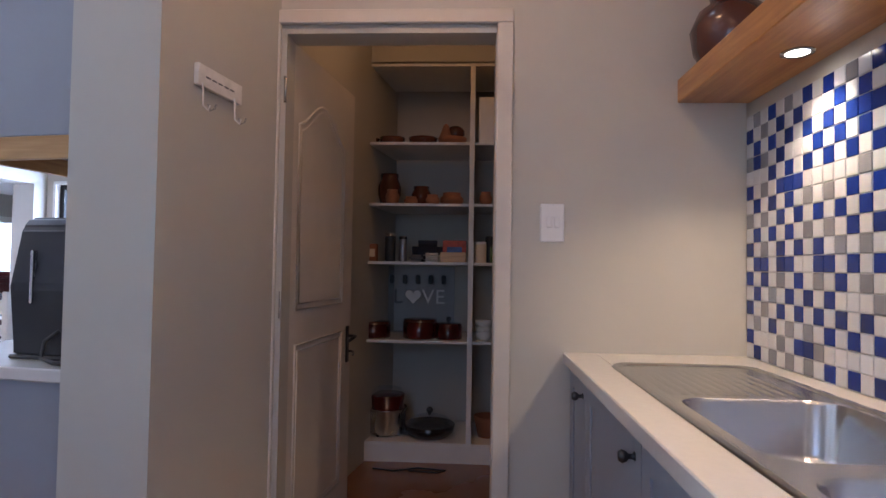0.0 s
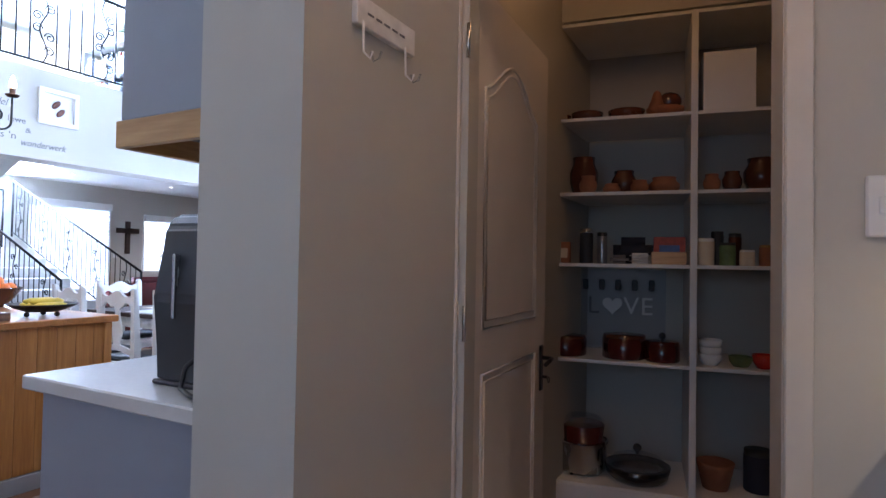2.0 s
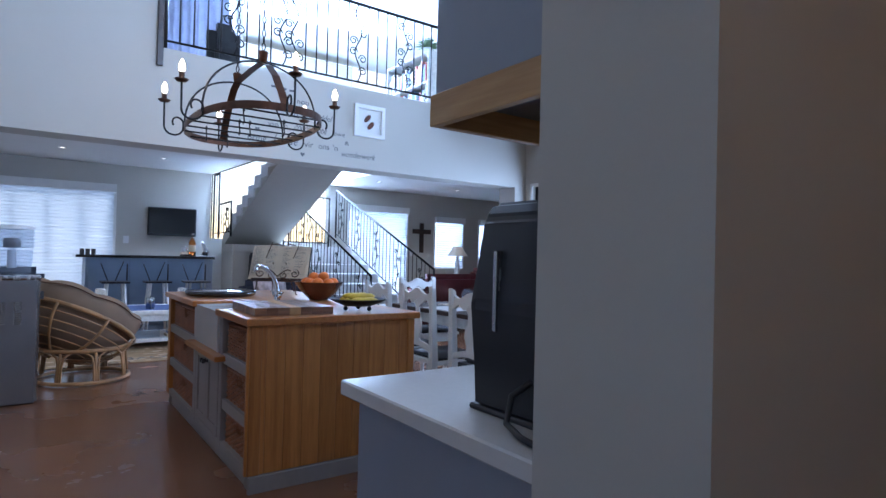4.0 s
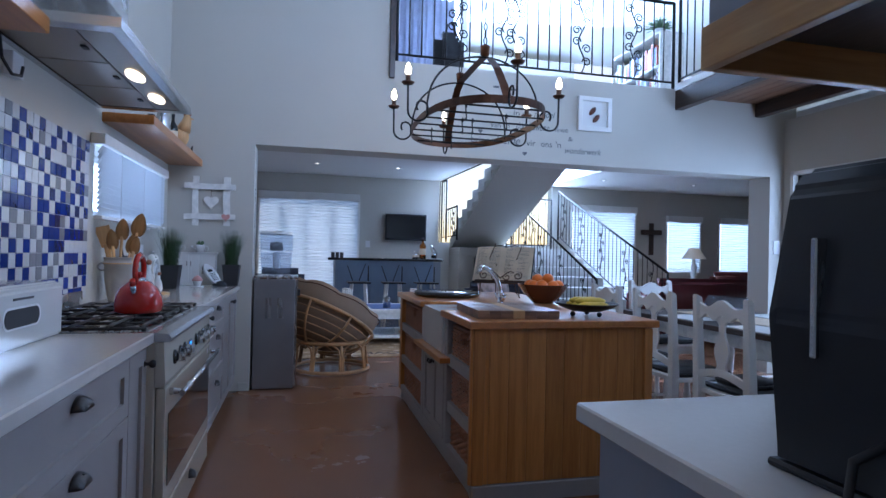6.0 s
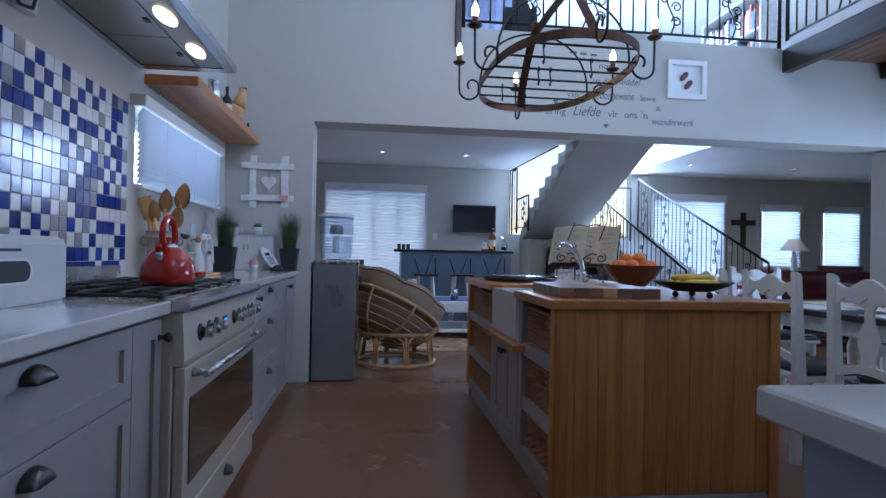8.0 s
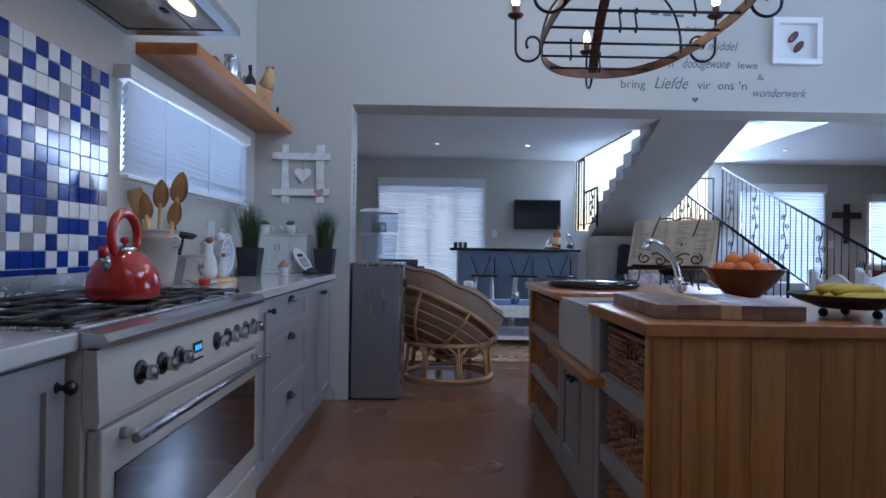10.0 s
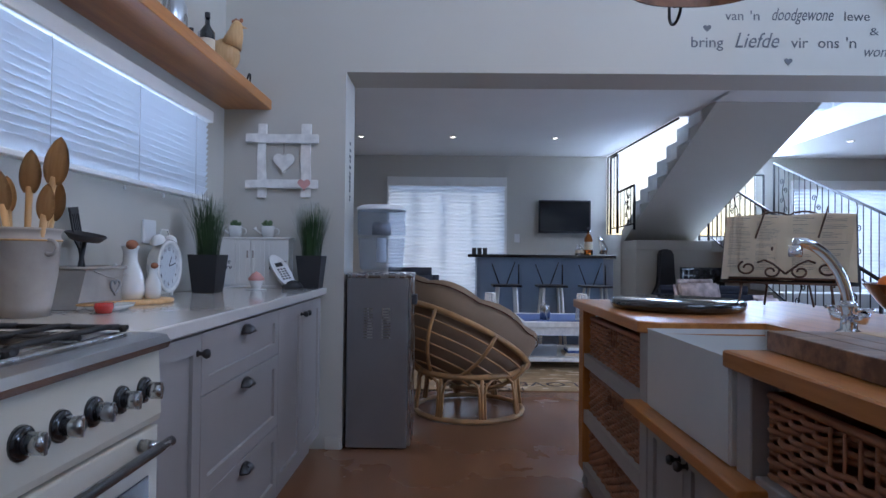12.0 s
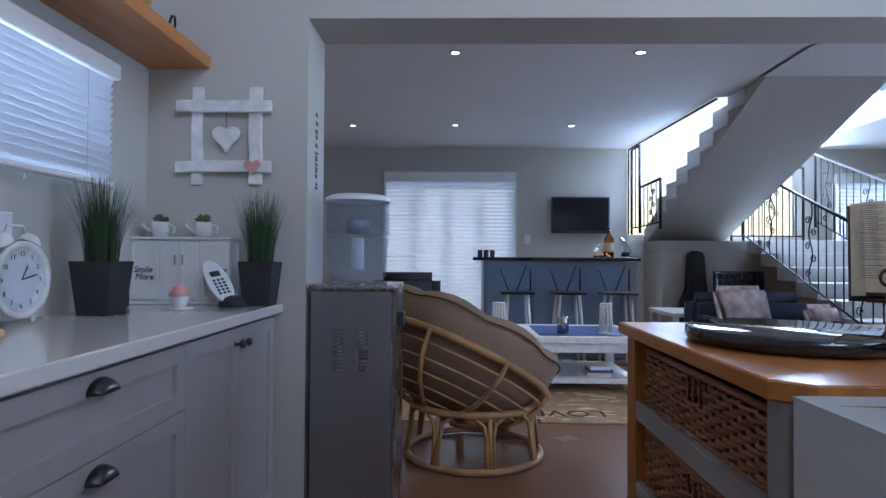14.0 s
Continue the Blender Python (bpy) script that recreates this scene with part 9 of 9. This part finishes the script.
single("table_runner", box(B(), -4.5, -2.0, 5.75, 6.13, 0.7605, 0.764), "paper", "pale cloth runner along the dining table", "table runner", (-3.2, 5.95, 0.76))
for xx, m_ in ((-4.05, "white"), (-3.35, "white"), (-2.65, "white")):
    single("place_mat", box(B(), xx - 0.2, xx + 0.2, 5.42, 5.70, 0.761, 0.765, 0.001), "ceil", "white place mat on the dining table", "place mat", (xx, 5.56, 0.76), group="place mats")
    single("place_mat", box(B(), xx - 0.2, xx + 0.2, 6.18, 6.46, 0.761, 0.765, 0.001), "ceil", "white place mat on the dining table", "place mat", (xx, 6.3, 0.76), group="place mats")
gbw = thing("glass_bowl", "long clear glass bowl on the dining table", "bowl", (-4.12, 5.94, 0.765))
bm = B()
lathe(bm, [(0, 0), (0.05, 0), (0.10, 0.05), (0.11, 0.10), (0.09, 0.15), (0.086, 0.15), (0.106, 0.10), (0.096, 0.052), (0, 0.006)], (-4.12, 5.94, 0.7645), 36, 2.1, 1.0)
part("glass_body", bm, "plastic", gbw)
for k in range(6):
    single("candle_ball", ball(B(), (-4.25 + 0.052 * k, 5.94 + 0.022 * (-1) ** k, 0.805 + 0.006 * (k % 2)), 0.030, 14), "porcelain", "white ball candle lying in the glass bowl", "candle", (-4.25 + 0.052 * k, 5.94, 0.78), group="ball candles in the glass bowl")
cst = thing("candlestick", "small dark metal candlestick on the dining table", "candlestick", (-2.55, 5.9, 0.765))
bm = B()
lathe(bm, [(0, 0), (0.045, 0), (0.04, 0.01), (0.012, 0.03), (0.008, 0.13), (0.016, 0.15), (0.012, 0.17), (0, 0.17)], (-2.55, 5.9, 0.7645), 18)
part("stem", bm, "pewter", cst)


def chair():
    """A painted farmhouse chair, seat toward +y, back at y = 0."""
    t = thing("dining_chair", "white painted farmhouse dining chair with a vase splat and dark cushion", "dining chair", (0, 0, 0), group="dining chairs")
    for s in (-1, 1):
        bm = B()
        prism(bm, [(-0.045, 0.0), (0.0, 0.0), (0.015, 0.46), (-0.012, 0.98), (-0.05, 1.0), (-0.035, 0.45)], s * 0.20 - 0.024, s * 0.20 + 0.024, 0)
        bmesh.ops.bevel(bm, geom=bm.edges[:], offset=0.006, segments=2, affect="EDGES")
        part("back_leg", bm, "white", t, local=True)
        bm = B()
        lathe(bm, [(0.014, 0), (0.022, 0.04), (0.016, 0.10), (0.026, 0.24), (0.018, 0.32), (0.024, 0.36), (0.024, 0.43)], (s * 0.19, 0.38, 0), 12)
        part("front_leg", bm, "white", t, local=True)
        bm = B()
        tube(bm, [(s * 0.195, -0.01, 0.18), (s * 0.19, 0.38, 0.18)], 0.012, 8)
        part("stretcher", bm, "white", t, local=True)
    part("seat", box(B(), -0.225, 0.225, -0.01, 0.42, 0.425, 0.455, 0.008), "white", t, local=True)
    part("seat_cushion", padded(B(), -0.215, 0.215, 0.02, 0.42, 0.456, 0.488, 0.013), "blackmat", t, "flat dark cushion", local=True)
    pts = [(-0.178, 0.87), (-0.10, 0.905), (0.0, 0.885), (0.10, 0.905), (0.178, 0.87)]
    top = [(x_, 0.955 + 0.022 * math.cos(x_ / 0.178 * math.pi * 1.5)) for x_ in [0.178 - 0.356 * k / 16 for k in range(17)]]
    bot = [(x_, 0.875 + 0.018 * math.cos(x_ / 0.178 * math.pi * 3)) for x_ in [-0.178 + 0.356 * k / 16 for k in range(17)]]
    part("crest_rail", prism(B(), bot + top, -0.035, -0.015, 1), "white", t, "scalloped crest rail", local=True)
    sp = []
    for k in range(21):
        f = k / 20
        w_ = 0.022 + 0.035 * math.sin(math.pi * min(1, f * 1.35)) ** 2 + (0.03 * (1 - f / 0.12) if f < 0.12 else 0) + (0.04 * ((f - 0.85) / 0.15) if f > 0.85 else 0)
        sp.append((w_, 0.575 + 0.31 * f))
    part("vase_splat", prism(B(), sp + [(-a, b) for a, b in sp[::-1]], -0.028, -0.016, 1), "white", t, "vase-shaped splat", local=True)
    low = [(x_, 0.56 + 0.030 * math.cos(x_ / 0.178 * math.pi * 0.5)) for x_ in [0.178 - 0.356 * k / 12 for k in range(13)]]
    lob = [(x_, 0.515 + 0.035 * math.cos(x_ / 0.178 * math.pi * 0.5)) for x_ in [-0.178 + 0.356 * k / 12 for k in range(13)]]
    part("lower_rail", prism(B(), lob + low, -0.030, -0.014, 1), "white", t, local=True)
    part("apron", box(B(), -0.19, 0.19, 0.36, 0.385, 0.36, 0.425, 0.003), "white", t, local=True)
    return t


c0 = chair()
c0.matrix_basis = pose(-3.64, 4.99, 0)
for x_, y_, rz in ((-3.00, 4.99, 0), (-2.36, 5.02, 4), (-4.30, 5.02, -3), (-4.35, 6.88, 180), (-3.70, 6.90, 180), (-3.0, 6.88, 180), (-2.35, 6.88, 180), (-5.12, 5.94, -90)):
    copy_thing(c0, pose(x_, y_, 0, 0, 0, rz))
bm = B()
padded(bm, -3.17, -2.90, 5.05, 5.32, 0.489, 0.53, 0.015)
single("folded_jacket", bm, "blackmat", "dark folded jacket on a dining chair", "clothing", (-3.0, 5.2, 0.489))

# ---- glass mosaic tiles ----
TM = {}


def tile_mesh(w, h, material):
    key = (round(w, 4), round(h, 4), material)
    if key not in TM:
        bm = B()
        g = 0.0014
        box(bm, g, w - g, 0, 0.005, g, h - g)
        bmesh.ops.bevel(bm, geom=[e for e in bm.edges if e.verts[0].co.y > 0.004 and e.verts[1].co.y > 0.004], offset=0.0014, segments=1, affect="EDGES")
        finish(bm)
        me = bpy.data.meshes.new("tile")
        bm.to_mesh(me)
        bm.free()
        me.materials.append(M[material])
        TM[key] = me
    return TM[key]


def mosaic(panel, m, cols, rows, pitch_u, pitch_v, seed, singles, order=1.0):
    """Tiles on a panel; m carries (across, out, up) to the room. The first columns are single pieces, the rest joined by colour."""
    rnd = random.Random(seed)
    joined = {}
    for c in range(cols):
        for r in range(rows):
            q = rnd.random()
            white = (c + r) % 2 == 0 if rnd.random() < order else rnd.random() < 0.42
            material = "whitetile" if white != (q < 0.05) else ("bluetile" if rnd.random() < 0.72 else "greytile")
            tilt = Matrix.Rotation(rnd.uniform(-0.012, 0.012), 4, "X") @ Matrix.Rotation(rnd.uniform(-0.012, 0.012), 4, "Z")
            pm = m @ Matrix.Translation((c * pitch_u, 0, r * pitch_v)) @ tilt
            me = tile_mesh(pitch_u, pitch_v, material)
            if c < singles:
                o = new("tile", me)
                o.parent = panel
                o.matrix_basis = world_of(panel).inverted() @ pm
            else:
                b_ = joined.setdefault(material, B())
                n0 = len(b_.verts)
                b_.from_mesh(me)
                b_.verts.ensure_lookup_table()
                bmesh.ops.transform(b_, matrix=pm, verts=b_.verts[n0:])
    for material, b_ in joined.items():
        part("tile_field", b_, material, panel, kind="stuff")


pn = thing("tiled_splashback", "blue, white and grey glass mosaic splashback behind the cooker", "", (-2.5, KY, 0.94))
pn["kind"] = "structure"
part("grout_bed", box(B(), -3.587, -1.10, KY + 0.001, KY + 0.010, 0.935, 1.742), "grout", pn)
mosaic(pn, Matrix.Translation((-3.585, KY + 0.009, 0.938)), 42, 14, 0.0590, 0.0574, 21, 18, 0.72)
pn2 = thing("tiled_splashback", "blue, white and grey glass mosaic splashback over the sink", "", m=S @ pose(1.66, -1.2, 0.9))
pn2["kind"] = "structure"
bm = box(B(), 1.661, 1.671, -1.9, -0.004, 0.901, 1.748)
bm.transform(S)
part("grout_bed", bm, "grout", pn2)
mosaic(pn2, S @ Matrix.Translation((1.662, -0.006, 0.902)) @ Matrix.Rotation(math.pi / 2, 4, "Z") @ Matrix.Diagonal((-1, 1, 1, 1)), 36, 17, 0.0498, 0.0496, 7, 17)
